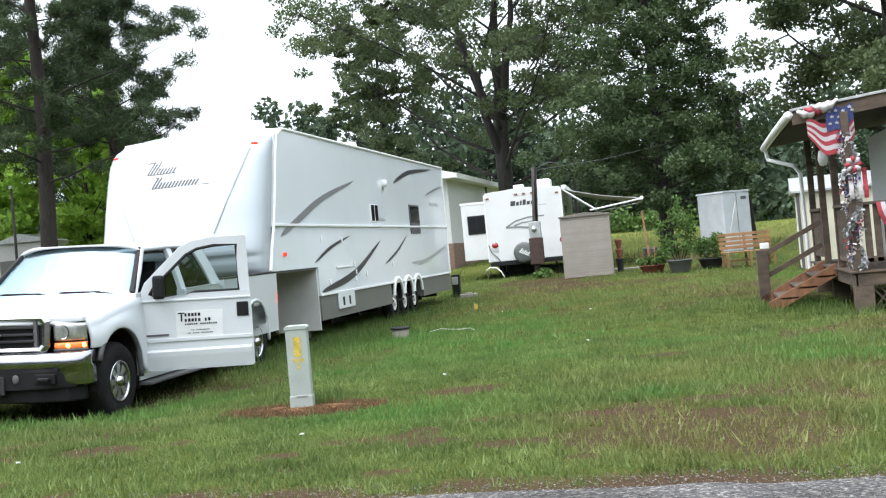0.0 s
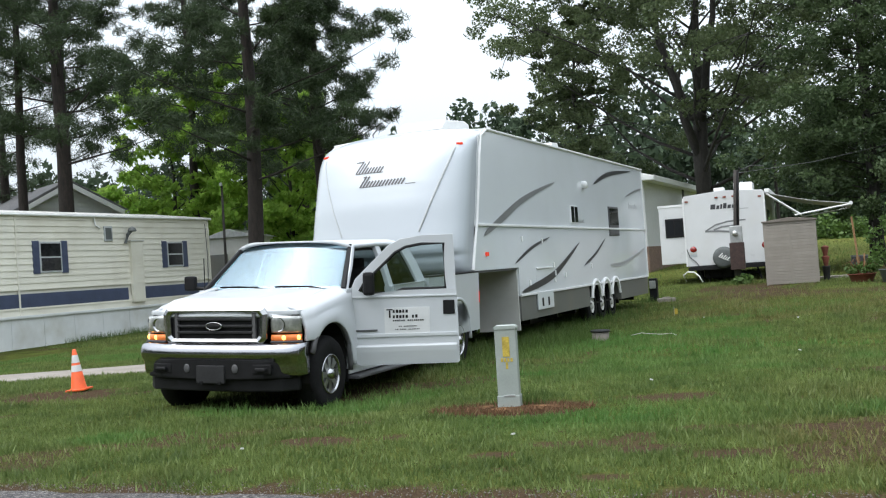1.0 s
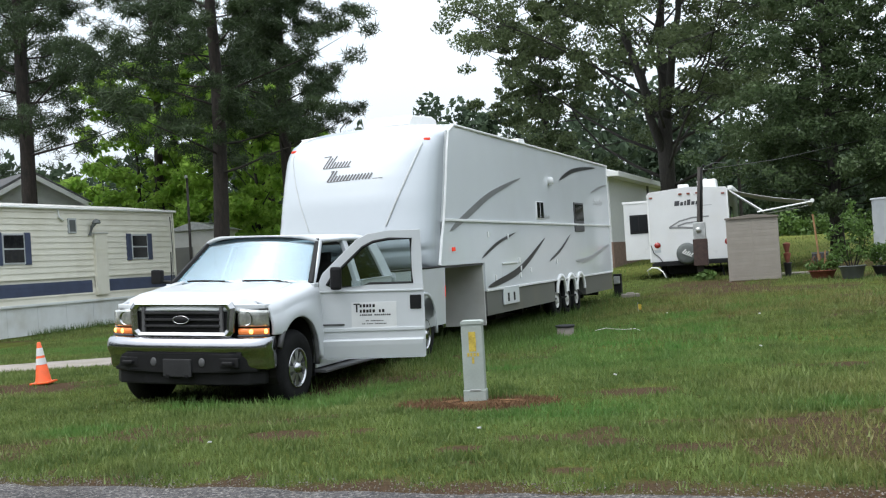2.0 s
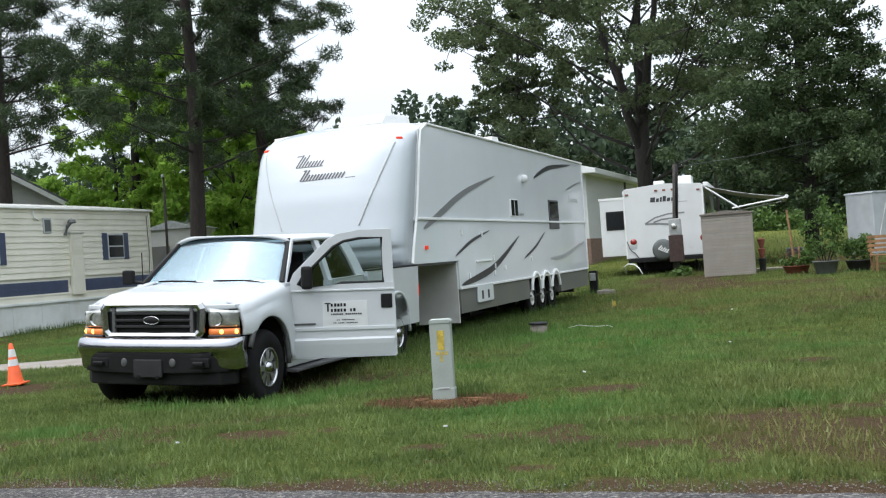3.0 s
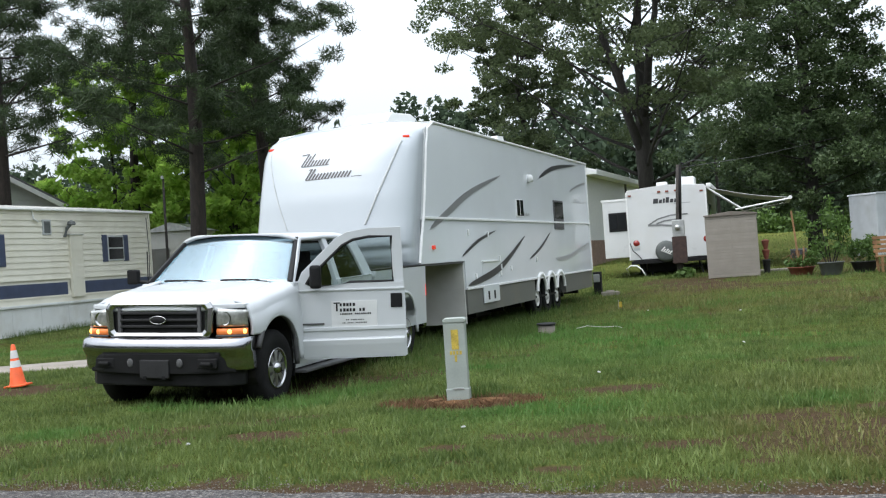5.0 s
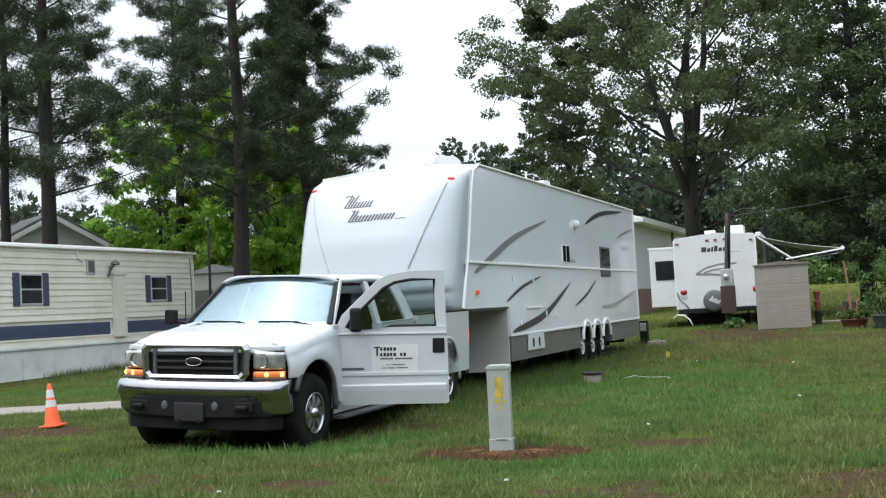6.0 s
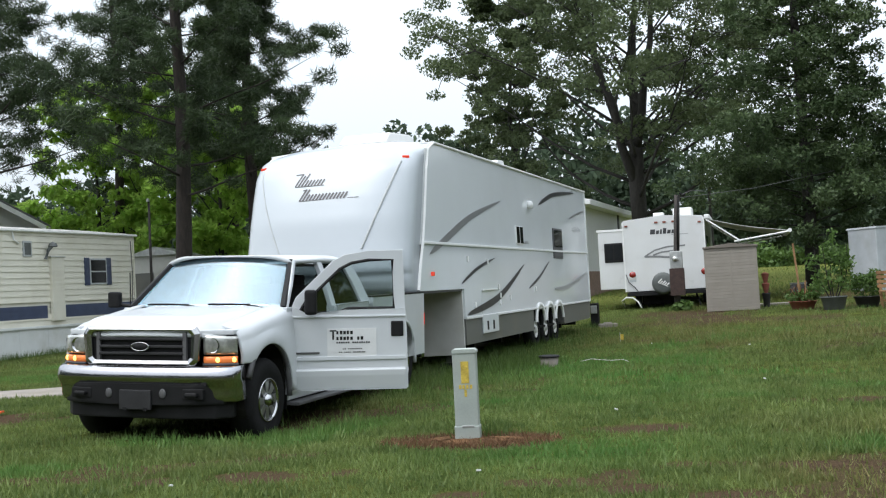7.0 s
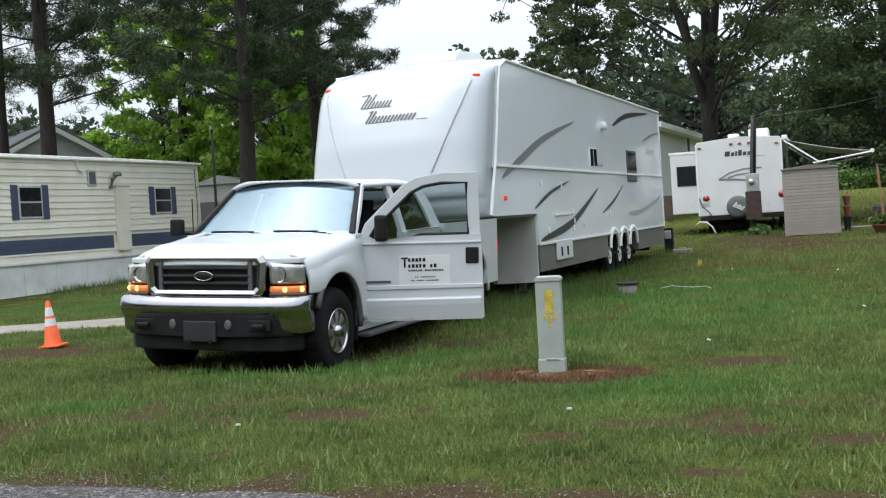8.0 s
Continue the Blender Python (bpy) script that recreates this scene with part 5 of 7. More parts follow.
# ---- travel trailer with awning, behind the garden shed ----
def build_travel_trailer():
    g0 = 0.29
    t = thing("travel_trailer", pose(0.85, 20.0, g0, 0, 0, 3.0), "white travel trailer with open slide-out and rear spare wheel", "camper")
    W = 1.235
    part("body", prism([(-W, 0.56), (W, 0.56), (W, 2.70), (W - 0.04, 2.78), (0, 2.86), (-W + 0.04, 2.76), (-W, 2.68)], "y", 0, 7.2, 0.02), M_OBW, t)
    part("rear_trim", box(-W - 0.012, -W + 0.03, -0.012, 0.02, 0.56, 2.7, 0.004), M_TRIM, t)
    part("rear_trim", box(W - 0.03, W + 0.012, -0.012, 0.02, 0.56, 2.7, 0.004), M_TRIM, t)
    s = part("slide_out", box(-W - 0.80, -W + 0.02, 0.25, 3.4, 0.66, 2.50, 0.02), M_OBW, t, "extended slide-out room")
    part("slide_trim", box(-W - 0.83, -W, 0.235, 0.27, 2.46, 2.53, 0.004), M_TRIM, s)
    w = part("slide_window", box(-W - 0.62, -W - 0.05, 0.22, 0.26, 1.50, 2.10, 0.03), M_BLACK, s)
    for a, b in ((-W - 0.58, -W - 0.35), (-W - 0.32, -W - 0.09)):
        part("pane", box(a, b, 0.212, 0.23, 1.58, 2.05, 0.005), M_DGLASS, w)
    part("frame_rail", box(-W + 0.1, W - 0.1, 0.02, 7.1, 0.42, 0.56, 0.01), M_BLACK, t)
    part("tank", box(-0.75, 0.1, 0.5, 2.2, 0.14, 0.45, 0.03), M_BLACK, t)
    part("bumper", box(-W + 0.05, W - 0.05, -0.14, 0.0, 0.42, 0.53, 0.01), M_BLACK, t, "black rear bumper")
    for x in (-W + 0.15, W - 0.15):
        for y in (2.6, 3.5):
            wh = part("wheel", lathe([(0.18, -0.1), (0.31, -0.1), (0.335, -0.05), (0.335, 0.05), (0.31, 0.1), (0.2, 0.1)], "x", 20, (x, y, 0.335)), M_TYRE, t, smooth=True)
            part("rim", lathe([(0.2, 0.1), (0.12, 0.07), (0.0, 0.08)], "x", 16, (x, y, 0.335)), M_TRIM, wh, smooth=True)
    for x in (-0.9, 0.85):
        part("stabiliser_jack", tube([(x, 0.6, 0.45), (x + 0.12, 0.5, 0.02)], 0.03), M_BLACK, t)
    sp = part("spare_wheel", lathe([(0.0, -0.30), (0.24, -0.30), (0.31, -0.27), (0.335, -0.2), (0.335, -0.12), (0.30, -0.08)], "y", 28, (-0.08, 0.02, 0.78)), M_POTG, t, "covered spare wheel", True)
    part("cover_mark", moved(strokes((0.15, 0.10, 0.13, 0.10, 0.12), -0.15, 0.0, 0.065, 0.035, 0.4), Matrix.Translation((-0.08, -0.306, 0.74)) @ pose(0, 0, 0, 0, 25, 0)), M_TRIM, sp)
    for x in (-1.0, 1.17):
        part("tail_lamp", lathe([(0.0, -0.05), (0.07, -0.04), (0.105, 0.0)], "y", 16, (x, 0, 1.08)), M_RED, t, "round red tail lamp", True)
    part("lamp_mount", box(-1.13, -0.90, -0.02, 0.0, 0.93, 1.02, 0.01), M_PANELG, t)
    for x in (-1.12, -0.2, 0.05, 0.32, 1.10):
        part("marker_lamp", box(x - 0.05, x + 0.05, -0.03, 0.0, 2.56 if abs(x) > 1 else 2.62, 2.61 if abs(x) > 1 else 2.675, 0.008), M_TERRA, t)
    for x, w, h in ((-0.40, 0.15, 0.15), (-0.22, 0.09, 0.11), (-0.10, 0.06, 0.14), (-0.01, 0.10, 0.17), (0.12, 0.10, 0.11), (0.25, 0.08, 0.11), (0.36, 0.11, 0.17)):
        part("name_mark", moved(prism([(0, 0), (w, 0), (w + 0.02, h), (0.02, h)], "y", -0.006, 0.0), Matrix.Translation((x, 0, 2.29))), M_DECALD, t)
    part("name_line", box(0.25, 0.75, -0.006, 0.0, 2.24, 2.262), M_DECALL, t)
    for pts, w in (([(-0.62, 0.02), (-0.30, 0.20), (0.10, 0.29), (0.62, 0.30)], 0.045), ([(-0.62, 0.02), (-0.20, 0.0), (0.30, -0.06), (0.45, -0.02)], 0.06), ([(-0.36, 0.05), (-0.10, 0.13), (0.25, 0.15)], 0.05)):
        part("emblem", moved(ribbon(pts, w), Matrix.Translation((0.02, -0.006, 1.60))), M_DECALG, t)
    part("plate", box(-1.10, -0.90, -0.015, 0.0, 0.86, 0.98, 0.004), M_TANK, t, "pale blank plate")
    for k, (xa, xb, zb) in enumerate(((-1.0, -0.80, 0.04), (-0.72, -0.60, 0.03), (-0.35, -0.15, 0.05), (0.25, 0.42, 0.03))):
        part("support", tube([(xa, 0.25 + 0.15 * k, 0.46), ((xa + xb) / 2 + 0.06, 0.2 + 0.15 * k, 0.25), (xb, 0.22 + 0.15 * k, zb)], 0.028, 6), M_BLACK, t)
    part("entry_step", box(0.30, 0.95, 0.35, 0.75, 0.22, 0.28, 0.01), M_BLACK, t)
    ac = part("air_conditioner", box(0.25, 0.85, 1.2, 2.1, 2.82, 3.12, 0.05), M_TRIM, t)
    part("roof_vent", box(-0.35, -0.02, 1.0, 1.4, 2.82, 3.0, 0.03), M_TRIM, t)
    part("side_window", box(W - 0.01, W + 0.02, 1.2, 2.6, 1.5, 2.2, 0.02), M_DGLASS, t)
    a = part("awning", sheet(lambda u, v: (W + 0.03 + 2.45 * u, 0.5 + 4.2 * v, 2.70 - 0.52 * u - 0.06 * math.sin(math.pi * u)), 8, 4, 0.012), M_AWN, t, "extended pale awning")
    part("awning_case", box(W, W + 0.16, 0.4, 4.8, 2.68, 2.82, 0.03), M_TRIM, a)
    part("roller", tube([(W + 2.5, 0.4, 2.17), (W + 2.5, 4.8, 2.17)], 0.06, 10), M_TRIM, a)
    for y in (0.42, 4.78):
        part("arm", tube([(W + 0.05, y, 2.66), (W + 1.05, y, 1.93)], 0.028, 6), M_TRIM, a)
        part("arm", tube([(W + 0.85, y, 1.93), (W + 2.48, y, 2.14)], 0.028, 6), M_TRIM, a)
    part("hose", tube([(-1.3, 0.1, 0.10), (-1.35, -0.1, 0.30), (-1.2, -0.25, 0.40), (-1.0, -0.3, 0.38), (-0.85, -0.3, 0.25), (-0.75, -0.35, 0.06)], 0.022, 8), M_TRIM, t, "white drain hose", True)
    part("power_cord", tube([(-1.2, -0.01, 1.1), (-1.12, -0.04, 0.85), (-0.95, -0.03, 0.7), (-0.85, -0.05, 0.55)], 0.015, 6), M_GREYPL, t)


build_travel_trailer()


# ---- garden shed, boards one by one ----
def build_garden_shed():
    s = thing("garden_shed", pose(3.01, 17.0, 0.20, 0, 0, 3), "small taupe resin garden shed with horizontal boards", "shed")
    part("wall", box(-0.66, 0.66, 0.03, 1.1, 0, 1.78), M_SHED, s)
    n = 20
    for k in range(n):
        z = 0.03 + k * 0.0875
        part("board", box(-0.67, 0.67, -0.012, 0.03, z, z + 0.082, 0.006, 1), M_SHED, s)
    part("centre_seam", box(-0.02, 0.02, -0.02, 0.0, 0.02, 1.80, 0.004, 1), M_SHED, s)
    for x in (-0.68, 0.68):
        part("corner_post", box(x - 0.03, x + 0.03, -0.012, 1.12, 0, 1.79, 0.01), M_SHED, s)
    part("roof", prism([(-0.74, 1.77), (0.74, 1.77), (0.74, 1.81), (0.0, 1.885), (-0.74, 1.81)], "y", -0.06, 1.18, 0.008), M_SHEDROOF, s, "dark low-pitched shed roof")


build_garden_shed()


# ---- service pole with meter ----
def build_meter_pole():
    p = thing("meter_pole", pose(1.33, 18.6, 0.24), "dark leaning wooden service pole with electric meter boxes", "utility pole")
    part("pole", tube([(-0.02, 0, 0), (0.04, 0, 1.6), (0.16, 0, 3.4)], [0.10, 0.09, 0.08], 12), M_POLE, p, smooth=True)
    part("meter_box", box(-0.14, 0.22, -0.20, -0.06, 1.25, 1.75, 0.02), M_STEEL, p, "grey meter box")
    part("meter", lathe([(0.0, -0.32), (0.06, -0.31), (0.085, -0.27), (0.085, -0.19)], "y", 20, (0.02, 0, 1.52)), M_LENS, p, "round glass meter", True)
    part("breaker_box", box(-0.17, 0.25, -0.22, -0.06, 0.45, 1.25, 0.02), M_RUST, p, "rusted dark brown breaker box")
    part("conduit", tube([(0.1, -0.09, 1.75), (0.14, -0.09, 2.6), (0.2, -0.06, 3.35), (0.26, -0.05, 3.45), (0.3, -0.1, 3.40)], 0.03, 8), M_BLACK, p, smooth=True)
    part("wire", tube([(0.28, -0.1, 3.38), (0.6, 0, 3.5), (0.9, 0.4, 3.48)], 0.012, 6), M_GREYPL, p)
    part("weed", leaf_cloud([((0.15, -0.2, 0.15), (0.28, 0.15, 0.16))], 120, 0.09, 11), M_SHRUB, p, "weeds at its foot")


def leaf_cloud(blobs, count, size, seed, slim=0.55, droop=0.0, tri=False):
    """Many small leaves scattered inside ellipsoids, denser towards their skins; one mesh."""
    r = np.random.default_rng(seed)
    cs = np.array([b[0] for b in blobs], dtype=float)
    ra = np.array([b[1] for b in blobs], dtype=float)
    vol = ra.prod(1) ** (2 / 3)
    k = r.choice(len(blobs), count, p=vol / vol.sum())
    d = r.normal(size=(count, 3))
    d /= np.linalg.norm(d, axis=1, keepdims=True)
    rad = r.random(count) ** 0.45
    c = cs[k] + d * ra[k] * rad[:, None]
    a = r.normal(size=(count, 3))
    a[:, 2] -= droop
    a /= np.linalg.norm(a, axis=1, keepdims=True)
    b = np.cross(a, r.normal(size=(count, 3)))
    b /= np.linalg.norm(b, axis=1, keepdims=True)
    s = size * (0.6 + 0.8 * r.random(count))[:, None]
    if tri:
        v = np.stack([c - b * s * slim, c + b * s * slim, c + a * s * 2], 1)
    else:
        v = np.stack([c - a * s, c + b * s * slim, c + a * s, c - b * s * slim], 1)
    m = v.shape[1]
    me = bpy.data.meshes.new("leaves")
    me.vertices.add(count * m)
    me.vertices.foreach_set("co", v.reshape(-1).astype(np.float32))
    me.loops.add(count * m)
    me.loops.foreach_set("vertex_index", np.arange(count * m, dtype=np.int32))
    me.polygons.add(count)
    me.polygons.foreach_set("loop_start", np.arange(0, count * m, m, dtype=np.int32))
    me.update(calc_edges=True)
    return me


build_meter_pole()


def build_small_post():
    p = thing("hookup_post", pose(-0.1, 13.0, 0.10), "short dark post with grey outlet box by the lawn", "hookup post")
    part("post", box(-0.10, 0.10, -0.09, 0.09, -0.02, 0.60, 0.012), M_BLACK, p)
    part("outlet_box", box(-0.085, 0.075, -0.125, -0.08, 0.34, 0.54, 0.015), M_STEEL, p, "grey outlet box")
    s = thing("concrete_block", pose(0.28, 12.6, 0.09, 0, 0, 15), "small weathered concrete block lying on grass", "block")
    part("block", box(-0.22, 0.22, -0.2, 0.2, 0, 0.10, 0.02), M_CONC, s)
    part("block_rim", box(-0.10, 0.10, -0.09, 0.09, 0.09, 0.13, 0.02), M_CONC, s)


build_small_post()


def build_pedestal():
    p = thing("utility_pedestal", pose(PED[0], PED[1], 0.0, 1.0, 0.5, 10), "grey-green steel utility pedestal with faded yellow sticker", "utility pedestal")
    part("base", box(-0.105, 0.105, -0.065, 0.065, -0.05, 0.13, 0.010), M_PED, p)
    part("cover", box(-0.098, 0.098, -0.058, 0.058, 0.12, 0.735, 0.010), M_PED, p)
    part("cap", prism([(-0.105, 0.725), (0.105, 0.725), (0.105, 0.748), (0.085, 0.763), (-0.085, 0.763), (-0.105, 0.748)], "y", -0.065, 0.065, 0.006), M_PED, p)
    part("hasp", box(-0.04, 0.06, -0.070, -0.055, 0.118, 0.135, 0.004), M_STEEL, p)
    part("sticker", box(-0.03, 0.035, -0.0615, -0.057, 0.48, 0.66, 0.001), M_YELLOW, p, "faded yellow warning sticker")
    for k, x in enumerate((-0.05, -0.022, 0.008, 0.038)):
        part("sticker_bar", box(x, x + 0.02, -0.0615, -0.057, 0.435, 0.468), M_YELLOW, p)
    part("sticker_bar", box(-0.008, 0.012, -0.0615, -0.057, 0.37, 0.43), M_YELLOW, p)


build_pedestal()


def build_mound():
    """Pine straw and bare soil heaped round the pedestal."""
    tagged(part("soil_mound", sheet(lambda u, v: (PED[0] + (0.50 + 0.13 * math.sin(5 * 6.2832 * u) + 0.09 * math.sin(3 * 6.2832 * u + 1)) * v * math.cos(6.2832 * u), PED[1] + (0.24 + 0.06 * math.sin(4 * 6.2832 * u)) * v * math.sin(6.2832 * u),
                                              0.028 * (1 - v * v) - 0.03 * v ** 6 + 0.012 * math.sin(37 * u) * v), 48, 8), M_DIRT, smooth=True), "reddish mound of soil and pine straw round the pedestal", "soil", kind="structure")


build_mound()


def build_cone():
    c = thing("traffic_cone", pose(-4.62, -3.85, 0.02, 2, -3, 10) @ Matrix.Scale(0.80, 4), "orange traffic cone with two white bands", "traffic cone")
    part("base", box(-0.17, 0.17, -0.17, 0.17, 0.0, 0.03, 0.01), M_ORANGE, c)
    def rr(z):
        return 0.135 - 0.105 * z / 0.70
    part("cone", lathe([(rr(0) + 0.01, 0.03), (rr(0.05), 0.06), (rr(0.68), 0.68), (rr(0.70) - 0.012, 0.70), (0.0, 0.70)], "z", 24), M_ORANGE, c, smooth=True)
    for z0, z1 in ((0.32, 0.43), (0.47, 0.60)):
        part("band", lathe([(rr(z0) + 0.003, z0), (rr(z1) + 0.003, z1)], "z", 24), M_WHITE, c, "white reflective band", True)


build_cone()


def build_yard_bits():
    b = thing("paint_bucket", pose(1.32, 1.35, -0.05, 2, 1, 20), "grey bucket with dark lid in the grass", "bucket")
    part("body", lathe([(0.10, 0.0), (0.125, 0.02), (0.14, 0.20), (0.0, 0.20)], "z", 20), M_CONC, b, smooth=True)
    part("lid", lathe([(0.0, 0.225), (0.15, 0.225), (0.158, 0.215), (0.158, 0.20), (0.12, 0.195)], "z", 20), M_BLACK, b, "dark dented lid", True)
    h = tagged(part("white_hose", tube([(1.75, 1.62, 0.05), (1.9, 1.72, 0.075), (2.05, 1.66, 0.06), (2.2, 1.75, 0.04), (2.4, 1.62, 0.055), (2.5, 1.5, 0.03)], 0.0042, 8), M_PANELG, smooth=True), "white water hose loosely coiled on grass", "hose")
    s = thing("marker_flag", pose(1.55, 6.6, 0.02), "small yellow marker flag in the lawn", "marker")
    part("wire", tube([(0, 0, 0), (0, 0, 0.22)], 0.006, 6), M_STEEL, s)
    part("flag", sheet(lambda u, v: (0.07 * u, 0.01 * math.sin(5 * u), 0.07 + 0.11 * v), 4, 2, 0.004), M_YELLOW, s)
    rnd = random.Random(5)
    proto = None
    for x, y in ((3.35, -4.8), (3.0, -8.3), (1.0, -8.9), (4.1, 4.3), (4.6, -2.0), (2.3, 5.5)):
        if proto is None:
            proto = tagged(part("litter_scrap", box(-0.016, 0.016, -0.011, 0.011, 0.0, 0.014, 0.004), M_WHITE), "small pale scrap lying in the grass", "litter", "scraps on the lawn")
            proto.matrix_basis = pose(x, y, gz(x, y) + 0.03, 10, 15, 30)
        else:
            copy_thing(proto, pose(x, y, gz(x, y) + 0.03, rnd.uniform(-20, 20), rnd.uniform(-20, 20), rnd.uniform(0, 180)))


build_yard_bits()


# ---- garden corner: pots, bench, bin, tank ----
def build_pot(name, x, y, r, h, material, label, category="potted plant"):
    p = thing(name, pose(x, y, gz(x, y)), label, category)
    part("pot", lathe([(r * 0.72, 0), (r * 0.75, 0.01), (r * 0.97, h * 0.9), (r * 1.05, h * 0.92), (r * 1.05, h), (r * 0.93, h), (r * 0.9, h * 0.85), (0, h * 0.85)], "z", 22), material, p, smooth=True)
    return p


def build_garden():
    p = build_pot("potted_shrub", 5.62, 15.4, 0.33, 0.34, M_POTG, "tall leafy shrub in a grey tub")
    r = random.Random(3)
    part("stems", joined(*[tube([(0.05 * k - 0.1, 0, 0.3), (0.16 * k - 0.32 + r.uniform(-0.1, 0.1), r.uniform(-0.15, 0.15), 0.9), (0.2 * k - 0.4, r.uniform(-0.2, 0.2), 1.4 + r.uniform(-0.2, 0.4))], [0.02, 0.015, 0.008], 6) for k in range(5)]), M_BARKO, p)
    part("foliage", leaf_cloud([((-0.25, 0, 0.75), (0.3, 0.3, 0.4)), ((0.2, 0, 0.9), (0.35, 0.3, 0.5)), ((0, 0, 1.45), (0.3, 0.3, 0.4)), ((0.35, 0, 1.25), (0.25, 0.25, 0.3)), ((-0.45, 0, 1.25), (0.2, 0.2, 0.3)), ((0.05, 0, 1.9), (0.14, 0.14, 0.2))], 850, 0.06, 21), M_SHRUB, p, "loose green leaves")
    p = build_pot("potted_plant", 6.45, 15.9, 0.34, 0.28, M_POTB, "bushy green plant in a black tub")
    part("foliage", leaf_cloud([((0, 0, 0.55), (0.45, 0.4, 0.3)), ((0.2, 0, 0.75), (0.25, 0.25, 0.25)), ((-0.2, 0, 0.7), (0.25, 0.2, 0.2))], 800, 0.055, 22), M_SHRUB, p, "dense green leaves")
    part("cane", tube([(0.45, 0.05, 0.2), (0.60, 0.1, 1.0), (0.78, 0.1, 1.75)], 0.014, 6), M_PANELG, p, "pale leaning cane")
    p = build_pot("flower_tub", 4.85, 16.2, 0.36, 0.22, M_TERRA, "wide brown tub with sprawling plants")
    part("foliage", leaf_cloud([((0, 0, 0.35), (0.45, 0.35, 0.18)), ((0.3, 0, 0.45), (0.2, 0.2, 0.25))], 500, 0.055, 23), M_SHRUB, p)
    part("stake", tube([(-0.05, 0, 0.15), (-0.1, 0.05, 1.0), (-0.16, 0.05, 1.75)], 0.03, 6), M_PINEW, p, "leaning orange stake")
    part("long_leaves", joined(*[tube([(0.1 * math.cos(k), 0.1 * math.sin(k), 0.2), (0.28 * math.cos(k), 0.28 * math.sin(k), 0.55 + 0.05 * (k % 3)), (0.5 * math.cos(k), 0.5 * math.sin(k), 0.35 + 0.1 * (k % 2))], [0.02, 0.016, 0.004], 4) for k in range(9)]), M_STRAW, p, "drooping yellowed leaves")
    part("stake", tube([(0.05, -0.1, 0.15), (0.1, 0.0, 0.75)], 0.025, 6), M_PINEW, p)
    p = build_pot("stacked_pots", 3.86, 18.0, 0.11, 0.40, M_POTB, "stack of dark and terracotta pots", "plant pots")
    for z, m in ((0.40, M_TERRA), (0.68, M_TERRA)):
        part("upper_pot", lathe([(0.05, 0), (0.10, 0.22), (0.11, 0.26), (0.03, 0.30)], "z", 16, (0, 0, z)), m, p, "terracotta pot")
    b = thing("barrel", pose(4.72, 19.5, gz(4.7, 19.5)), "dark blue plastic barrel on the grass", "barrel")
    part("body", lathe([(0.20, 0), (0.23, 0.04), (0.25, 0.28), (0.23, 0.52), (0.21, 0.57), (0, 0.57)], "z", 20), M_POTB, b, smooth=True)
    part("rim", lathe([(0.22, 0.53), (0.245, 0.54), (0.245, 0.58), (0.21, 0.58)], "z", 20), M_POTG, b)
    s = thing("paving_slab", pose(4.2, 19.0, gz(4.2, 19.0)), "pale concrete slab lying on grass", "slab")
    part("slab", box(-0.6, 0.25, -0.4, 0.4, -0.02, 0.05, 0.01), M_CONC, s)
    # bench
    n = thing("garden_bench", pose(7.42, 15.3, gz(7.4, 15.3), 0, 0, 12), "orange-brown slatted pine garden bench", "bench")
    for x in (-0.62, 0.0, 0.62):
        part("leg", box(x - 0.03, x + 0.03, -0.28, -0.22, 0, 0.42, 0.005), M_PINEW, n)
        part("leg", moved(box(-0.03, 0.03, -0.03, 0.03, 0, 0.92, 0.005), Matrix.Translation((x, 0.22, 0)) @ pose(0, 0, 0, -8, 0, 0)), M_PINEW, n)
    for k in range(4):
        part("seat_slat", box(-0.7, 0.7, -0.28 + 0.13 * k, -0.17 + 0.13 * k, 0.40, 0.43, 0.005), M_PINEW, n)
    for k in range(4):
        part("back_slat", box(-0.7, 0.7, 0.25 + 0.015 * k, 0.28 + 0.015 * k, 0.50 + 0.115 * k, 0.58 + 0.115 * k, 0.005), M_PINEW, n)
    part("lower_rail", box(-0.66, 0.66, -0.02, 0.02, 0.16, 0.21, 0.005), M_PINEW, n)
    x = tagged(part("white_box", box(7.72, 7.95, 15.0, 15.2, gz(7.8, 15.1) + 0.44, gz(7.8, 15.1) + 0.60, 0.02), M_WHITE), "small white box standing on the bench", "box")
    t = thing("storage_cabinet", pose(7.15, 24.2, gz(7.15, 24.2), 0, 0, 42), "pale grey upright metal storage cabinet behind the plants", "storage cabinet")
    part("body", box(-0.62, 0.62, -0.62, 0.62, 0, 2.02, 0.06, 3), M_TANK, t)
    part("lid", prism([(-0.65, 2.0), (0.65, 2.0), (0.60, 2.06), (-0.60, 2.06)], "y", -0.65, 0.65, 0.01), M_TANK, t)
    part("door_seam", box(-0.006, 0.006, -0.632, -0.615, 0.1, 1.95), M_GREYPL, t)
    part("vent", box(0.2, 0.45, -0.634, -0.615, 1.75, 1.85, 0.004), M_GREYPL, t)


build_garden()


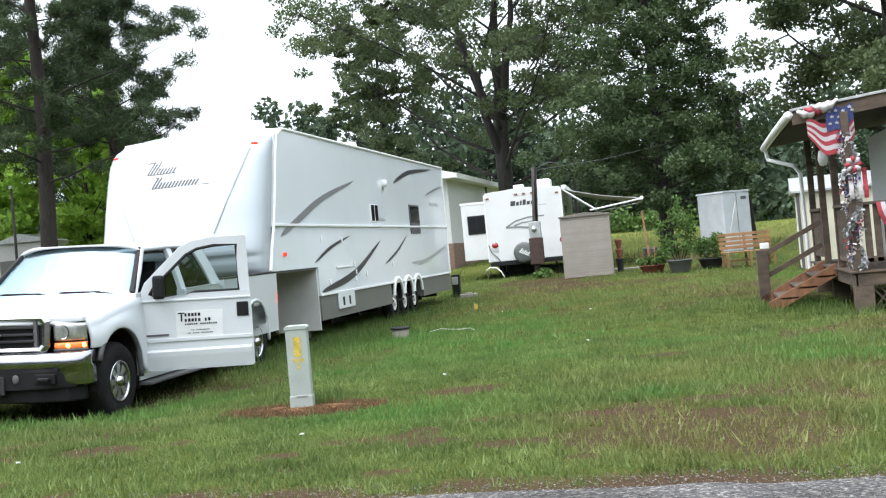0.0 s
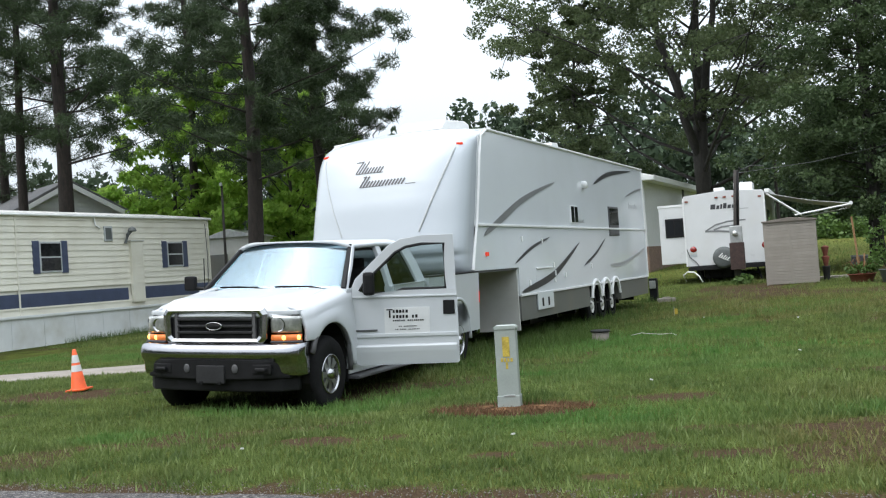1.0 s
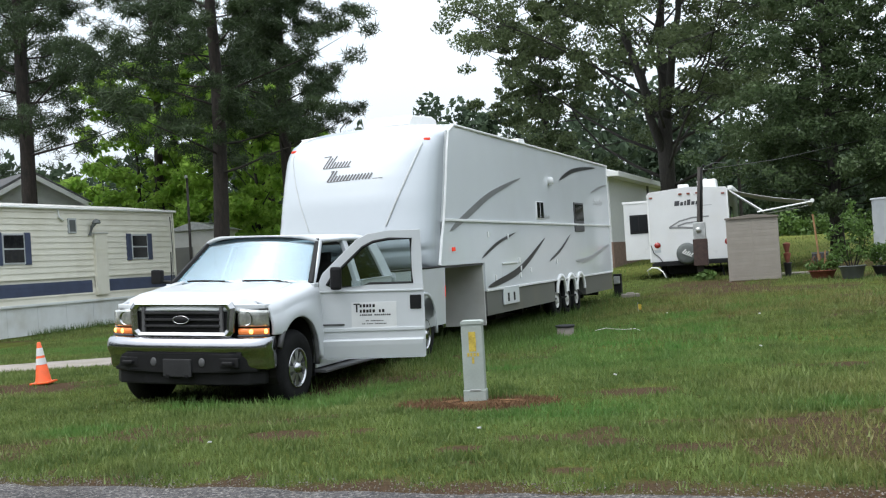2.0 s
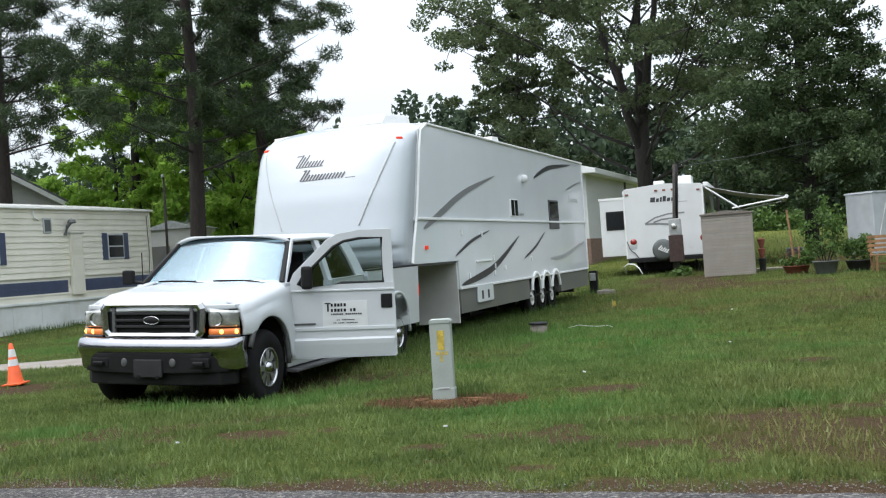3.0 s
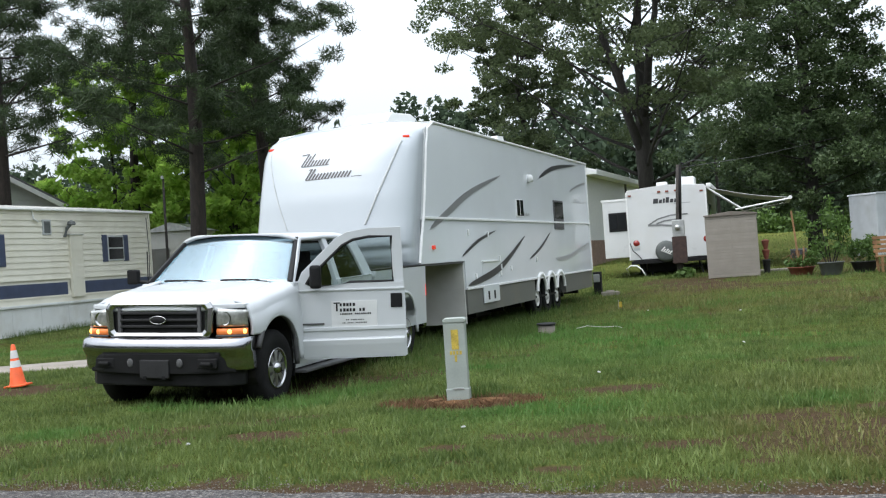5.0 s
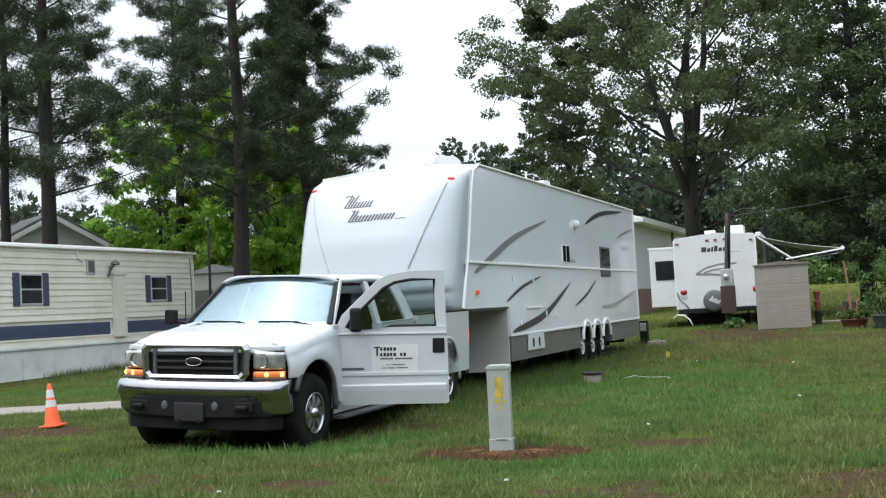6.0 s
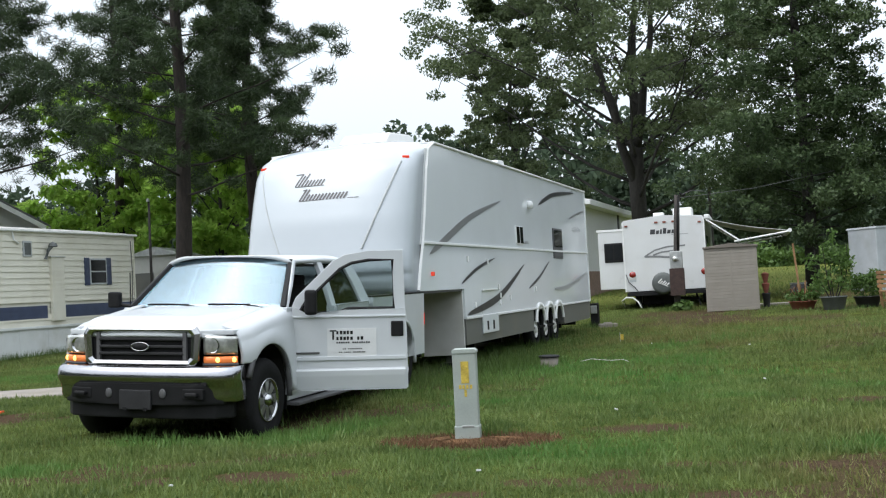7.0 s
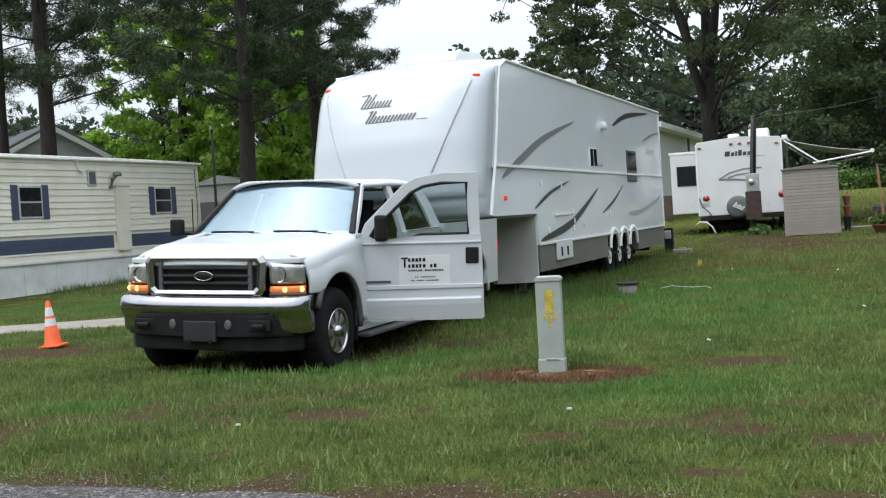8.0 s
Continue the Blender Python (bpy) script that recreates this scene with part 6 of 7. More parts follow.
# ---- cream shed and porch deck ----
def build_cream_shed():
    s = thing("cream_shed", pose(8.55, 12.6, 0.06, 0, 0, -4), "cream metal shed with grey metal roof beside the porch", "shed")
    part("wall", box(0, 3.2, 0, 2.6, 0, 1.92), M_CREAMD, s)
    for k in range(11):
        part("panel_rib", box(0.10 + 0.29 * k, 0.13 + 0.29 * k, -0.015, 0.0, 0.0, 1.90, 0.004), M_CREAMD, s)
    for k in range(8):
        part("panel_rib", box(-0.015, 0.0, 0.1 + 0.33 * k, 0.13 + 0.33 * k, 0.0, 1.90, 0.004), M_CREAMD, s)
    part("corner_post", box(-0.02, 0.05, -0.02, 0.05, 0, 1.92, 0.005), M_GREYPL, s)
    part("door", box(-0.03, -0.005, 0.6, 1.7, 0.02, 1.80, 0.005), M_CREAM, s)
    part("latch", box(-0.05, -0.03, 0.72, 0.85, 0.95, 1.08, 0.005), M_TRIM, s)
    part("roof", prism([(-0.12, 1.88), (-0.12, 1.94), (1.3, 2.30), (2.72, 1.94), (2.72, 1.88)], "x", -0.15, 3.35, 0.005), M_STEEL, s, "grey metal roof")


build_cream_shed()


def build_porch():
    p = thing("porch", pose(0, 0, 0), "weathered wooden porch deck with steps, railings and roof", "porch")
    X0, Y0, Y1, DZ = 8.02, -0.55, 4.6, 0.55
    X1 = 11.5
    part("joist", box(X0 + 0.02, X1, Y0, Y0 + 0.05, DZ - 0.20, DZ - 0.03, 0.005), M_WOOD, p)
    part("joist", box(X0, X0 + 0.05, Y0, Y1, DZ - 0.20, DZ - 0.03, 0.005), M_WOOD, p)
    y = Y0 - 0.03
    while y < Y1:
        part("deck_board", box(X0 - 0.04, X1, y, y + 0.135, DZ - 0.03, DZ, 0.004, 1), M_WOOD, p)
        y += 0.143
    for x, yy in ((X0 + 0.12, Y0 + 0.12), (X0 + 1.6, Y0 + 0.12), (X0 + 0.12, 2.0), (X0 + 0.12, 4.4)):
        part("footing", box(x - 0.12, x + 0.12, yy - 0.12, yy + 0.12, -0.05, DZ - 0.2, 0.01), M_WOOD, p)
    # lattice between footings
    for k in range(16):
        xa = X0 + 0.35 + 0.1 * k
        for d in (1, -1):
            part("lattice_strip", moved(box(-0.012, 0.012, -0.006 + 0.008 * d, 0.004 + 0.008 * d, -0.22, 0.22), Matrix.Translation((xa, Y0 + 0.1, 0.17)) @ pose(0, 0, 0, 0, 40 * d, 0)), M_WOOD, p)
    # porch roof
    def rz(x):
        return 2.64 + 0.10 * (x - 7.5)
    part("roof", prism([(7.45, rz(7.45)), (X1, rz(X1)), (X1, rz(X1) + 0.10), (7.45, rz(7.45) + 0.10)], "y", -0.30, 5.2, 0.005), M_POLE, p, "dark porch roof")
    part("fascia", prism([(7.44, rz(7.44) - 0.07), (X1, rz(X1) - 0.07), (X1, rz(X1) + 0.12), (7.44, rz(7.44) + 0.12)], "y", -0.345, -0.30, 0.004), M_WOOD, p, "weathered fascia board")
    g = part("gutter", tube([(7.40, -0.35, 2.70), (7.40, 2.5, 2.68), (7.40, 5.25, 2.64)], 0.06, 8), M_TRIM, p, "white gutter", True)
    part("downpipe", tube([(7.42, 5.1, 2.60), (7.45, 5.1, 2.42), (7.85, 4.75, 2.25), (7.95, 4.7, 2.1), (7.97, 4.7, 0.2)], 0.035, 8), M_TRIM, g)
    for yy in (Y0 + 0.10, 1.15, 2.9, 4.5):
        part("roof_post", box(X0 + 0.02, X0 + 0.12, yy - 0.05, yy + 0.05, DZ, 2.66, 0.008), M_WOOD, p)
    # railings
    for y0, y1 in ((Y0 + 0.15, 1.10), (2.95, 4.45)):
        part("top_rail", box(X0 + 0.0, X0 + 0.13, y0, y1, DZ + 0.86, DZ + 0.90, 0.005), M_WOOD, p)
        part("bottom_rail", box(X0 + 0.04, X0 + 0.09, y0, y1, DZ + 0.10, DZ + 0.16, 0.005), M_WOOD, p)
        yy = y0 + 0.03
        while yy < y1 - 0.03:
            part("baluster", box(X0 + 0.045, X0 + 0.085, yy, yy + 0.085, DZ + 0.1, DZ + 0.87, 0.003, 1), M_WOOD, p)
            yy += 0.115
    part("top_rail", box(X0 + 0.12, X1, Y0 + 0.05, Y0 + 0.18, DZ + 0.86, DZ + 0.90, 0.005), M_WOOD, p)
    part("bottom_rail", box(X0 + 0.12, X1, Y0 + 0.09, Y0 + 0.14, DZ + 0.10, DZ + 0.16, 0.005), M_WOOD, p)
    x = X0 + 0.2
    while x < X0 + 2.4:
        part("baluster", box(x, x + 0.085, Y0 + 0.09, Y0 + 0.13, DZ + 0.1, DZ + 0.87, 0.003, 1), M_WOOD, p)
        x += 0.125
    # steps towards the lawn
    for yy in (1.25, 2.85):
        part("stringer", prism([(7.02, 0.0), (7.20, 0.0), (8.02, 0.43), (8.02, 0.62), (7.0, 0.10)], "y", yy - 0.03, yy + 0.03, 0.004), M_WOODR, p, "red-brown stair stringer")
    for k in range(3):
        part("tread", box(7.18 + 0.27 * k, 7.46 + 0.27 * k, 1.22, 2.9, 0.135 + 0.14 * k, 0.17 + 0.14 * k, 0.005), M_WOOD, p)
    part("newel_post", box(6.98, 7.16, 2.82, 3.0, -0.02, 0.86, 0.012), M_WOOD, p)
    for z in (0.72, 0.36):
        part("handrail", moved(box(0, 1.02, -0.025, 0.025, -0.04, 0.04, 0.006), Matrix.Translation((7.1, 2.91, z + 0.06)) @ pose(0, 0, 0, 0, -26, 0)), M_WOOD, p)
    part("drip_edge", prism([(7.42, rz(7.42) + 0.115), (X1, rz(X1) + 0.115), (X1, rz(X1) + 0.15), (7.42, rz(7.42) + 0.15)], "y", -0.37, -0.30, 0.004), M_STEEL, p, "pale metal drip edge")
    part("house_wall", box(9.0, X1 + 3, 0.6, 3.9, 0.3, 2.55, 0.01), M_GABLE, p, "white wall of the house behind the porch")
    # decorations hung on the porch
    f = thing("flag_bunting", pose(0, 0, 0), "stars-and-stripes flag bunting draped from porch eave", "flag")
    def drape(u, v):
        a = 1 - v
        return (7.62 + 0.60 * u, -0.37 - 0.05 * math.sin(9 * u) * a - 0.02, 2.72 + 0.05 * u - (0.12 + 0.52 * math.sin(math.pi * (0.10 + 0.72 * u)) ** 0.8) * v + 0.02 * math.sin(14 * u))
    for k in range(7):
        v0, v1 = 0.30 + 0.1 * k, 0.40 + 0.1 * k
        u1 = 1.0
        part("stripe", sheet(lambda u, v: drape(u * u1, v0 + (v1 - v0) * v), 14, 2, 0.004), M_FLAGR if k % 2 == 0 else M_FLAGW, f)
    part("star_field", sheet(lambda u, v: tuple(Vector(drape(0.42 + 0.58 * u, 0.02 + 0.48 * v)) + Vector((0, -0.012, 0))), 10, 4, 0.004), M_FLAGB, f, "dark blue star field")
    for k in range(11):
        c = Vector(drape(0.50 + 0.14 * (k % 4) + 0.05 * (k // 4 % 2), 0.10 + 0.13 * (k // 4))) + Vector((0, -0.022, 0))
        pts = [(c.x + (0.028 if i % 2 == 0 else 0.012) * math.sin(0.6283 * i), c.z + (0.028 if i % 2 == 0 else 0.012) * math.cos(0.6283 * i)) for i in range(10)]
        part("star", prism(pts, "y", c.y - 0.003, c.y), M_FLAGW, f)
    for k, m in enumerate((M_FLAGW, M_FLAGR, M_FLAGW)):
        part("swag", sheet(lambda u, v: (7.50 + 0.34 * u + 0.1 * k, -0.39 - 0.05 * math.sin(3.1416 * v) - 0.01 * k, 2.74 + 0.03 * k + 0.05 * u - (0.05 + 0.09 * math.sin(3.1416 * u)) * v + 0.012 * math.sin(20 * u + k)), 14, 5, 0.004), m, f, "gathered cloth swag", True)
    b = thing("rail_bunting", pose(0, 0, 0), "red white and blue bunting hung on the porch rail", "bunting")
    for k, m in enumerate((M_FLAGR, M_FLAGW, M_FLAGB, M_FLAGW, M_FLAGR)):
        def fan(u, v, k=k):
            a = math.pi * u
            r = 0.10 + 0.062 * (k + v)
            return (8.75 - r * math.cos(a) * 0.9, Y0 + 0.02 - 0.02 * math.sin(16 * u), DZ + 0.88 - r * math.sin(a) * 1.15)
        part("band", sheet(fan, 24, 2, 0.004), m, b)
    gl = thing("post_garland", pose(0, 0, 0), "red white and blue tinsel garland wound round a porch post", "garland")
    for k, (m, count) in enumerate(((M_TINSEL, 1500), (M_FLAGR, 160), (M_FLAGB, 160), (M_FLAGW, 300))):
        blobs = [((X0 + 0.07 + 0.09 * math.cos(z * 9 + k), Y0 + 0.08 + 0.09 * math.sin(z * 9 + k), z), (0.06, 0.06, 0.07)) for z in np.linspace(DZ + 0.05, 2.35, 26)]
        part("tinsel", leaf_cloud(blobs, count, 0.026, 40 + k), m, gl)
    st = thing("hanging_ornament", pose(X0 + 0.12, Y0 + 0.0, 1.95), "red and white cloth bow ornament on porch post", "ornament")
    for k in range(8):
        part("ribbon", moved(lathe([(0.0, 0.0), (0.03, 0.04), (0.042, 0.085), (0.0, 0.13)], "z", 8), pose(0, 0, 0, 20, 45 * k, 0)), (M_FLAGR, M_FLAGW)[k % 2], st, smooth=True)
    for x in (-0.08, 0.03, 0.1):
        part("tail", sheet(lambda u, v: (x + 0.06 * u, 0.02 * math.sin(6 * v), -0.05 - 0.4 * v), 2, 8, 0.003), M_FLAGR if x > 0.05 else M_FLAGW, st)
    lb = tagged(part("porch_lantern", lathe([(0.0, 0.14), (0.05, 0.12), (0.07, 0.0), (0.05, -0.08), (0.0, -0.1)], "z", 14, (7.86, 0.3, 2.10)), M_WHITE, smooth=True), "white globe lantern hanging under porch eave", "lantern")
    part("hook", tube([(7.86, 0.3, 2.23), (7.86, 0.3, 2.7)], 0.006, 6), M_BLACK, lb)


build_porch()


# ---- utility poles and wires ----
def build_utility_pole(name, x, y, h, r, lean, label):
    p = thing(name, pose(x, y, gz(x, y)), label, "utility pole")
    part("shaft", tube([(0, 0, -0.1), (lean * 0.5, 0, h * 0.5), (lean, 0, h)], [r, r * 0.9, r * 0.75], 10), M_POLE, p, smooth=True)
    part("insulator", lathe([(0.0, 0.12), (0.05, 0.10), (0.06, 0.0)], "z", 10, (lean, -0.05, h)), M_STEEL, p)
    return p


build_utility_pole("utility_pole", 8.35, 29.9, 6.1, 0.13, -0.25, "dark wooden utility pole in the field")
build_utility_pole("utility_pole", -16.9, 19.6, 4.6, 0.055, 0.05, "thin grey utility pole beyond the mobile home")
lampost = thing("yard_lamp", pose(0.7, 39.6, gz(0.7, 39.6)), "white yard lamp on a tall dark pole under trees", "lamp")
part("pole", tube([(0, 0, -0.1), (0, 0, 5.0)], [0.09, 0.07], 8), M_POLE, lampost)
part("arm", tube([(0, 0, 4.85), (-0.05, -0.3, 5.0), (-0.05, -0.5, 4.95)], 0.025, 6), M_STEEL, lampost)
part("globe", lathe([(0.0, 0.12), (0.10, 0.08), (0.15, 0.0), (0.10, -0.1), (0.0, -0.12)], "z", 14, (-0.05, -0.5, 4.85)), M_TRIM, lampost, "white lamp globe", True)
w = tagged(part("overhead_wire", tube([(1.58, 18.6, 3.55), (3.5, 22.0, 3.9), (6.0, 26.5, 4.6), (8.1, 29.9, 5.6)], 0.009, 5), M_GREYPL), "thin sagging overhead service wire", "wire")


# ---- trees ----
def limb_path(r, start, direction, length, bend, n=5):
    pts, d = [Vector(start)], Vector(direction).normalized()
    for k in range(n):
        d = (d + Vector((r.uniform(-1, 1), r.uniform(-1, 1), r.uniform(-0.4, 1))) * bend).normalized()
        pts.append(pts[-1] + d * length / n)
    return pts


def build_broadleaf(name, x, y, h, r0, spread, low, count, size, material, bark, seed, label, fork=0.0, leaders=4, dense=1.0, limbs=9, taper=0.0):
    rnd = random.Random(seed)
    t = thing(name, pose(x, y, gz(x, y)), label, "tree")
    bms, blobs = [], []
    top = h * 0.92
    trunk = [(rnd.uniform(-0.03, 0.03) * k * h * 0.1, rnd.uniform(-0.03, 0.03) * k * h * 0.1, -0.2 + top * k / 6) for k in range(7)]
    stems = [trunk]
    if fork:
        # the trunk divides into a few heavy leaders that spread upwards
        zf = h * fork
        low_part = [(0.04 * math.sin(k * 1.7), 0.04 * math.cos(k), -0.2 + (zf + 0.2) * k / 4) for k in range(5)]
        bms.append(tube(low_part, [r0 * 1.35, r0 * 1.05, r0, r0 * 1.02, r0 * 0.85], 14))
        stems = []
        for j in range(leaders):
            a = 6.2832 * j / leaders + 0.35
            out = spread * (0.30 if j else 0.06)
            s = Vector(low_part[3 if j % 2 else 4])
            st = [s - Vector((0, 0, 0.25))]
            for k in range(1, 7):
                f = k / 6
                st.append((s.x + math.cos(a) * out * f ** 0.8 + rnd.uniform(-0.25, 0.25), s.y + math.sin(a) * out * f ** 0.8 + rnd.uniform(-0.25, 0.25), s.z + (top - s.z) * f * (0.85 if j else 1.0)))
            stems.append(st)
            bms.append(tube(st, [r0 * 0.62, r0 * 0.55, r0 * 0.47, r0 * 0.38, r0 * 0.28, r0 * 0.18, r0 * 0.08], 10))
    else:
        bms.append(tube(trunk, [r0 * 1.25, r0, r0 * 0.9, r0 * 0.72, r0 * 0.5, r0 * 0.3, r0 * 0.12], 12))
    for k in range(limbs * 2):
        f = low / h + (0.95 - low / h) * (k / (limbs * 2 - 1))
        st = stems[k % len(stems)]
        if fork:
            g = min(0.98, max(0.02, (f - fork) / (0.97 - fork)))
            i = min(int(g * 6), 5)
            s = Vector(st[i]).lerp(Vector(st[i + 1]), g * 6 - i)
            if f < fork:
                s = Vector((0, 0, f * h))
        else:
            i = min(int(f / 0.92 * 6), 5)
            s = Vector(st[i]).lerp(Vector(st[i + 1]), min(1, f / 0.92 * 6 - i))
        a = 2.4 * k + rnd.uniform(-0.4, 0.4)
        reach = spread * math.sin(math.pi * min(1, (0.36 if fork else 0.22) + (0.58 if fork else 0.72) * (f - low / h) / (1 - low / h))) ** 0.7 * rnd.uniform(0.75, 1.1) * (1 - taper * f)
        pts = limb_path(rnd, s, (math.cos(a), math.sin(a), (0.20 + 0.7 * f) if fork else 0.25 + 0.7 * f), reach, 0.22)
        rr = r0 * (0.42 - 0.3 * f) * (0.72 if fork else 1.0)
        bms.append(tube(pts, [rr, rr * 0.8, rr * 0.6, rr * 0.42, rr * 0.28, rr * 0.12], 7))
        bare_limb = rnd.random() < 0.22 and f > 0.5 and not fork
        for j in range(4 if bare_limb else 2, 6):
            q = pts[j]
            for _ in range(3 if fork else 2):
                e = q + Vector((rnd.uniform(-1.5, 1.5), rnd.uniform(-1.5, 1.5), rnd.uniform(-0.9, 0.9))) * spread * 0.14
                bms.append(tube([q, (q + e) / 2 + Vector((0, 0, 0.1)), e], [rr * 0.3, rr * 0.2, rr * 0.08], 5))
                b = spread * (rnd.uniform(0.045, 0.115) if fork else rnd.uniform(0.06, 0.15)) * dense
                blobs.append((tuple(e), (b * 1.35, b * 1.35, b * 0.75)))
    tr = part("trunk", bms[0], bark, t, smooth=True)
    tagged(part("branchwork", joined(*bms[1:]), bark, tr, smooth=True), kind="stuff")
    part("crown", leaf_cloud(blobs, count, size, seed), material, t)
    return t


def build_pine(name, x, y, h, r0, low, spread, count, seed, label, lean=0.0, narrow=1.6):
    rnd = random.Random(seed)
    t = thing(name, pose(x, y, gz(x, y)), label, "tree", "pines behind the mobile home")
    trunk = [(lean * k / 8 + 0.05 * math.sin(k * 1.3 + seed), 0.05 * math.cos(k + seed), -0.2 + h * k / 8) for k in range(9)]
    tr = part("trunk", tube(trunk, [r0 * 1.2] + [r0 * (1 - 0.095 * k) for k in range(8)], 12), M_BARK, t, smooth=True)
    bms, blobs = [], []
    nb = int((h - low) * 3.4)
    for k in range(nb):
        f = k / max(1, nb - 1)
        z = low + (h - low) * f
        a = 2.4 * k + rnd.uniform(-0.5, 0.5)
        ln = spread * (1.0 - (0.95 if narrow < 1 else 0.78) * f ** narrow) * rnd.uniform(0.45, 1.1)
        s = Vector((lean * z / h, 0, z))
        pts = limb_path(rnd, s, (math.cos(a), math.sin(a), 0.12 + 0.3 * f), ln, 0.16)
        rr = r0 * 0.16 * (1 - 0.5 * f)
        bms.append(tube(pts, [rr, rr * 0.85, rr * 0.7, rr * 0.5, rr * 0.35, rr * 0.15], 6))
        for j in range(2, 6):
            for _ in range(3):
                e = pts[j] + Vector((rnd.gauss(0, 0.5), rnd.gauss(0, 0.5), rnd.gauss(0.1, 0.25))) * (0.35 + 0.14 * ln)
                b = rnd.uniform(0.16, 0.36)
                blobs.append((tuple(e), (b * 1.2, b * 1.2, b * 0.7)))
    tagged(part("branchwork", joined(*bms), M_BARK, tr, smooth=True), kind="stuff")
    part("crown", leaf_cloud(blobs, count, 0.108, seed, 0.13, tri=True), M_PINE, t)
    return t


def build_cedar(x, y, h, r0, low, width, count, seed):
    """A dense cone of upswept sprays round a straight trunk."""
    rnd = random.Random(seed)
    t = thing("cedar_tree", pose(x, y, gz(x, y)), "dense dark green cedar standing over the garden", "tree")
    tr = part("trunk", tube([(0.05 * math.sin(k), 0.04 * math.cos(2 * k), -0.2 + h * k / 7) for k in range(8)], [r0 * 1.25] + [r0 * (1 - 0.12 * k) for k in range(7)], 12), M_BARKO, t, smooth=True)
    bms, blobs = [], []
    n = 150
    for k in range(n):
        f = k / (n - 1)
        z = low + (h - 0.4 - low) * f
        a = 2.4 * k + rnd.uniform(-0.4, 0.4)
        ln = width * max(0.06, 1 - z / (h + 1.5)) ** 0.8 * rnd.uniform(0.62, 1.12)
        pts = limb_path(rnd, (0, 0, z), (math.cos(a), math.sin(a), rnd.uniform(-0.15, 0.30)), ln, 0.10)
        rr = r0 * 0.16 * (1 - 0.6 * f)
        bms.append(tube(pts, [rr, rr * 0.8, rr * 0.6, rr * 0.45, rr * 0.3, rr * 0.12], 5))
        for j in range(2, 6):
            for _ in range(2):
                c = pts[j] + Vector((rnd.gauss(0, 0.28), rnd.gauss(0, 0.28), rnd.gauss(-0.05, 0.2)))
                b = rnd.uniform(0.17, 0.38) * (1.30 - 0.80 * f)
                blobs.append((tuple(c), (b * 1.25, b * 1.25, b * 0.8)))
    tagged(part("branchwork", joined(*bms), M_BARKO, tr, smooth=True), kind="stuff")
    part("crown", leaf_cloud(blobs, count, 0.075, seed, 0.5), M_CEDAR, t)


build_broadleaf("oak_tree", -2.3, 37.5, 18.5, 0.36, 11.0, 3.2, 104000, 0.088, M_OAK, M_BARKO, 12, "tall dark green oak with forked trunk behind the campers", fork=0.35, leaders=5, dense=0.60, limbs=19)
build_broadleaf("oak_tree", -8.9, 41.0, 15.0, 0.20, 3.9, 4.0, 32000, 0.092, M_OAK, M_BARKO, 17, "slimmer dark green oak beside the large one", limbs=11, dense=0.75)
build_cedar(5.1, 27.0, 15.5, 0.22, 1.9, 5.0, 74000, 31)
build_broadleaf("oak_tree", 13.6, 27.0, 16.0, 0.34, 6.2, 3.0, 76000, 0.095, M_OAK, M_BARKO, 44, "dark oak behind the porch", limbs=12)
for i, (x, y, h, r0, low, sp, cnt, lean, narrow) in enumerate(((-12.7, 14.75, 15.5, 0.255, 4.3, 5.4, 90000, 0.2, 1.6), (-20.9, 15.85, 17, 0.29, 5.6, 5.2, 56000, 0.3, 1.6), (-13.4, 20.9, 13.6, 0.26, 4.6, 6.0, 76000, -0.1, 0.85),
                                                                (-19.6, 31.0, 15.0, 0.22, 5.0, 4.0, 40000, 0.1, 0.9), (-23.8, 17.3, 17, 0.20, 7.0, 3.5, 32000, 0.0, 1.6), (-24.6, 20.5, 17.5, 0.22, 6.2, 3.5, 30000, 0.2, 1.6), (-30.5, 19.5, 18, 0.26, 6.0, 3.7, 28000, 0.0, 1.6),
                                                                (-33.5, 27.0, 17, 0.26, 5.0, 3.9, 28000, 0.1, 1.6), (-24.5, 31.0, 16, 0.25, 4.5, 4.0, 34000, 0.0, 1.6), (-22.8, 36.0, 14.5, 0.24, 4.5, 4.2, 34000, 0.0, 0.8), (-41.0, 33.0, 18, 0.28, 5.0, 4.5, 34000, 0.0, 1.6), (-22.6, 26.6, 17.0, 0.22, 7.4, 5.0, 38000, 0.1, 1.6))):
    build_pine("pine_tree", x, y, h, r0, low, sp, cnt, 60 + i, "tall dark pine with rough bare lower trunk", lean, narrow)
for i, (x, y, h, sp, cnt) in enumerate(((-20.9, 27.0, 9.3, 3.8, 12500), (-25.0, 28.5, 9.8, 3.8, 10500), (-16.4, 23.8, 7.7, 3.2, 11500), (-20.0, 29.6, 8.6, 3.0, 8500))):
    build_broadleaf("maple_tree", x, y, h, 0.13, sp, 1.8, cnt, 0.140, M_MAPLE, M_BARKO, 80 + i, "bright green young maple among the pines", limbs=9)


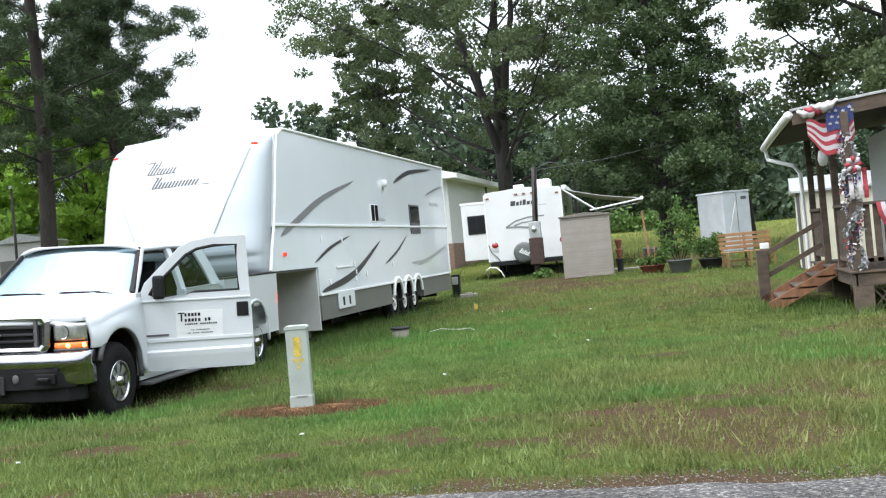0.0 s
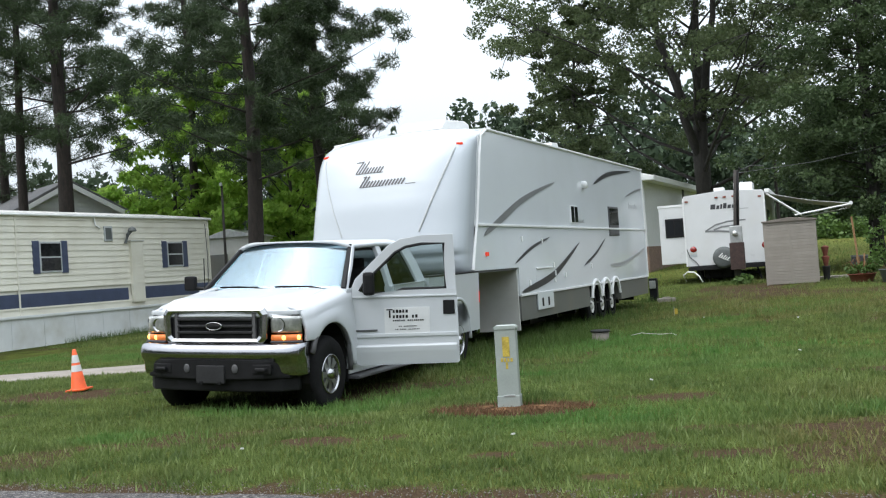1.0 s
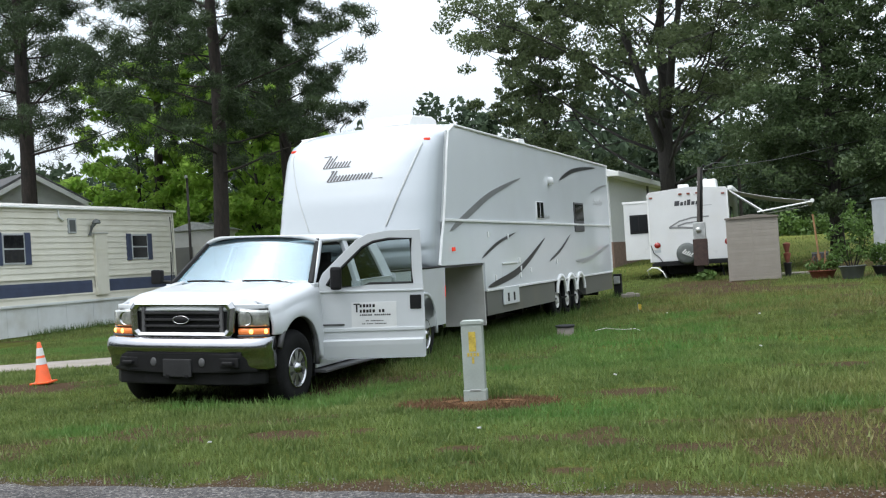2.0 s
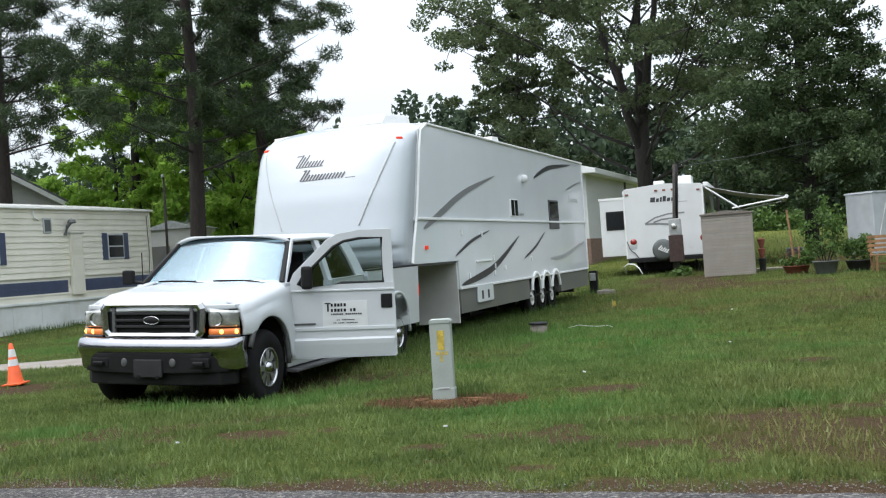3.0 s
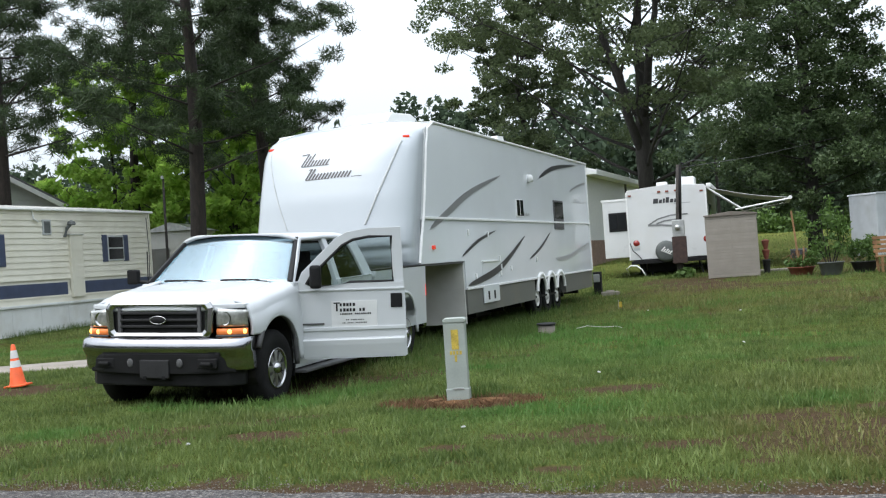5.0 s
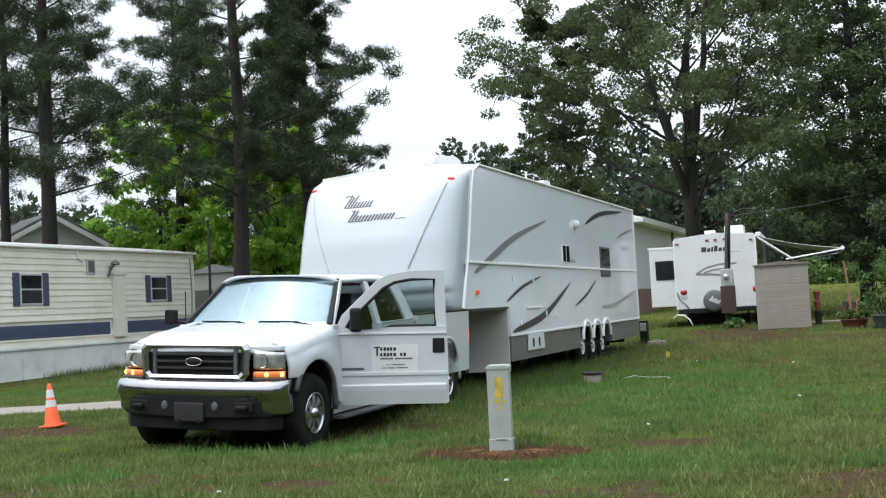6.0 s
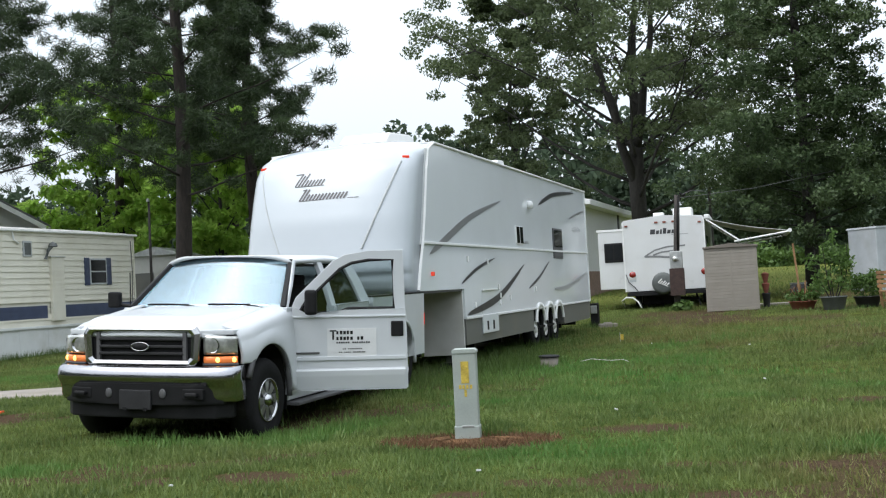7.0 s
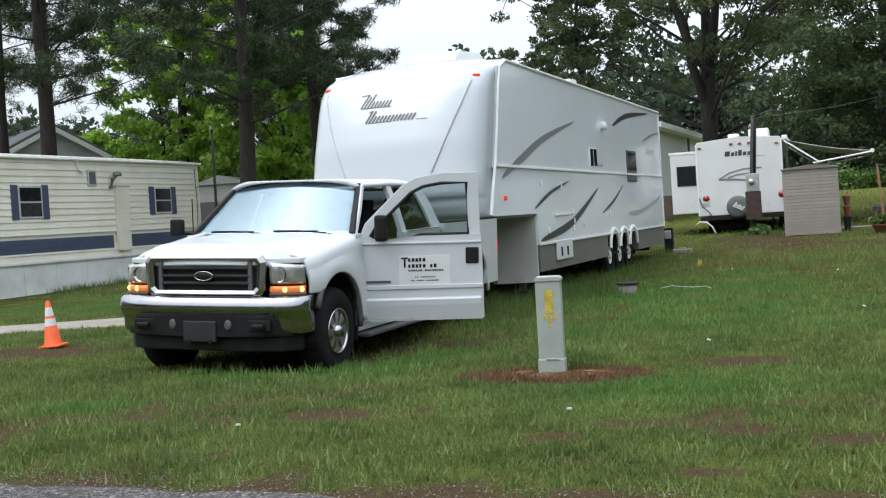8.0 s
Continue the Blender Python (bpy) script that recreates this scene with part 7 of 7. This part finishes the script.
def build_woods():
    """Far woods, an added unseen ring of trees, and hedges, one mass of foliage each."""
    rnd = random.Random(9)
    blobs = []
    for k in range(150):
        a = -1.25 + 2.0 * k / 149
        d = rnd.uniform(74, 96)
        x, y = 5 + d * math.sin(a), -16 + d * math.cos(a)
        top = rnd.uniform(7.0, 10.5) * (1.25 if -0.35 < a < -0.1 else 0.85)
        g = gz(x, y)
        for j in range(5):
            z = g + top * (0.12 + 0.2 * j)
            s = 2.6 * (1.1 - 0.16 * j)
            blobs.append(((x + rnd.uniform(-1, 1), y + rnd.uniform(-1, 1), z), (s, s, 1.5)))
    tagged(part("far_woods", leaf_cloud(blobs, 260000, 0.27, 91), M_WOODS), "dense dark green woods closing the fields", "woods", kind="stuff")
    # tree ring out of view, added to dim low skylight and darken reflections
    blobs = []
    for k in range(110):
        a = 0.85 + 4.1 * k / 109
        d = rnd.uniform(36, 46)
        x, y = 5 + d * math.sin(a), -16 + d * math.cos(a)
        top = rnd.uniform(9.0, 13.5)
        for j in range(4):
            blobs.append(((x + rnd.uniform(-1, 1), y + rnd.uniform(-1, 1), top * (0.12 + 0.25 * j)), (2.4 - 0.3 * j, 2.4 - 0.3 * j, 2.0)))
    tagged(part("near_woods", leaf_cloud(blobs, 60000, 0.42, 93), M_WOODS), "added unseen woods that block low skylight behind the view", "woods", kind="stuff")
    blobs = []
    for k in range(60):
        x = -8 + 40 * k / 59
        y = 62 + rnd.uniform(-2, 2)
        blobs.append(((x, y, gz(x, y) + 0.6), (1.3, 1.2, rnd.uniform(0.6, 1.3))))
    tagged(part("hedge", leaf_cloud(blobs, 14000, 0.16, 92), M_SHRUB), "row of light green bushes along the field", "bushes", kind="stuff")


build_woods()


# ---- grass ----
def blades(name, px, py, height, width, material, seed, label, lean=0.5, tints=None):
    r = np.random.default_rng(seed)
    n = len(px)
    pz = land(px, py) - 0.01
    a = r.random(n) * 6.2832
    hh = height * (0.5 + 0.9 * r.random(n))
    w = width * (0.6 + 0.8 * r.random(n))
    la, ll = r.random(n) * 6.2832, lean * r.random(n) * hh
    base = np.stack([px, py, pz], 1)
    side = np.stack([np.cos(a) * w, np.sin(a) * w, np.zeros(n)], 1)
    tip = base + np.stack([np.cos(la) * ll, np.sin(la) * ll, hh], 1)
    v = np.stack([base - side, base + side, tip], 1).reshape(-1).astype(np.float32)
    me = bpy.data.meshes.new(name)
    me.vertices.add(n * 3)
    me.vertices.foreach_set("co", v)
    me.loops.add(n * 3)
    me.loops.foreach_set("vertex_index", np.arange(n * 3, dtype=np.int32))
    me.polygons.add(n)
    me.polygons.foreach_set("loop_start", np.arange(0, n * 3, 3, dtype=np.int32))
    me.update(calc_edges=True)
    for key, values in (tints or {}).items():
        me.attributes.new(key, "FLOAT", "FACE").data.foreach_set("value", values.astype(np.float32))
    tagged(part(name, me, material), label, "grass", kind="stuff")


def build_grass():
    r = np.random.default_rng(77)
    X, Y, H = [], [], []

    def sow(x, y, h):
        n = len(x)
        keep = (r.random(n) > bareness(x, y) * 0.96) & (y > road_edge(x) + 0.05) & (r.random(n) < 0.35 + 0.9 * F2(x, y))
        drive = np.abs(y - (0.78 + 17 * (x + 3.5) / 36)) < 1.0
        keep &= ~(drive & (x < -3.5))
        keep &= ~((x > 8.0) & (y > -0.5) & (y < 4.5))
        keep &= ~((x > -1.9) & (x < 0.0) & (y > -6.0) & (y < -0.6) & (r.random(n) < 0.85))
        X.append(x[keep])
        Y.append(y[keep])
        H.append((h * (0.65 + 0.7 * F1(x, y)))[keep])
    for x0, x1, y0, y1, dens, h in ((-5, 9.5, -10.9, -6.5, 2900, 0.036), (-8, 10, -6.5, -2, 2000, 0.044), (-12, 12, -2, 6, 850, 0.056), (-14, 14, 6, 20, 250, 0.080), (-22, 22, 20, 55, 26, 0.14)):
        n = int((x1 - x0) * (y1 - y0) * dens)
        sow(x0 + (x1 - x0) * r.random(n), y0 + (y1 - y0) * r.random(n), np.full(n, h))
    # tufts: blades crowded round common roots, taller than the turf between them
    for x0, x1, y0, y1, dens, per, h in ((-5, 9.5, -10.8, -6.5, 85, 20, 0.047), (-8, 10, -6.5, -1, 36, 18, 0.058), (-8, 11, -1, 8, 9, 16, 0.085)):
        n = int((x1 - x0) * (y1 - y0) * dens)
        cx, cy, ch = x0 + (x1 - x0) * r.random(n), y0 + (y1 - y0) * r.random(n), h * (0.6 + 0.9 * r.random(n))
        sow(np.repeat(cx, per) + r.normal(0, 0.030, n * per), np.repeat(cy, per) + r.normal(0, 0.030, n * per), np.repeat(ch, per))
    x, y, h = np.concatenate(X), np.concatenate(Y), np.concatenate(H)
    dry = smoothstep(0.54, 0.74, 0.34 * F4(x, y) + 0.38 * F1(x, y) + 0.28 * F2(x, y) + 0.05 * smoothstep(3, 16, y) - 0.05 * smoothstep(-4, -8, y)) * (0.2 + 0.8 * r.random(len(x))) * 0.7
    lush = np.exp(-((x - 1.5) / 1.1) ** 2 - ((y - 1.0) / 2.6) ** 2) + 0.6 * np.exp(-((x - 3.0) / 1.6) ** 2 - ((y + 2.6) / 1.8) ** 2) + 0.9 * np.exp(-((x - 3.4) / 0.9) ** 2 - ((y + 7.2) / 0.8) ** 2) + 0.8 * smoothstep(0.60, 0.74, 0.6 * F1(x + 31, y) + 0.4 * F2(x + 9, y))
    lush = np.clip(lush, 0, 1) * (0.45 + 0.55 * r.random(len(x)))
    blades("grass", x, y, h, 0.0045 + 0.045 * h, M_GRASS, 78, "short mown lawn grass, patchy and mixed with weeds", 0.85, {"dry": dry * (1 - 0.7 * lush), "lush": lush})
    X, Y = [], []
    for cx, cy, sx, sy, n in ((-0.1, 4.6, 0.5, 3.6, 2600), (0.5, -1.2, 0.6, 0.8, 600), (2.45, -6.35, 0.16, 0.10, 110), (0.6, 1.6, 0.4, 0.8, 900), (-14.75, 9.4, 0.2, 0.6, 500), (-14.75, 11.2, 0.15, 0.5, 300), (7.4, 0.9, 0.5, 0.4, 400), (8.3, -0.8, 0.8, 0.15, 400), (1.3, 18.4, 0.3, 0.2, 200), (-0.1, 12.9, 0.2, 0.2, 160)):
        X.append(r.normal(cx, sx, n))
        Y.append(r.normal(cy, sy, n))
    blades("tall_grass", np.concatenate(X), np.concatenate(Y), 0.17, 0.006, M_TALLG, 79, "taller unmown grass under the camper and round posts", 0.6)
    n = 5200
    a, q = r.random(n) * 6.2832, r.random(n) ** 0.6
    blades("pine_straw", PED[0] + 0.80 * q * np.cos(a), PED[1] + 0.42 * q * np.sin(a), 0.05, 0.004, M_STRAW, 81, "dry reddish pine straw scattered round the pedestal", 1.6)
    # loose stones along the road's edge
    n = 14000
    x = r.uniform(-4, 10, n)
    d = np.where(r.random(n) < 0.25, r.normal(0.08, 0.13, n), -1.5 * r.random(n))
    s = np.where(d > -0.05, r.uniform(0.003, 0.009, n), r.uniform(0.003, 0.006, n))
    z = np.where(d > -0.05, 0.012, 0.012 + 0.018 * np.clip(-d / 0.45, 0, 1.4))
    c = np.stack([x, road_edge(x) + d, z], 1)
    a = r.random(n) * 6.2832
    dx = np.stack([np.cos(a) * s, np.sin(a) * s, 0 * s], 1)
    dy = np.stack([-np.sin(a) * s * 0.7, np.cos(a) * s * 0.7, 0 * s], 1)
    up = np.stack([0 * s, 0 * s, s * 0.6], 1)
    v = np.stack([c + dx, c + dy, c - dx, c - dy, c + up, c - up], 1).reshape(-1, 3)
    tri = np.array([(0, 1, 4), (1, 2, 4), (2, 3, 4), (3, 0, 4), (1, 0, 5), (2, 1, 5), (3, 2, 5), (0, 3, 5)])
    stones = bpy.data.meshes.new("gravel")
    stones.from_pydata(v.tolist(), [], (np.arange(n)[:, None, None] * 6 + tri[None]).reshape(-1, 3).tolist())
    tagged(part("gravel", stones, M_STONE), "loose pale gravel along the road edge", "gravel", kind="stuff")


build_grass()
